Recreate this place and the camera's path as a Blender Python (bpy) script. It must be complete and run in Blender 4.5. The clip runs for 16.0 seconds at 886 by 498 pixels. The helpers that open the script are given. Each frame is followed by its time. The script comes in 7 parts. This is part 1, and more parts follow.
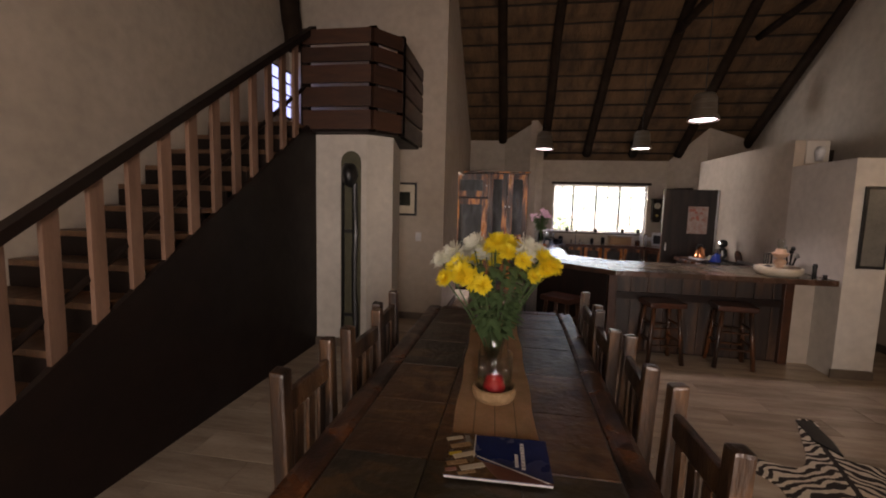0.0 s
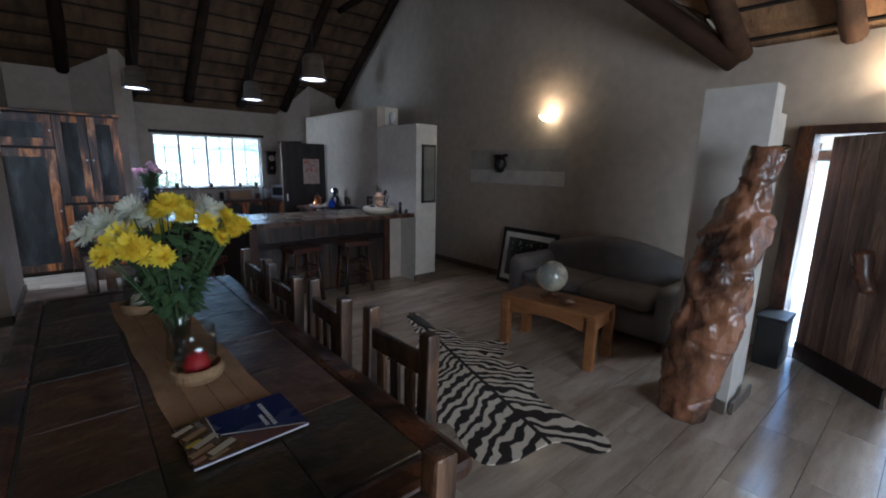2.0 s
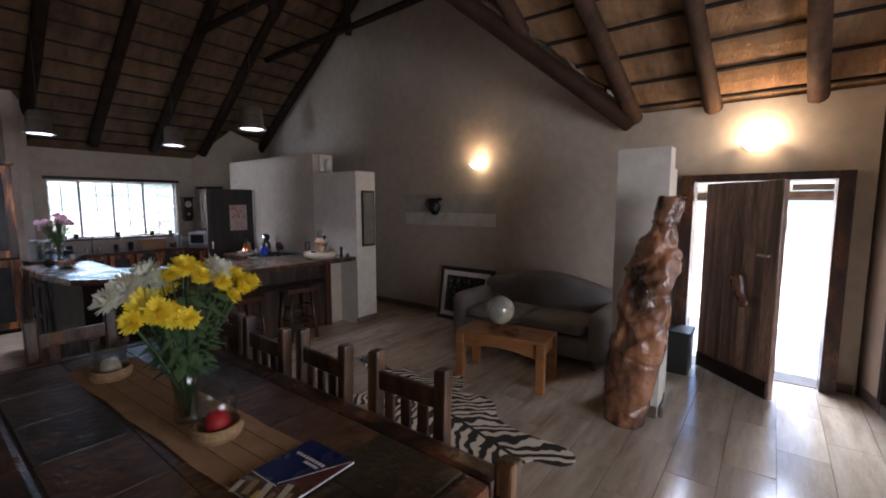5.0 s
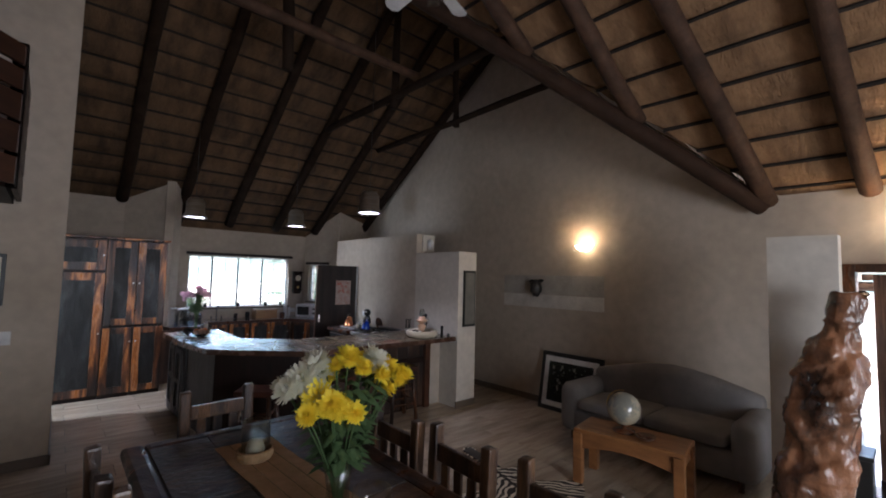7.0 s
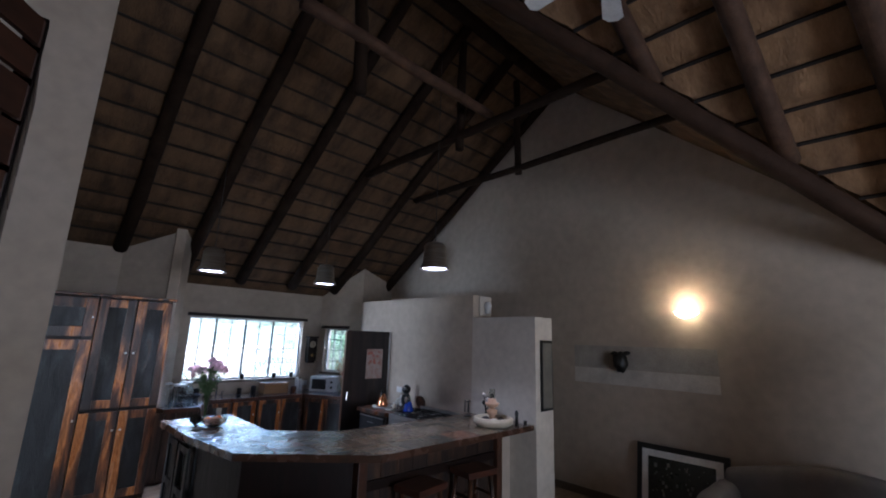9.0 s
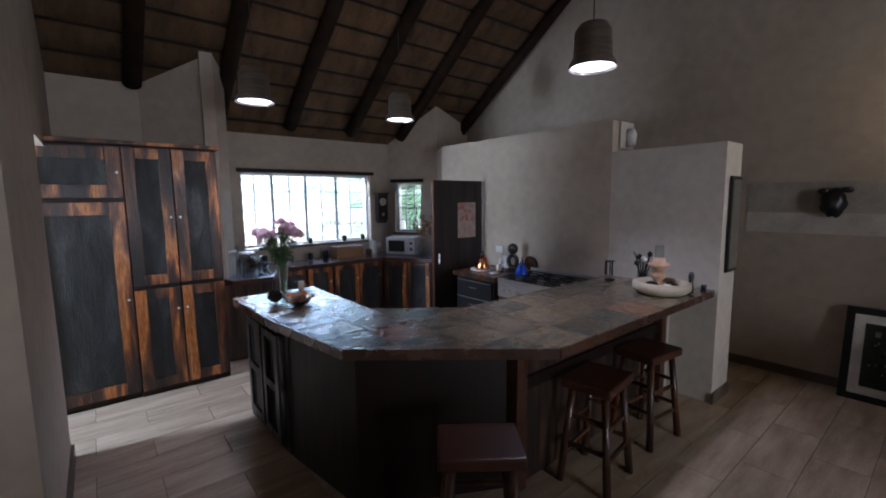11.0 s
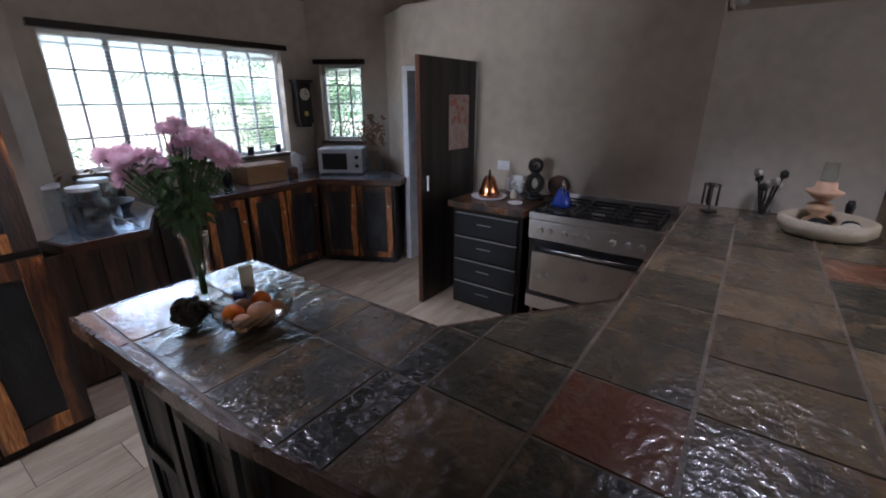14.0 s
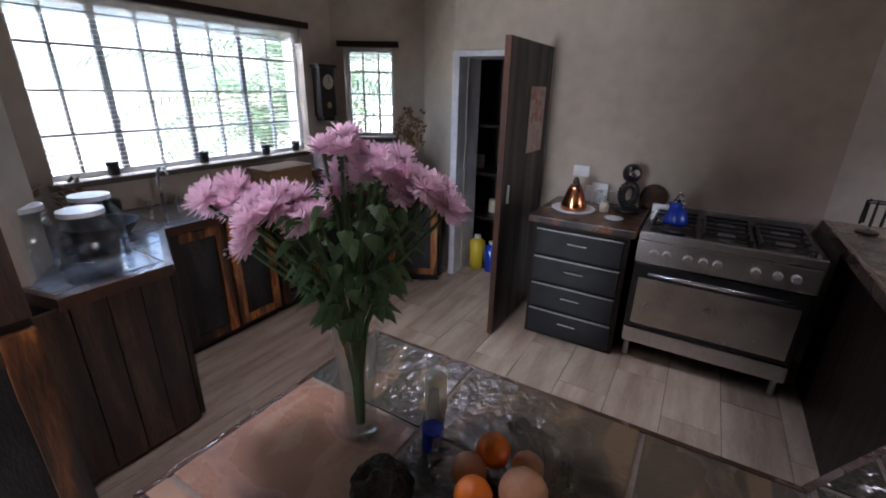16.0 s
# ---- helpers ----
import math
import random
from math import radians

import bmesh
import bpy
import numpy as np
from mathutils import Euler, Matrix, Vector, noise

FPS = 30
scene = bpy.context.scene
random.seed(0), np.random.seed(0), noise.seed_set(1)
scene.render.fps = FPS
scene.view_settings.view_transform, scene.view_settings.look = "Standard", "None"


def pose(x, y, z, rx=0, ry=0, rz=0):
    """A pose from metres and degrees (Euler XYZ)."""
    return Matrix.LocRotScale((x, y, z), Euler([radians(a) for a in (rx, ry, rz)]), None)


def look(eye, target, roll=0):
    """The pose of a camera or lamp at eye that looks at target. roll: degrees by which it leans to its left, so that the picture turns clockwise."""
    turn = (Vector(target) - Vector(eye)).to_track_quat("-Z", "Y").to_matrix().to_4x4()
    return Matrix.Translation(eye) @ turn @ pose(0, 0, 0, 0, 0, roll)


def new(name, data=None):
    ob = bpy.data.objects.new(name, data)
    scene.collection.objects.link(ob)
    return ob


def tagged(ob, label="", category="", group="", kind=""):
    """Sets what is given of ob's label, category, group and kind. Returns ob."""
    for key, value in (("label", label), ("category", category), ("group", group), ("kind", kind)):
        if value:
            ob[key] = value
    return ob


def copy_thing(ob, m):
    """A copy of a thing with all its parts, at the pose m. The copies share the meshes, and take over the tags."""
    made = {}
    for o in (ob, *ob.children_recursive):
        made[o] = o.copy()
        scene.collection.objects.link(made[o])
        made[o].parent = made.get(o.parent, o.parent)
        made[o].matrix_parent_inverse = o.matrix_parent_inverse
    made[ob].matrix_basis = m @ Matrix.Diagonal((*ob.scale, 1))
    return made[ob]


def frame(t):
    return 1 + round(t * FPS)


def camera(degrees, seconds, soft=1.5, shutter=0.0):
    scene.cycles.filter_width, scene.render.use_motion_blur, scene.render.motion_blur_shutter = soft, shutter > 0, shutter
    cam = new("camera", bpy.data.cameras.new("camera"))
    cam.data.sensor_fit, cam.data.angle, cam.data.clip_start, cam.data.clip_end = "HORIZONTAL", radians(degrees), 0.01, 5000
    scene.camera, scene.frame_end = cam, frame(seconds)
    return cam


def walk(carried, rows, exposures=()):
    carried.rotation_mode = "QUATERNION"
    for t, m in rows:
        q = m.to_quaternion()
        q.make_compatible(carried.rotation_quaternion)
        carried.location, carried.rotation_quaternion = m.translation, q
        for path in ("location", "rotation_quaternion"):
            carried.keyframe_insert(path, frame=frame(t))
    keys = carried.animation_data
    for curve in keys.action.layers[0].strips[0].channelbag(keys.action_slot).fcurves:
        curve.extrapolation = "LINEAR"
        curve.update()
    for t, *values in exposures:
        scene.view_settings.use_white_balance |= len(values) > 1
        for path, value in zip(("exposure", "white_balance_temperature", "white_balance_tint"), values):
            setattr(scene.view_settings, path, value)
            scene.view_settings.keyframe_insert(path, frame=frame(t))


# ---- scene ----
cam = camera(92.2, 16.0, soft=1.9)
PATH = [
    (0, (0.794, 0.586, 1.645), (0.472, 2.549, 1.435), 1.5),
    (0.5, (0.654, 0.589, 1.662), (0.916, 2.559, 1.439), 0.6),
    (1, (0.62, 0.545, 1.65), (1.255, 2.422, 1.381), 0.8),
    (1.5, (0.564, 0.533, 1.643), (1.478, 2.278, 1.294), 0.5),
    (2, (0.453, 0.591, 1.647), (1.732, 2.079, 1.261), 1.1),
    (2.5, (0.386, 0.6, 1.645), (1.842, 1.91, 1.243), 1.2),
    (3, (0.295, 0.571, 1.65), (1.866, 1.74, 1.245), 0.1),
    (5.5, (-0.037, 0.715, 1.76), (1.492, 1.998, 1.632), 0.7),
    (6, (-0.087, 0.74, 1.792), (1.293, 2.186, 1.725), 0.8),
    (6.5, (-0.169, 0.834, 1.816), (1.19, 2.3, 1.851), 1.0),
    (7, (-0.199, 0.986, 1.817), (1.134, 2.471, 1.949), 1.4),
    (7.5, (-0.222, 1.27, 1.873), (1.086, 2.759, 2.146), 1.9),
    (8, (-0.293, 1.623, 1.922), (1.017, 3.081, 2.319), 1.9),
    (8.5, (-0.373, 2.032, 1.899), (0.955, 3.458, 2.351), 2.0),
    (9, (-0.307, 2.459, 1.895), (1.052, 3.867, 2.309), 1.9),
    (9.5, (-0.26, 2.89, 1.881), (1.135, 4.296, 2.16), 1.6),
    (10, (-0.15, 3.299, 1.829), (1.221, 4.752, 1.92), 0.5),
    (12.5, (0.345, 5.157, 1.697), (1.512, 6.685, 1.146), -0.3),
    (13, (0.418, 5.443, 1.673), (1.664, 6.88, 1.055), -0.1),
    (13.5, (0.54, 5.744, 1.688), (1.89, 7.066, 1.032), 0.3),
    (14, (0.578, 6.03, 1.681), (2.117, 7.118, 1.015), 0.1),
    (14.5, (0.591, 6.282, 1.681), (2.23, 7.206, 1.003), 0.8),
    (15, (0.673, 6.534, 1.671), (2.307, 7.462, 0.986), 0.6),
    (15.5, (0.732, 6.739, 1.662), (2.366, 7.667, 0.977), 1.0),
    (16, (0.689, 7.038, 1.682), (2.3, 7.992, 0.979), 1.2),
]
walk(cam, [(t, look(eye, target, roll)) for t, eye, target, roll in PATH],
     [(0.0, 2.6, 7700, 24), (1.2, 2.8, 5500, 13), (2.0, 2.25, 5100, 6), (2.6, 1.95, 5200, 8), (3.2, 2.5, 5500, 13), (5.5, 2.4, 5900, 16), (6.5, 2.7, 6000, 14), (7.5, 2.5, 5500, 12), (8.5, 2.5, 5250, 12), (10.0, 2.6, 5400, 12), (12.5, 2.42, 5900, 14), (14.5, 2.2, 6000, 15), (16.0, 2.35, 6200, 17)])


# ---- world and large lights ----
world = bpy.data.worlds.new("world")
scene.world = world
world.use_nodes = True
wn = world.node_tree
sky = wn.nodes.new("ShaderNodeTexSky")
sky.sky_type = "NISHITA"
sky.sun_disc = False
SUN_EL, SUN_ROT = radians(62), radians(200)
sky.sun_elevation, sky.sun_rotation = SUN_EL, SUN_ROT
wn.links.new(sky.outputs[0], wn.nodes["Background"].inputs[0])
wn.nodes["Background"].inputs[1].default_value = 0.15


def lamp(name, kind, m, energy, color, **kw):
    d = bpy.data.lights.new(name, kind)
    d.energy, d.color = energy, color
    for k, v in kw.items():
        setattr(d, k, v)
    ob = new(name, d)
    ob.matrix_world = m
    return ob


sun_dir = Vector((math.sin(SUN_ROT) * math.cos(SUN_EL), math.cos(SUN_ROT) * math.cos(SUN_EL), math.sin(SUN_EL)))
lamp("sun", "SUN", look(sun_dir * 20, (0, 0, 0)), 5.0, (1.0, 0.95, 0.87), angle=radians(0.5))
BLUE = (0.72, 0.85, 1.0)
lamp("window_light", "AREA", look((2.62, 11.0, 2.55), (2.3, 8.2, 0.9)), 74, BLUE, shape="RECTANGLE", size=2.0, size_y=0.7)
lamp("side_window_light", "AREA", look((4.75, 10.25, 2.4), (2.8, 8.6, 0.9)), 6, BLUE, shape="RECTANGLE", size=0.6, size_y=0.4)
lamp("door_light", "AREA", look((6.2, 0.8, 2.45), (3.6, 0.9, 0.2)), 62, (0.85, 0.93, 1.0), shape="RECTANGLE", size=1.05, size_y=0.8)
lamp("passage_light", "AREA", look((-2.3, 8.30, 1.5), (1.0, 8.30, 0.0)), 23, (0.8, 0.9, 1.0), shape="RECTANGLE", size=0.5, size_y=1.4)
# fill lamp added at the unseen south end to brighten table and walls
lamp("rear_fill_light", "AREA", look((1.2, -2.3, 1.5), (0.8, 3.0, 0.9)), 29, (0.95, 0.95, 0.95), shape="RECTANGLE", size=2.4, size_y=1.8)
lamp("yard_bounce", "AREA", look((2.7, 13.6, 0.12), (2.9, 9.0, 2.1)), 35, (0.86, 0.93, 1.0), shape="RECTANGLE", size=3.0, size_y=1.2)
WARM = (1.0, 0.74, 0.46)

# ---- materials ----


def mat(name, color, rough=0.7, metal=0.0, color2=None, scale=6.0, stretch=(1, 1, 1), bump=0.15, detail=6.0, spec=0.5, fine=60.0, coat=0.0, per_object=0.0, fine_amt=0.25, depth=1.0, con=0.18):
    m = bpy.data.materials.new(name)
    m.use_nodes = True
    t = m.node_tree
    b = t.nodes["Principled BSDF"]
    b.inputs["Roughness"].default_value = rough
    b.inputs["Metallic"].default_value = metal
    b.inputs["Specular IOR Level"].default_value = spec
    b.inputs["Coat Weight"].default_value = coat
    b.inputs["Coat Roughness"].default_value = 0.12
    co = t.nodes.new("ShaderNodeTexCoord")
    mp = t.nodes.new("ShaderNodeMapping")
    mp.inputs["Scale"].default_value = stretch
    t.links.new(co.outputs["Object"], mp.inputs[0])
    vec = mp.outputs[0]
    oi = None
    if per_object:
        oi = t.nodes.new("ShaderNodeObjectInfo")
        add = t.nodes.new("ShaderNodeVectorMath")
        add.operation = "MULTIPLY_ADD"
        cb = t.nodes.new("ShaderNodeCombineXYZ")
        for k in range(3):
            t.links.new(oi.outputs["Random"], cb.inputs[k])
        t.links.new(cb.outputs[0], add.inputs[0])
        add.inputs[1].default_value = (37, 53, 71)
        t.links.new(vec, add.inputs[2])
        vec = add.outputs[0]
    n = t.nodes.new("ShaderNodeTexNoise")
    n.inputs["Scale"].default_value, n.inputs["Detail"].default_value = scale, detail
    n.inputs["Roughness"].default_value = 0.6
    t.links.new(vec, n.inputs["Vector"])
    f = t.nodes.new("ShaderNodeTexNoise")
    f.inputs["Scale"].default_value, f.inputs["Detail"].default_value = fine, 3
    t.links.new(vec, f.inputs["Vector"])
    r = t.nodes.new("ShaderNodeMapRange")
    r.inputs[1].default_value, r.inputs[2].default_value = 0.5 - con, 0.5 + con
    t.links.new(n.outputs[0], r.inputs[0])
    mx = t.nodes.new("ShaderNodeMix")
    mx.data_type = "RGBA"
    c2 = color2 or tuple(c * 0.72 for c in color)
    mx.inputs[6].default_value, mx.inputs[7].default_value = (*color, 1), (*c2, 1)
    t.links.new(r.outputs[0], mx.inputs[0])
    out = mx.outputs[2]
    hs = t.nodes.new("ShaderNodeHueSaturation")
    fr = t.nodes.new("ShaderNodeMapRange")
    fr.inputs[3].default_value, fr.inputs[4].default_value = 0.82, 1.18
    t.links.new(f.outputs[0], fr.inputs[0])
    t.links.new(fr.outputs[0], hs.inputs["Value"])
    t.links.new(out, hs.inputs["Color"])
    out = hs.outputs[0]
    if per_object:
        h2 = t.nodes.new("ShaderNodeHueSaturation")
        r2 = t.nodes.new("ShaderNodeMapRange")
        r2.inputs[3].default_value, r2.inputs[4].default_value = 1 - per_object, 1 + per_object
        t.links.new(oi.outputs["Random"], r2.inputs[0])
        t.links.new(r2.outputs[0], h2.inputs["Value"])
        t.links.new(out, h2.inputs["Color"])
        out = h2.outputs[0]
    t.links.new(out, b.inputs["Base Color"])
    rr = t.nodes.new("ShaderNodeMapRange")
    rr.inputs[3].default_value, rr.inputs[4].default_value = max(rough - 0.12, 0.02), min(rough + 0.15, 1)
    t.links.new(n.outputs[0], rr.inputs[0])
    t.links.new(rr.outputs[0], b.inputs["Roughness"])
    if bump:
        ad = t.nodes.new("ShaderNodeMath")
        ad.operation = "MULTIPLY_ADD"
        ad.inputs[1].default_value = fine_amt
        t.links.new(f.outputs[0], ad.inputs[0])
        t.links.new(n.outputs[0], ad.inputs[2])
        bp = t.nodes.new("ShaderNodeBump")
        bp.inputs["Strength"].default_value = bump
        bp.inputs["Distance"].default_value = 0.03 * depth
        t.links.new(bp.outputs[0], b.inputs["Coat Normal"])
        t.links.new(ad.outputs[0], bp.inputs["Height"])
        t.links.new(bp.outputs[0], b.inputs["Normal"])
    return m


def glass_mat(name, color=(1, 1, 1), rough=0.0, ior=1.45):
    """Thin clear glass: it lets the light through and mirrors by Fresnel."""
    m = bpy.data.materials.new(name)
    m.use_nodes = True
    t = m.node_tree
    tr = t.nodes.new("ShaderNodeBsdfTransparent")
    tr.inputs[0].default_value = (*color, 1)
    gl = t.nodes.new("ShaderNodeBsdfGlossy")
    gl.inputs["Roughness"].default_value = max(rough, 0.02)
    lw = t.nodes.new("ShaderNodeLayerWeight")
    lw.inputs[0].default_value = 0.35
    pw = t.nodes.new("ShaderNodeMath")
    pw.operation = "POWER"
    pw.inputs[1].default_value = 2.2
    t.links.new(lw.outputs["Facing"], pw.inputs[0])
    fr = t.nodes.new("ShaderNodeMath")
    fr.operation = "MULTIPLY_ADD"
    fr.inputs[1].default_value, fr.inputs[2].default_value = 0.75 * (ior - 1) / 0.45, 0.06 * (ior - 1) / 0.45
    t.links.new(pw.outputs[0], fr.inputs[0])
    ms = t.nodes.new("ShaderNodeMixShader")
    t.links.new(fr.outputs[0], ms.inputs[0])
    t.links.new(tr.outputs[0], ms.inputs[1])
    t.links.new(gl.outputs[0], ms.inputs[2])
    t.links.new(ms.outputs[0], t.nodes["Material Output"].inputs[0])
    return m


def glow_mat(name, color, strength):
    m = bpy.data.materials.new(name)
    m.use_nodes = True
    b = m.node_tree.nodes["Principled BSDF"]
    b.inputs["Base Color"].default_value = (*color, 1)
    b.inputs["Emission Color"].default_value = (*color, 1)
    b.inputs["Emission Strength"].default_value = strength
    return m


def petal_mat(name, color, color2):
    m = bpy.data.materials.new(name)
    m.use_nodes = True
    t = m.node_tree
    b = t.nodes["Principled BSDF"]
    n = t.nodes.new("ShaderNodeTexNoise")
    n.inputs["Scale"].default_value = 25
    mx = t.nodes.new("ShaderNodeMix")
    mx.data_type = "RGBA"
    mx.inputs[6].default_value, mx.inputs[7].default_value = (*color, 1), (*color2, 1)
    t.links.new(n.outputs[0], mx.inputs[0])
    t.links.new(mx.outputs[2], b.inputs["Base Color"])
    b.inputs["Roughness"].default_value = 0.6
    tr = t.nodes.new("ShaderNodeBsdfTranslucent")
    t.links.new(mx.outputs[2], tr.inputs[0])
    ms = t.nodes.new("ShaderNodeMixShader")
    ms.inputs[0].default_value = 0.45
    t.links.new(b.outputs[0], ms.inputs[1])
    t.links.new(tr.outputs[0], ms.inputs[2])
    t.links.new(ms.outputs[0], t.nodes["Material Output"].inputs[0])
    return m


def ramp_wood(name, stops, rough=0.3, scale=1.6, stretch=(5, 5, 0.5), bump=0.3, coat=0.0):
    """Old oiled wood: several tones along one noise, with knots, fine grain and uneven gloss."""
    m = bpy.data.materials.new(name)
    m.use_nodes = True
    t = m.node_tree
    L = t.links.new
    b = t.nodes["Principled BSDF"]
    co, oi, cb = t.nodes.new("ShaderNodeTexCoord"), t.nodes.new("ShaderNodeObjectInfo"), t.nodes.new("ShaderNodeCombineXYZ")
    mp = t.nodes.new("ShaderNodeMapping")
    mp.inputs["Scale"].default_value = stretch
    L(co.outputs["Object"], mp.inputs[0])
    for k in range(3):
        L(oi.outputs["Random"], cb.inputs[k])
    ad = t.nodes.new("ShaderNodeVectorMath")
    ad.operation = "MULTIPLY_ADD"
    ad.inputs[1].default_value = (41, 57, 23)
    L(cb.outputs[0], ad.inputs[0])
    L(mp.outputs[0], ad.inputs[2])
    n = t.nodes.new("ShaderNodeTexNoise")
    n.inputs["Scale"].default_value, n.inputs["Detail"].default_value, n.inputs["Distortion"].default_value = scale, 7, 0.6
    L(ad.outputs[0], n.inputs["Vector"])
    r = t.nodes.new("ShaderNodeValToRGB")
    e = r.color_ramp.elements
    while len(e) < len(stops):
        e.new(0.5)
    for k, (p, c) in enumerate(stops):
        e[k].position, e[k].color = p, (*c, 1)
    L(n.outputs[0], r.inputs[0])
    g = t.nodes.new("ShaderNodeTexNoise")
    g.inputs["Scale"].default_value, g.inputs["Detail"].default_value = scale * 14, 4
    L(ad.outputs[0], g.inputs["Vector"])
    gr = t.nodes.new("ShaderNodeMapRange")
    gr.inputs[1].default_value, gr.inputs[2].default_value, gr.inputs[3].default_value, gr.inputs[4].default_value = 0.3, 0.7, 0.6, 1.3
    L(g.outputs[0], gr.inputs[0])
    hs = t.nodes.new("ShaderNodeHueSaturation")
    L(r.outputs[0], hs.inputs["Color"])
    L(gr.outputs[0], hs.inputs["Value"])
    L(hs.outputs[0], b.inputs["Base Color"])
    rr = t.nodes.new("ShaderNodeMapRange")
    rr.inputs[1].default_value, rr.inputs[2].default_value = 0.3, 0.7
    rr.inputs[3].default_value, rr.inputs[4].default_value = rough + 0.18, max(rough - 0.08, 0.05)
    L(n.outputs[0], rr.inputs[0])
    L(rr.outputs[0], b.inputs["Roughness"])
    b.inputs["Coat Weight"].default_value = coat
    b.inputs["Coat Roughness"].default_value = 0.15
    ha = t.nodes.new("ShaderNodeMath")
    ha.operation = "MULTIPLY_ADD"
    ha.inputs[1].default_value = 0.35
    L(g.outputs[0], ha.inputs[0])
    L(n.outputs[0], ha.inputs[2])
    bp = t.nodes.new("ShaderNodeBump")
    bp.inputs["Strength"].default_value, bp.inputs["Distance"].default_value = bump, 0.03
    L(ha.outputs[0], bp.inputs["Height"])
    L(bp.outputs[0], b.inputs["Normal"])
    L(bp.outputs[0], b.inputs["Coat Normal"])
    return m


def slate_mat(name, tones, patch, rough=0.22, coat=0.7, bump=0.7, value=1.0, cleft=5.0):
    """Sealed riven slate: a tone for each tile, rusty and tan patches, terraced clefts and ripples."""
    m = bpy.data.materials.new(name)
    m.use_nodes = True
    t = m.node_tree
    L = t.links.new
    b = t.nodes["Principled BSDF"]
    co, oi, cb = t.nodes.new("ShaderNodeTexCoord"), t.nodes.new("ShaderNodeObjectInfo"), t.nodes.new("ShaderNodeCombineXYZ")
    L(oi.outputs["Random"], cb.inputs[0])
    L(oi.outputs["Random"], cb.inputs[1])
    ad = t.nodes.new("ShaderNodeVectorMath")
    ad.operation = "MULTIPLY_ADD"
    ad.inputs[1].default_value = (61, 37, 0)
    L(cb.outputs[0], ad.inputs[0])
    L(co.outputs["Object"], ad.inputs[2])

    def noise_node(scale, detail, dist=0.0, stretch=None):
        n = t.nodes.new("ShaderNodeTexNoise")
        n.inputs["Scale"].default_value, n.inputs["Detail"].default_value, n.inputs["Distortion"].default_value = scale, detail, dist
        v = ad.outputs[0]
        if stretch:
            mp = t.nodes.new("ShaderNodeMapping")
            mp.inputs["Scale"].default_value = stretch
            L(v, mp.inputs[0])
            v = mp.outputs[0]
        L(v, n.inputs["Vector"])
        return n

    def rng(src, a, b_, c, d):
        r = t.nodes.new("ShaderNodeMapRange")
        for k, v in zip((1, 2, 3, 4), (a, b_, c, d)):
            r.inputs[k].default_value = v
        L(src, r.inputs[0])
        return r.outputs[0]

    def blend(fac, a, b_):
        mx = t.nodes.new("ShaderNodeMix")
        mx.data_type = "RGBA"
        L(fac, mx.inputs[0])
        for k, v in ((6, a), (7, b_)):
            if isinstance(v, tuple):
                mx.inputs[k].default_value = (*v, 1)
            else:
                L(v, mx.inputs[k])
        return mx.outputs[2]

    rp = t.nodes.new("ShaderNodeValToRGB")
    rp.color_ramp.interpolation = "LINEAR"
    e = rp.color_ramp.elements
    while len(e) < len(tones):
        e.new(0.5)
    for k, c in enumerate(tones):
        e[k].position, e[k].color = k / max(len(tones) - 1, 1), (*[u * value for u in c], 1)
    wn1 = t.nodes.new("ShaderNodeMath")
    wn1.operation = "MULTIPLY_ADD"
    big = noise_node(2.6, 3, 0.8)
    wn1.inputs[1].default_value = 0.5
    L(big.outputs[0], wn1.inputs[0])
    L(rng(oi.outputs["Random"], 0, 1, -0.25, 0.75), wn1.inputs[2])
    L(wn1.outputs[0], rp.inputs[0])
    streak = noise_node(3.2, 7, 1.4, (1.0, 2.6, 1))
    c1 = blend(rng(streak.outputs[0], 0.53, 0.60, 0.0, 0.8), rp.outputs[0], tuple(u * value for u in patch))
    dark = noise_node(5.5, 8, 0.5)
    c2 = blend(rng(dark.outputs[0], 0.34, 0.48, 0.75, 0.0), c1, tuple(0.25 * value * u for u in tones[0]))
    L(c2, b.inputs["Base Color"])
    L(rng(dark.outputs[0], 0.3, 0.7, rough + 0.15, rough - 0.06), b.inputs["Roughness"])
    b.inputs["Coat Weight"].default_value = coat
    b.inputs["Coat Roughness"].default_value = 0.10
    ter = noise_node(cleft, 2, 0.7)
    st = t.nodes.new("ShaderNodeMath")
    st.operation = "SNAP"
    st.inputs[1].default_value = 0.075
    L(ter.outputs[0], st.inputs[0])
    rip = noise_node(cleft * 5.5, 3, 0.2)
    h1 = t.nodes.new("ShaderNodeMath")
    h1.operation = "MULTIPLY_ADD"
    h1.inputs[1].default_value = 0.5
    L(rip.outputs[0], h1.inputs[0])
    L(st.outputs[0], h1.inputs[2])
    bp = t.nodes.new("ShaderNodeBump")
    bp.inputs["Strength"].default_value, bp.inputs["Distance"].default_value = bump, 0.022
    L(h1.outputs[0], bp.inputs["Height"])
    L(bp.outputs[0], b.inputs["Normal"])
    L(bp.outputs[0], b.inputs["Coat Normal"])
    return m


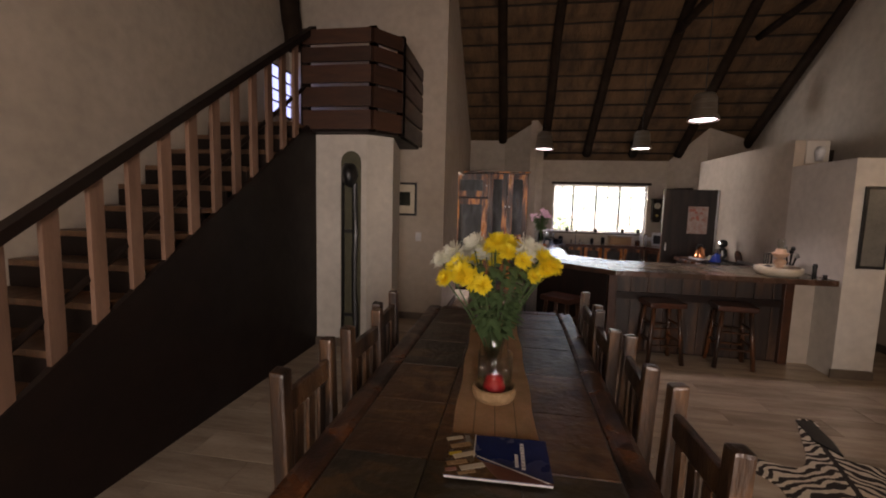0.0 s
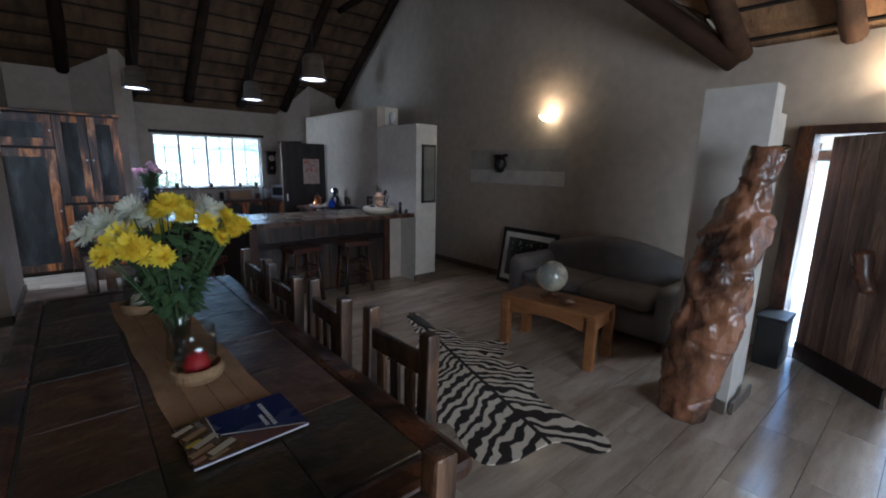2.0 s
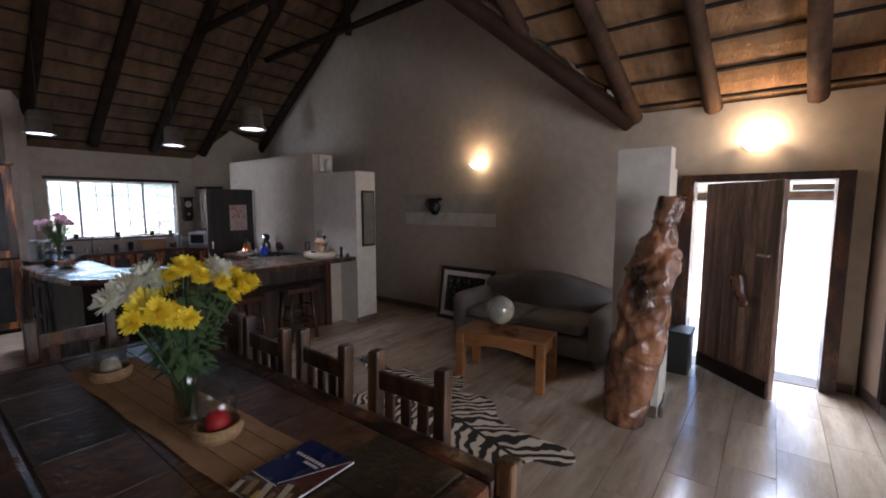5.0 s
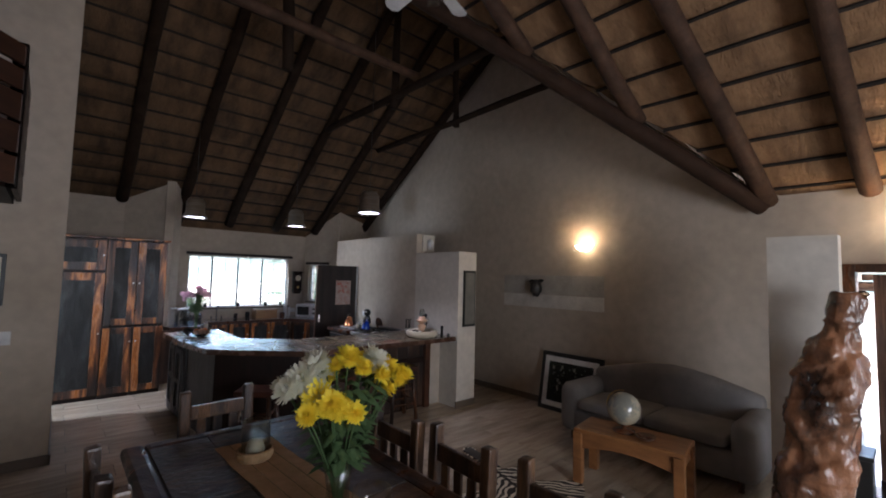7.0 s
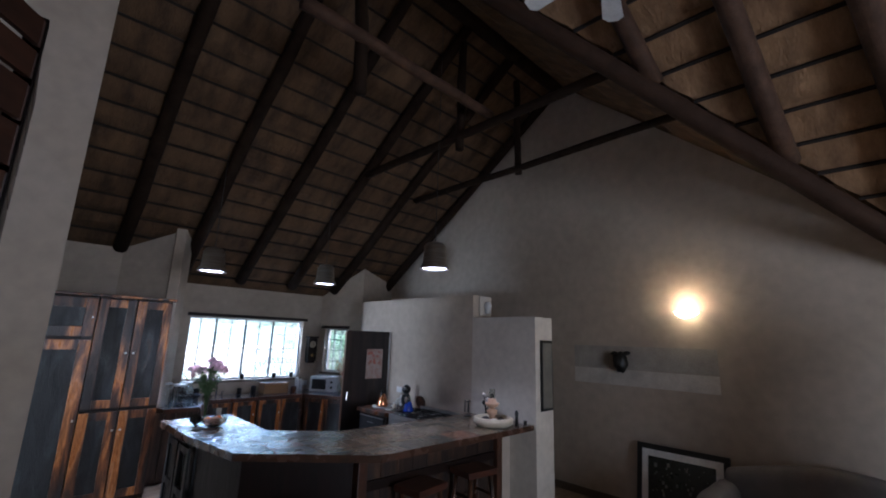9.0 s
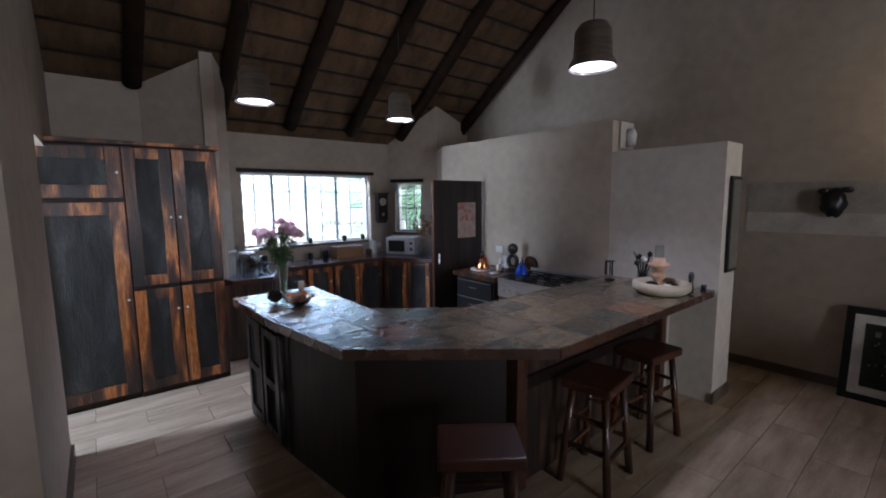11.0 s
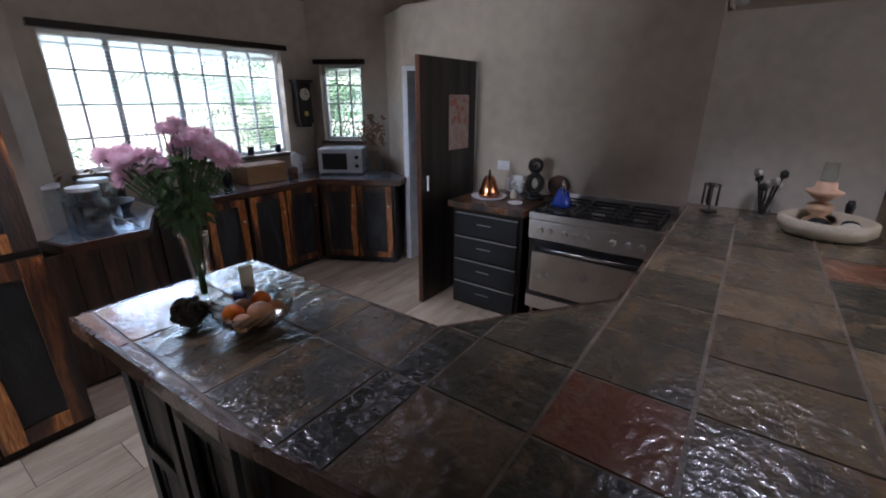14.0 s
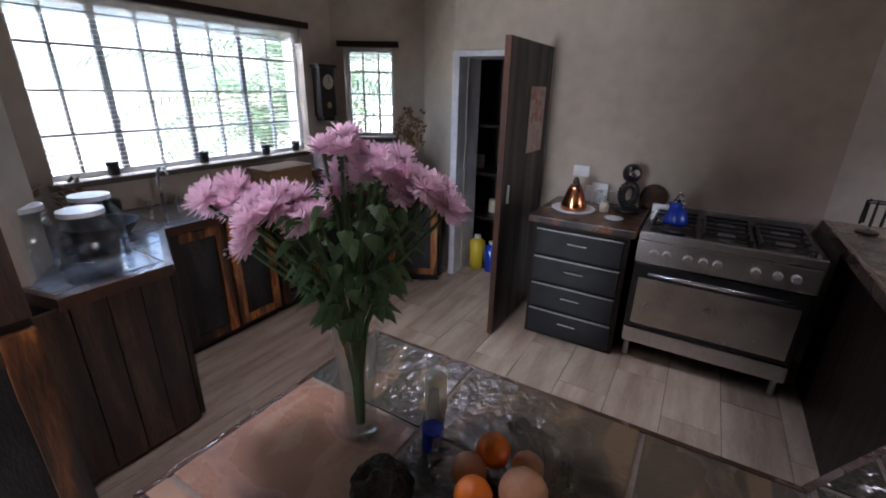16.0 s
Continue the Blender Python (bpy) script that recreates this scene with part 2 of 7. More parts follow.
M = dict(
    wall=mat("wall_plaster", (0.47, 0.40, 0.325), 0.8, color2=(0.41, 0.345, 0.275), scale=1.1, bump=0.28, fine=9),
    white=mat("white_plaster", (0.60, 0.555, 0.485), 0.8, color2=(0.52, 0.48, 0.42), scale=1.6, bump=0.15, fine=12),
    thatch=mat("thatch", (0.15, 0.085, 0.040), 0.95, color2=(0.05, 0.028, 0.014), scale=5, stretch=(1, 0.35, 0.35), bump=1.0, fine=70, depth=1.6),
    # lighter copy of the thatch, with the glow of lamp and door in its colour
    thatch_lit=mat("thatch_lit_tone", (0.34, 0.195, 0.095), 0.95, color2=(0.16, 0.09, 0.045), scale=5, stretch=(0.35, 1, 0.35), bump=1.0, fine=70, depth=1.6),
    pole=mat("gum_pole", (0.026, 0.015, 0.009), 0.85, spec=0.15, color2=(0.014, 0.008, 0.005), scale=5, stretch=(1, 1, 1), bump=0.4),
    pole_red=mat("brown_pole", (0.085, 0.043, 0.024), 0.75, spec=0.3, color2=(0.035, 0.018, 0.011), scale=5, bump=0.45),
    batten=mat("batten", (0.018, 0.011, 0.007), 0.85, bump=0.3),
    tile=mat("floor_tile", (0.45, 0.365, 0.275), 0.15, color2=(0.27, 0.205, 0.15), scale=2.2, stretch=(0.7, 4, 1), bump=0.04, fine=40, per_object=0.12),
    grout=mat("grout", (0.10, 0.09, 0.08), 0.9),
    slate=slate_mat("slate", ((0.045, 0.050, 0.040), (0.09, 0.082, 0.060), (0.15, 0.112, 0.072), (0.066, 0.065, 0.050), (0.18, 0.135, 0.086)), (0.22, 0.15, 0.085)),
    # pale blue base paints in the sky reflected from the window
    slate_sky_sheen=slate_mat("slate_sky_sheen", ((0.20, 0.25, 0.32), (0.26, 0.31, 0.38)), (0.28, 0.30, 0.32), rough=0.11, coat=1.0, bump=0.12),
    slate_red=slate_mat("slate_red", ((0.20, 0.075, 0.042), (0.28, 0.11, 0.06)), (0.26, 0.15, 0.09), bump=0.5),
    slate_tan=slate_mat("slate_tan", ((0.20, 0.15, 0.09), (0.30, 0.215, 0.13)), (0.12, 0.105, 0.085)),
    slate_pale=slate_mat("slate_pale", ((0.33, 0.17, 0.115), (0.36, 0.20, 0.13)), (0.42, 0.27, 0.18), bump=0.3, coat=0.5),
    table_slate=slate_mat("table_slate", ((0.020, 0.018, 0.012), (0.05, 0.036, 0.019), (0.03, 0.023, 0.013)), (0.095, 0.052, 0.022), rough=0.36, coat=0.15, bump=0.6),
    table_rust=slate_mat("table_rust", ((0.075, 0.034, 0.014), (0.125, 0.056, 0.023)), (0.16, 0.085, 0.036), rough=0.36, coat=0.15, bump=0.55),
    joint=mat("slate_joint", (0.34, 0.28, 0.21), 0.5, color2=(0.14, 0.115, 0.09), scale=7, bump=0.3),
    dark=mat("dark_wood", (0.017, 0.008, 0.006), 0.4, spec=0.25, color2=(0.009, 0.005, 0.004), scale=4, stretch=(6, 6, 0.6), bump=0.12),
    sleeper=ramp_wood("sleeper_wood", ((0.37, (0.010, 0.005, 0.004)), (0.47, (0.045, 0.017, 0.008)), (0.53, (0.13, 0.045, 0.016)), (0.60, (0.42, 0.155, 0.043)), (0.70, (0.27, 0.095, 0.030))), 0.3, 1.3, (5, 5, 0.8), 0.5, 0.25),
    panel=ramp_wood("panel_wood", ((0.36, (0.005, 0.005, 0.005)), (0.52, (0.012, 0.013, 0.014)), (0.66, (0.028, 0.032, 0.035)), (0.76, (0.035, 0.020, 0.011))), 0.46, 2.0, (4, 4, 1.1), 0.35, 0.05),
    brown=ramp_wood("brown_wood", ((0.36, (0.012, 0.006, 0.004)), (0.52, (0.055, 0.022, 0.010)), (0.68, (0.15, 0.055, 0.022))), 0.3, 2.0, (3, 3, 1), 0.25, 0.2),
    chair=ramp_wood("chair_wood", ((0.36, (0.014, 0.007, 0.004)), (0.5, (0.055, 0.027, 0.013)), (0.62, (0.13, 0.066, 0.032)), (0.74, (0.22, 0.12, 0.062))), 0.32, 1.6, (5, 5, 0.9), 0.35, 0.3),
    pine=mat("pine", (0.29, 0.125, 0.043), 0.33, color2=(0.15, 0.060, 0.021), scale=3, stretch=(4, 1, 4), bump=0.12),
    stump=mat("carved_stump", (0.29, 0.13, 0.066), 0.18, color2=(0.035, 0.016, 0.010), scale=3.2, stretch=(1, 1, 0.6), bump=0.8, con=0.09, coat=0.6),
    sofa=mat("sofa_fabric", (0.215, 0.20, 0.19), 0.95, color2=(0.15, 0.14, 0.135), scale=3, bump=0.12, fine=200),
    black=mat("black_paint", (0.012, 0.012, 0.012), 0.35, bump=0.03),
    chrome=mat("chrome", (0.75, 0.75, 0.76), 0.16, 1.0, color2=(0.68, 0.68, 0.7), bump=0.0),
    steel=mat("steel", (0.66, 0.64, 0.62), 0.36, 1.0, color2=(0.55, 0.53, 0.51), scale=2, bump=0.02),
    copper=mat("copper", (0.75, 0.31, 0.15), 0.2, 1.0, color2=(0.6, 0.24, 0.12), bump=0.0),
    cloth=mat("runner_cloth", (0.80, 0.53, 0.31), 0.9, color2=(0.62, 0.39, 0.21), scale=8, bump=0.25, fine=160),
    paper=mat("paper", (0.8, 0.79, 0.76), 0.6, bump=0.0),
    navy=mat("navy_print", (0.012, 0.022, 0.11), 0.25, bump=0.0),
    straw=mat("basket", (0.42, 0.27, 0.14), 0.8, color2=(0.28, 0.17, 0.08), scale=40, bump=0.5),
    leaf=petal_mat("leaf", (0.13, 0.20, 0.085), (0.055, 0.11, 0.04)),
    yellow=petal_mat("yellow_petal", (0.95, 0.84, 0.08), (0.93, 0.72, 0.04)),
    cream=petal_mat("white_petal", (0.85, 0.85, 0.78), (0.8, 0.8, 0.66)),
    pink=petal_mat("pink_petal", (0.93, 0.74, 0.82), (0.84, 0.60, 0.72)),
    orange=mat("orange_peel", (0.85, 0.22, 0.02), 0.45, color2=(0.8, 0.17, 0.01), bump=0.1),
    peach=mat("pale_fruit", (0.75, 0.38, 0.2), 0.5, bump=0.1),
    red=mat("red_wax", (0.6, 0.02, 0.03), 0.5, bump=0),
    ceramic=mat("cream_ceramic", (0.62, 0.55, 0.43), 0.35, color2=(0.52, 0.45, 0.33), bump=0.05),
    white_plastic=mat("white_plastic", (0.72, 0.72, 0.72), 0.35, bump=0),
    blue=mat("blue_enamel", (0.01, 0.05, 0.42), 0.15, bump=0, coat=0.5),
    strip=mat("wall_paint_pale", (0.66, 0.63, 0.57), 0.85, scale=4, bump=0.1),
    strip_dark=mat("wall_paint_grey", (0.30, 0.28, 0.25), 0.85, color2=(0.45, 0.42, 0.37), scale=3.5, bump=0.1),
    picture=mat("dark_print", (0.025, 0.03, 0.022), 0.2, color2=(0.008, 0.012, 0.010), scale=14, bump=0, coat=0.6),
    ground=mat("ground", (0.58, 0.54, 0.47), 0.9, scale=1.0, bump=0.3),
    glass=glass_mat("glass", (0.93, 0.95, 0.94)),
    thin=glass_mat("window_glass", ior=1.3),
    cutglass=glass_mat("cut_glass", (0.74, 0.77, 0.77), 0.03, 3.0),
    blueglass=glass_mat("jar_glass", (0.96, 0.985, 1.0), 0.02, 1.45),
    lampglow=glow_mat("lamp_glow", (1.0, 0.74, 0.42), 2.2),
    pendglow=glow_mat("pendant_glow", (0.84, 0.80, 1.0), 1.2),
)

M.update(
    calendar=mat("printed_sheet", (0.42, 0.36, 0.33), 0.6, color2=(0.34, 0.18, 0.15), scale=14, bump=0),
    # foliage green greyed and paled, distance haze mixed into the colour
    haze=mat("hazed_foliage", (0.30, 0.36, 0.32), 0.9, color2=(0.2, 0.26, 0.22), scale=0.4, bump=0),
    dark_edge=mat("dark_edge", (0.085, 0.034, 0.018), 0.3, color2=(0.03, 0.013, 0.008), bump=0.1),
    redprint=mat("red_print", (0.42, 0.12, 0.09), 0.5, color2=(0.25, 0.2, 0.16), bump=0),
    redprint2=mat("brown_print", (0.16, 0.05, 0.035), 0.3, bump=0),
    oven_glass=mat("oven_glass", (0.46, 0.44, 0.40), 0.22, 0.85, bump=0),
    tread=mat("tread_wood", (0.13, 0.065, 0.032), 0.45, color2=(0.06, 0.03, 0.016), scale=4, stretch=(4, 1, 1), bump=0.1),
    slate_front=mat("dark_front", (0.014, 0.014, 0.016), 0.4, spec=0.3, color2=(0.007, 0.007, 0.008), bump=0.1),
    steel_dull=mat("dull_edge", (0.30, 0.29, 0.29), 0.35, 0.6, bump=0),
    darkdoor=ramp_wood("dark_door", ((0.36, (0.006, 0.003, 0.003)), (0.55, (0.017, 0.009, 0.007)), (0.70, (0.035, 0.017, 0.012))), 0.42, 1.5, (5, 5, 0.6), 0.15, 0.1),
    door_wood=ramp_wood("old_door_wood", ((0.34, (0.07, 0.040, 0.027)), (0.5, (0.20, 0.12, 0.082)), (0.66, (0.36, 0.235, 0.17))), 0.26, 1.6, (7, 7, 0.5), 0.3, 0.5),
    terracotta=mat("pale_pottery", (0.62, 0.40, 0.27), 0.45, color2=(0.52, 0.32, 0.2), bump=0.05),
    yellowcan=mat("yellow_plastic", (0.65, 0.48, 0.03), 0.4, bump=0),
    prickly=mat("prickly_brown", (0.03, 0.022, 0.014), 0.9, scale=30, bump=1.0),
    bronze=mat("brushed_metal", (0.52, 0.48, 0.41), 0.3, 0.85, color2=(0.3, 0.26, 0.21), scale=3, stretch=(1, 1, 12), bump=0.02),
    brass=mat("brass", (0.6, 0.42, 0.16), 0.3, 1.0, bump=0),
    dry=mat("dry_flower", (0.24, 0.12, 0.06), 0.9, color2=(0.16, 0.09, 0.05), bump=0),
    pine_dull=mat("bread_bin_wood", (0.36, 0.20, 0.09), 0.5, color2=(0.26, 0.14, 0.06), scale=3, stretch=(1, 4, 4), bump=0.08),
    tallprint=mat("grey_print", (0.20, 0.19, 0.16), 0.3, color2=(0.12, 0.115, 0.10), scale=6, bump=0),
    photo=mat("photo_print", (0.16, 0.09, 0.045), 0.25, color2=(0.03, 0.022, 0.018), scale=24, bump=0),
    slat_wood=mat("rail_slat_wood", (0.24, 0.135, 0.09), 0.5, color2=(0.13, 0.07, 0.045), scale=3, stretch=(3, 3, 0.5), bump=0.1, per_object=0.2),
    loft_wood=mat("loft_boards", (0.06, 0.024, 0.013), 0.45, color2=(0.035, 0.015, 0.009), scale=3, stretch=(1, 1, 6), bump=0.15, per_object=0.3),
    skyglow=glow_mat("sky_glow_pane", (0.35, 0.45, 1.0), 0.35),
    olive=mat("olive_board", (0.085, 0.08, 0.045), 0.7, bump=0.1),
    globe_mat=mat("globe_print", (0.36, 0.32, 0.23), 0.16, color2=(0.20, 0.20, 0.17), scale=7, bump=0, coat=0.8, con=0.05),
    agave=mat("grey_frond", (0.30, 0.29, 0.36), 0.6, color2=(0.20, 0.19, 0.26), scale=3, bump=0),
    frond=mat("green_frond", (0.09, 0.17, 0.08), 0.55, color2=(0.045, 0.10, 0.05), scale=3, bump=0),
    paving=mat("paving", (0.68, 0.65, 0.6), 0.8, scale=2, bump=0.1),
)


def zebra_mat():
    m = bpy.data.materials.new("zebra_hide")
    m.use_nodes = True
    t = m.node_tree
    b = t.nodes["Principled BSDF"]
    b.inputs["Roughness"].default_value = 0.85
    co = t.nodes.new("ShaderNodeTexCoord")
    mp = t.nodes.new("ShaderNodeMapping")
    mp.inputs["Location"].default_value = (-2.75, -2.9, 0)
    mp2 = t.nodes.new("ShaderNodeMapping")
    mp2.inputs["Rotation"].default_value = (0, 0, radians(16))
    t.links.new(co.outputs["Object"], mp.inputs[0])
    t.links.new(mp.outputs[0], mp2.inputs[0])

    def mth(op, a, b=0.0, c=0.0):
        n = t.nodes.new("ShaderNodeMath")
        n.operation = op
        for k, v in enumerate((a, b, c)):
            if isinstance(v, (int, float)):
                n.inputs[k].default_value = v
            else:
                t.links.new(v, n.inputs[k])
        return n.outputs[0]

    sp = t.nodes.new("ShaderNodeSeparateXYZ")
    t.links.new(mp2.outputs[0], sp.inputs[0])
    ns = t.nodes.new("ShaderNodeTexNoise")
    ns.inputs["Scale"].default_value, ns.inputs["Detail"].default_value = 4.5, 2
    t.links.new(mp2.outputs[0], ns.inputs["Vector"])
    ax = mth("ABSOLUTE", sp.outputs[0])
    # stripes leave the spine at an angle, wide on the rump and narrow at the neck
    ph = mth("MULTIPLY_ADD", ax, 0.75, sp.outputs[1])
    ph = mth("MULTIPLY_ADD", mth("SUBTRACT", ns.outputs[0], 0.5), 0.30, ph)
    ph = mth("MULTIPLY_ADD", mth("MULTIPLY", ph, ph), 0.17, ph)
    st = mth("SINE", mth("MULTIPLY", ph, 66.0))
    spine = mth("LESS_THAN", ax, 0.016)
    st = mth("SUBTRACT", st, mth("MULTIPLY", spine, 2.0))
    r = t.nodes.new("ShaderNodeValToRGB")
    r.color_ramp.elements[0].position, r.color_ramp.elements[1].position = 0.46, 0.56
    r.color_ramp.elements[0].color, r.color_ramp.elements[1].color = (0.022, 0.014, 0.010, 1), (0.66, 0.57, 0.44, 1)
    t.links.new(mth("MULTIPLY_ADD", st, 0.5, 0.5), r.inputs[0])
    hr = t.nodes.new("ShaderNodeTexNoise")
    hr.inputs["Scale"].default_value = 90
    t.links.new(mp2.outputs[0], hr.inputs["Vector"])
    hs = t.nodes.new("ShaderNodeHueSaturation")
    t.links.new(mth("MULTIPLY_ADD", hr.outputs[0], 0.6, 0.7), hs.inputs["Value"])
    t.links.new(r.outputs[0], hs.inputs["Color"])
    t.links.new(hs.outputs[0], b.inputs["Base Color"])
    return m


M["zebra"] = zebra_mat()

# ---- mesh helpers ----


def finish(name, bm, material, smooth=False):
    bmesh.ops.recalc_face_normals(bm, faces=bm.faces)
    me = bpy.data.meshes.new(name)
    bm.to_mesh(me)
    bm.free()
    if smooth:
        for p in me.polygons:
            p.use_smooth = True
    me.materials.append(M[material] if isinstance(material, str) else material)
    return me


def part(name, bm, material, parent=None, label="", smooth=False, m=None):
    ob = new(name, finish(name, bm, material, smooth))
    ob.parent = parent
    if m is not None:
        ob.matrix_basis = m
    if label:
        tagged(ob, label)
    return ob


def thing(name, label, category, x=0, y=0, z=0, rz=0, group=""):
    e = new(name)
    e.empty_display_size = 0.1
    e.matrix_basis = pose(x, y, z, 0, 0, rz)
    return tagged(e, label, category, group)


def structure(name, bm, material, label="", smooth=False):
    ob = part(name, bm, material, None, label, smooth)
    return tagged(ob, kind="structure")


def box(x0, x1, y0, y1, z0, z1, bevel=0.0, bm=None):
    bm = bm or bmesh.new()
    r = bmesh.ops.create_cube(bm, size=1.0)
    vs = r["verts"]
    for v in vs:
        v.co = Vector(((x0 + x1) / 2 + v.co.x * (x1 - x0), (y0 + y1) / 2 + v.co.y * (y1 - y0), (z0 + z1) / 2 + v.co.z * (z1 - z0)))
    if bevel:
        es = {e for v in vs for e in v.link_edges}
        bmesh.ops.bevel(bm, geom=list(es), offset=bevel, segments=2, affect="EDGES", profile=0.6)
    return bm


def prism(poly, z0, z1, bm=None, top=None):
    """Upright prism over the plan polygon; top(x, y) may give the height of each upper corner."""
    bm = bm or bmesh.new()
    lo = [bm.verts.new((x, y, z0)) for x, y in poly]
    hi = [bm.verts.new((x, y, top(x, y) if top else z1)) for x, y in poly]
    bm.faces.new(lo[::-1])
    bm.faces.new(hi)
    n = len(poly)
    for i in range(n):
        bm.faces.new((lo[i], lo[(i + 1) % n], hi[(i + 1) % n], hi[i]))
    return bm


def rod(p, q, r0, r1=None, seg=10, wob=0.0, rings=1, bm=None):
    """A tapered pole from p to q, its line and girth uneven by wob."""
    bm = bm or bmesh.new()
    p, q = Vector(p), Vector(q)
    r1 = r0 if r1 is None else r1
    d = (q - p).normalized()
    a = d.orthogonal().normalized()
    b = d.cross(a)
    off = random.random() * 50
    loops = []
    for i in range(rings + 1):
        k = i / rings
        c = p.lerp(q, k) + wob * (a * noise.noise((k * 3, off, 0)) + b * noise.noise((k * 3, 0, off)))
        r = r0 + (r1 - r0) * k
        loops.append([bm.verts.new(c + r * (1 + 0.5 * wob / max(r, 0.01) * noise.noise((j, k * 8, off))) * (a * math.cos(6.28319 * j / seg) + b * math.sin(6.28319 * j / seg))) for j in range(seg)])
    for l0, l1 in zip(loops, loops[1:]):
        for j in range(seg):
            bm.faces.new((l0[j], l0[(j + 1) % seg], l1[(j + 1) % seg], l1[j]))
    bm.faces.new(loops[0][::-1])
    bm.faces.new(loops[-1])
    return bm


def lathe(profile, seg=24, bm=None, c=(0, 0, 0)):
    """Turned shape about z: profile of (radius, z); radius 0 closes it."""
    bm = bm or bmesh.new()
    rings = []
    for r, z in profile:
        if r <= 0:
            rings.append([bm.verts.new((c[0], c[1], c[2] + z))])
        else:
            rings.append([bm.verts.new((c[0] + r * math.cos(6.28319 * j / seg), c[1] + r * math.sin(6.28319 * j / seg), c[2] + z)) for j in range(seg)])
    for a, b in zip(rings, rings[1:]):
        for j in range(seg):
            k = (j + 1) % seg
            if len(a) == 1 and len(b) == 1:
                continue
            if len(a) == 1:
                bm.faces.new((a[0], b[k], b[j]))
            elif len(b) == 1:
                bm.faces.new((a[j], a[k], b[0]))
            else:
                bm.faces.new((a[j], a[k], b[k], b[j]))
    return bm


def ball(r, c=(0, 0, 0), sub=2, squash=1.0, rough=0.0, bm=None):
    bm = bm or bmesh.new()
    vs = bmesh.ops.create_icosphere(bm, subdivisions=sub, radius=r)["verts"]
    for v in vs:
        k = 1 + rough * noise.noise(v.co * (2.5 / r) + Vector(c) * 7)
        v.co = Vector((v.co.x * k, v.co.y * k, v.co.z * k * squash)) + Vector(c)
    return bm


# ---- roof shape ----
NE_Y, NE_Z, NS = 10.1, 2.66, 0.71
SE_Y, SE_Z, SS = 1.97, 2.64, 0.88
EE_X, ES = 5.3, 0.72
RIDGE_Y = 5.62
VR = ES / SS
WX, EX = -2.45, 5.25


def roof_z(x, y):
    main = min(NE_Z + NS * (NE_Y - y), SE_Z + SS * (y - SE_Y))
    wing = min(SE_Z + ES * (EE_X - x), 5.74 - ES * (1.0 - x))
    return max(main, wing) if y < RIDGE_Y else NE_Z + NS * (NE_Y - y)


def wall(name, p, q, thick, z0, z1=None, label="", material="wall", n=12):
    """A wall from p to q (its inner face), thick to the right of that way; z1 None: up into the roof."""
    p, q = Vector(p), Vector(q)
    d = (q - p).normalized()
    o = Vector((d.y, -d.x)) * thick
    if z1 is not None:
        return structure(name, prism([p, q, q + o, p + o], z0, z1), material, label)
    bm = bmesh.new()
    rows = []
    for i in range(n + 1):
        a = p.lerp(q, i / n)
        b = a + o
        za = roof_z(*a) + 0.06
        zb = max(roof_z(*b) + 0.06, za - 0.15)
        rows.append([bm.verts.new(v) for v in ((*a, z0), (*a, za), (*b, zb), (*b, z0))])
    for r, s in zip(rows, rows[1:]):
        for j in range(4):
            bm.faces.new((r[j], r[(j + 1) % 4], s[(j + 1) % 4], s[j]))
    bm.faces.new(rows[0])
    bm.faces.new(rows[-1][::-1])
    return structure(name, bm, material, label)


# ---- structure ----
T = 0.25
floor_base = structure("floor", box(-2.7, 5.5, -2.7, 10.7, -0.12, -0.012), "grout", "dark grout bed under pale wood-look floor tiles")
# north side
wall("wall_north_west", (WX, 9.72), (0.55, 9.72), -T, 0)
wall("wall_north_facet", (0.55, 9.72), (1.18, 9.27), -T, 0, n=4)
wall("wall_kitchen_return", (1.18, 9.27), (1.22, 10.2), -0.12, 0, n=4)
wall("wall_north_window", (1.0, 10.2), (1.62, 10.2), -T, 0)
wall("wall_north_window_right", (3.55, 10.2), (3.90, 10.2), -T, 0, n=3)
wall("wall_north_below_window", (1.62, 10.2), (3.55, 10.2), -T, 0, 1.12)
wall("wall_north_above_window", (1.62, 10.2), (3.55, 10.2), -T, 2.14)
P0, P1 = Vector((3.90, 10.2)), Vector((4.33, 9.44))
wa, wb = P0.lerp(P1, 0.13), P0.lerp(P1, 0.67)
wall("wall_facet", P0, wa, -T, 0, n=2)
wall("wall_facet_right", wb, P1, -T, 0, n=2)
wall("wall_facet_below_window", wa, wb, -T, 0, 1.22)
wall("wall_facet_above_window", wa, wb, -T, 2.03, n=2)
wall("wall_by_pantry", P1, (4.05, 8.93), -0.12, 0, 2.5)
wall("wall_pantry_north", P1, (5.3, 9.75), -T, 0, n=6)
# east gable, with a doorway
wall("wall_east", (EX, 9.9), (EX, 1.48), -T, 0, n=40)
wall("wall_east_above_door", (EX, 1.48), (EX, 0.14), -T, 2.03)
wall("wall_east_south", (EX, 0.14), (EX, 0.0), -T, 0, n=2)
wall("wall_entrance_side", (5.5, 0.0), (4.93, -0.105), -0.2, 0, n=4)
wall("wall_entrance_above", (4.93, -0.105), (4.20, -0.24), -0.2, 2.08, n=4)
structure("jamb_entrance_side", prism([(4.93, -0.09), (4.93, -0.30), (4.86, -0.31), (4.86, -0.10)], 0, 2.08), "dark")
structure("jamb_entrance_far", prism([(4.27, -0.21), (4.27, -0.42), (4.20, -0.43), (4.20, -0.22)], 0, 2.08), "dark")
wall("wall_entrance_back", (4.15, -0.22), (4.15, -2.6), -0.2, 0, n=4)
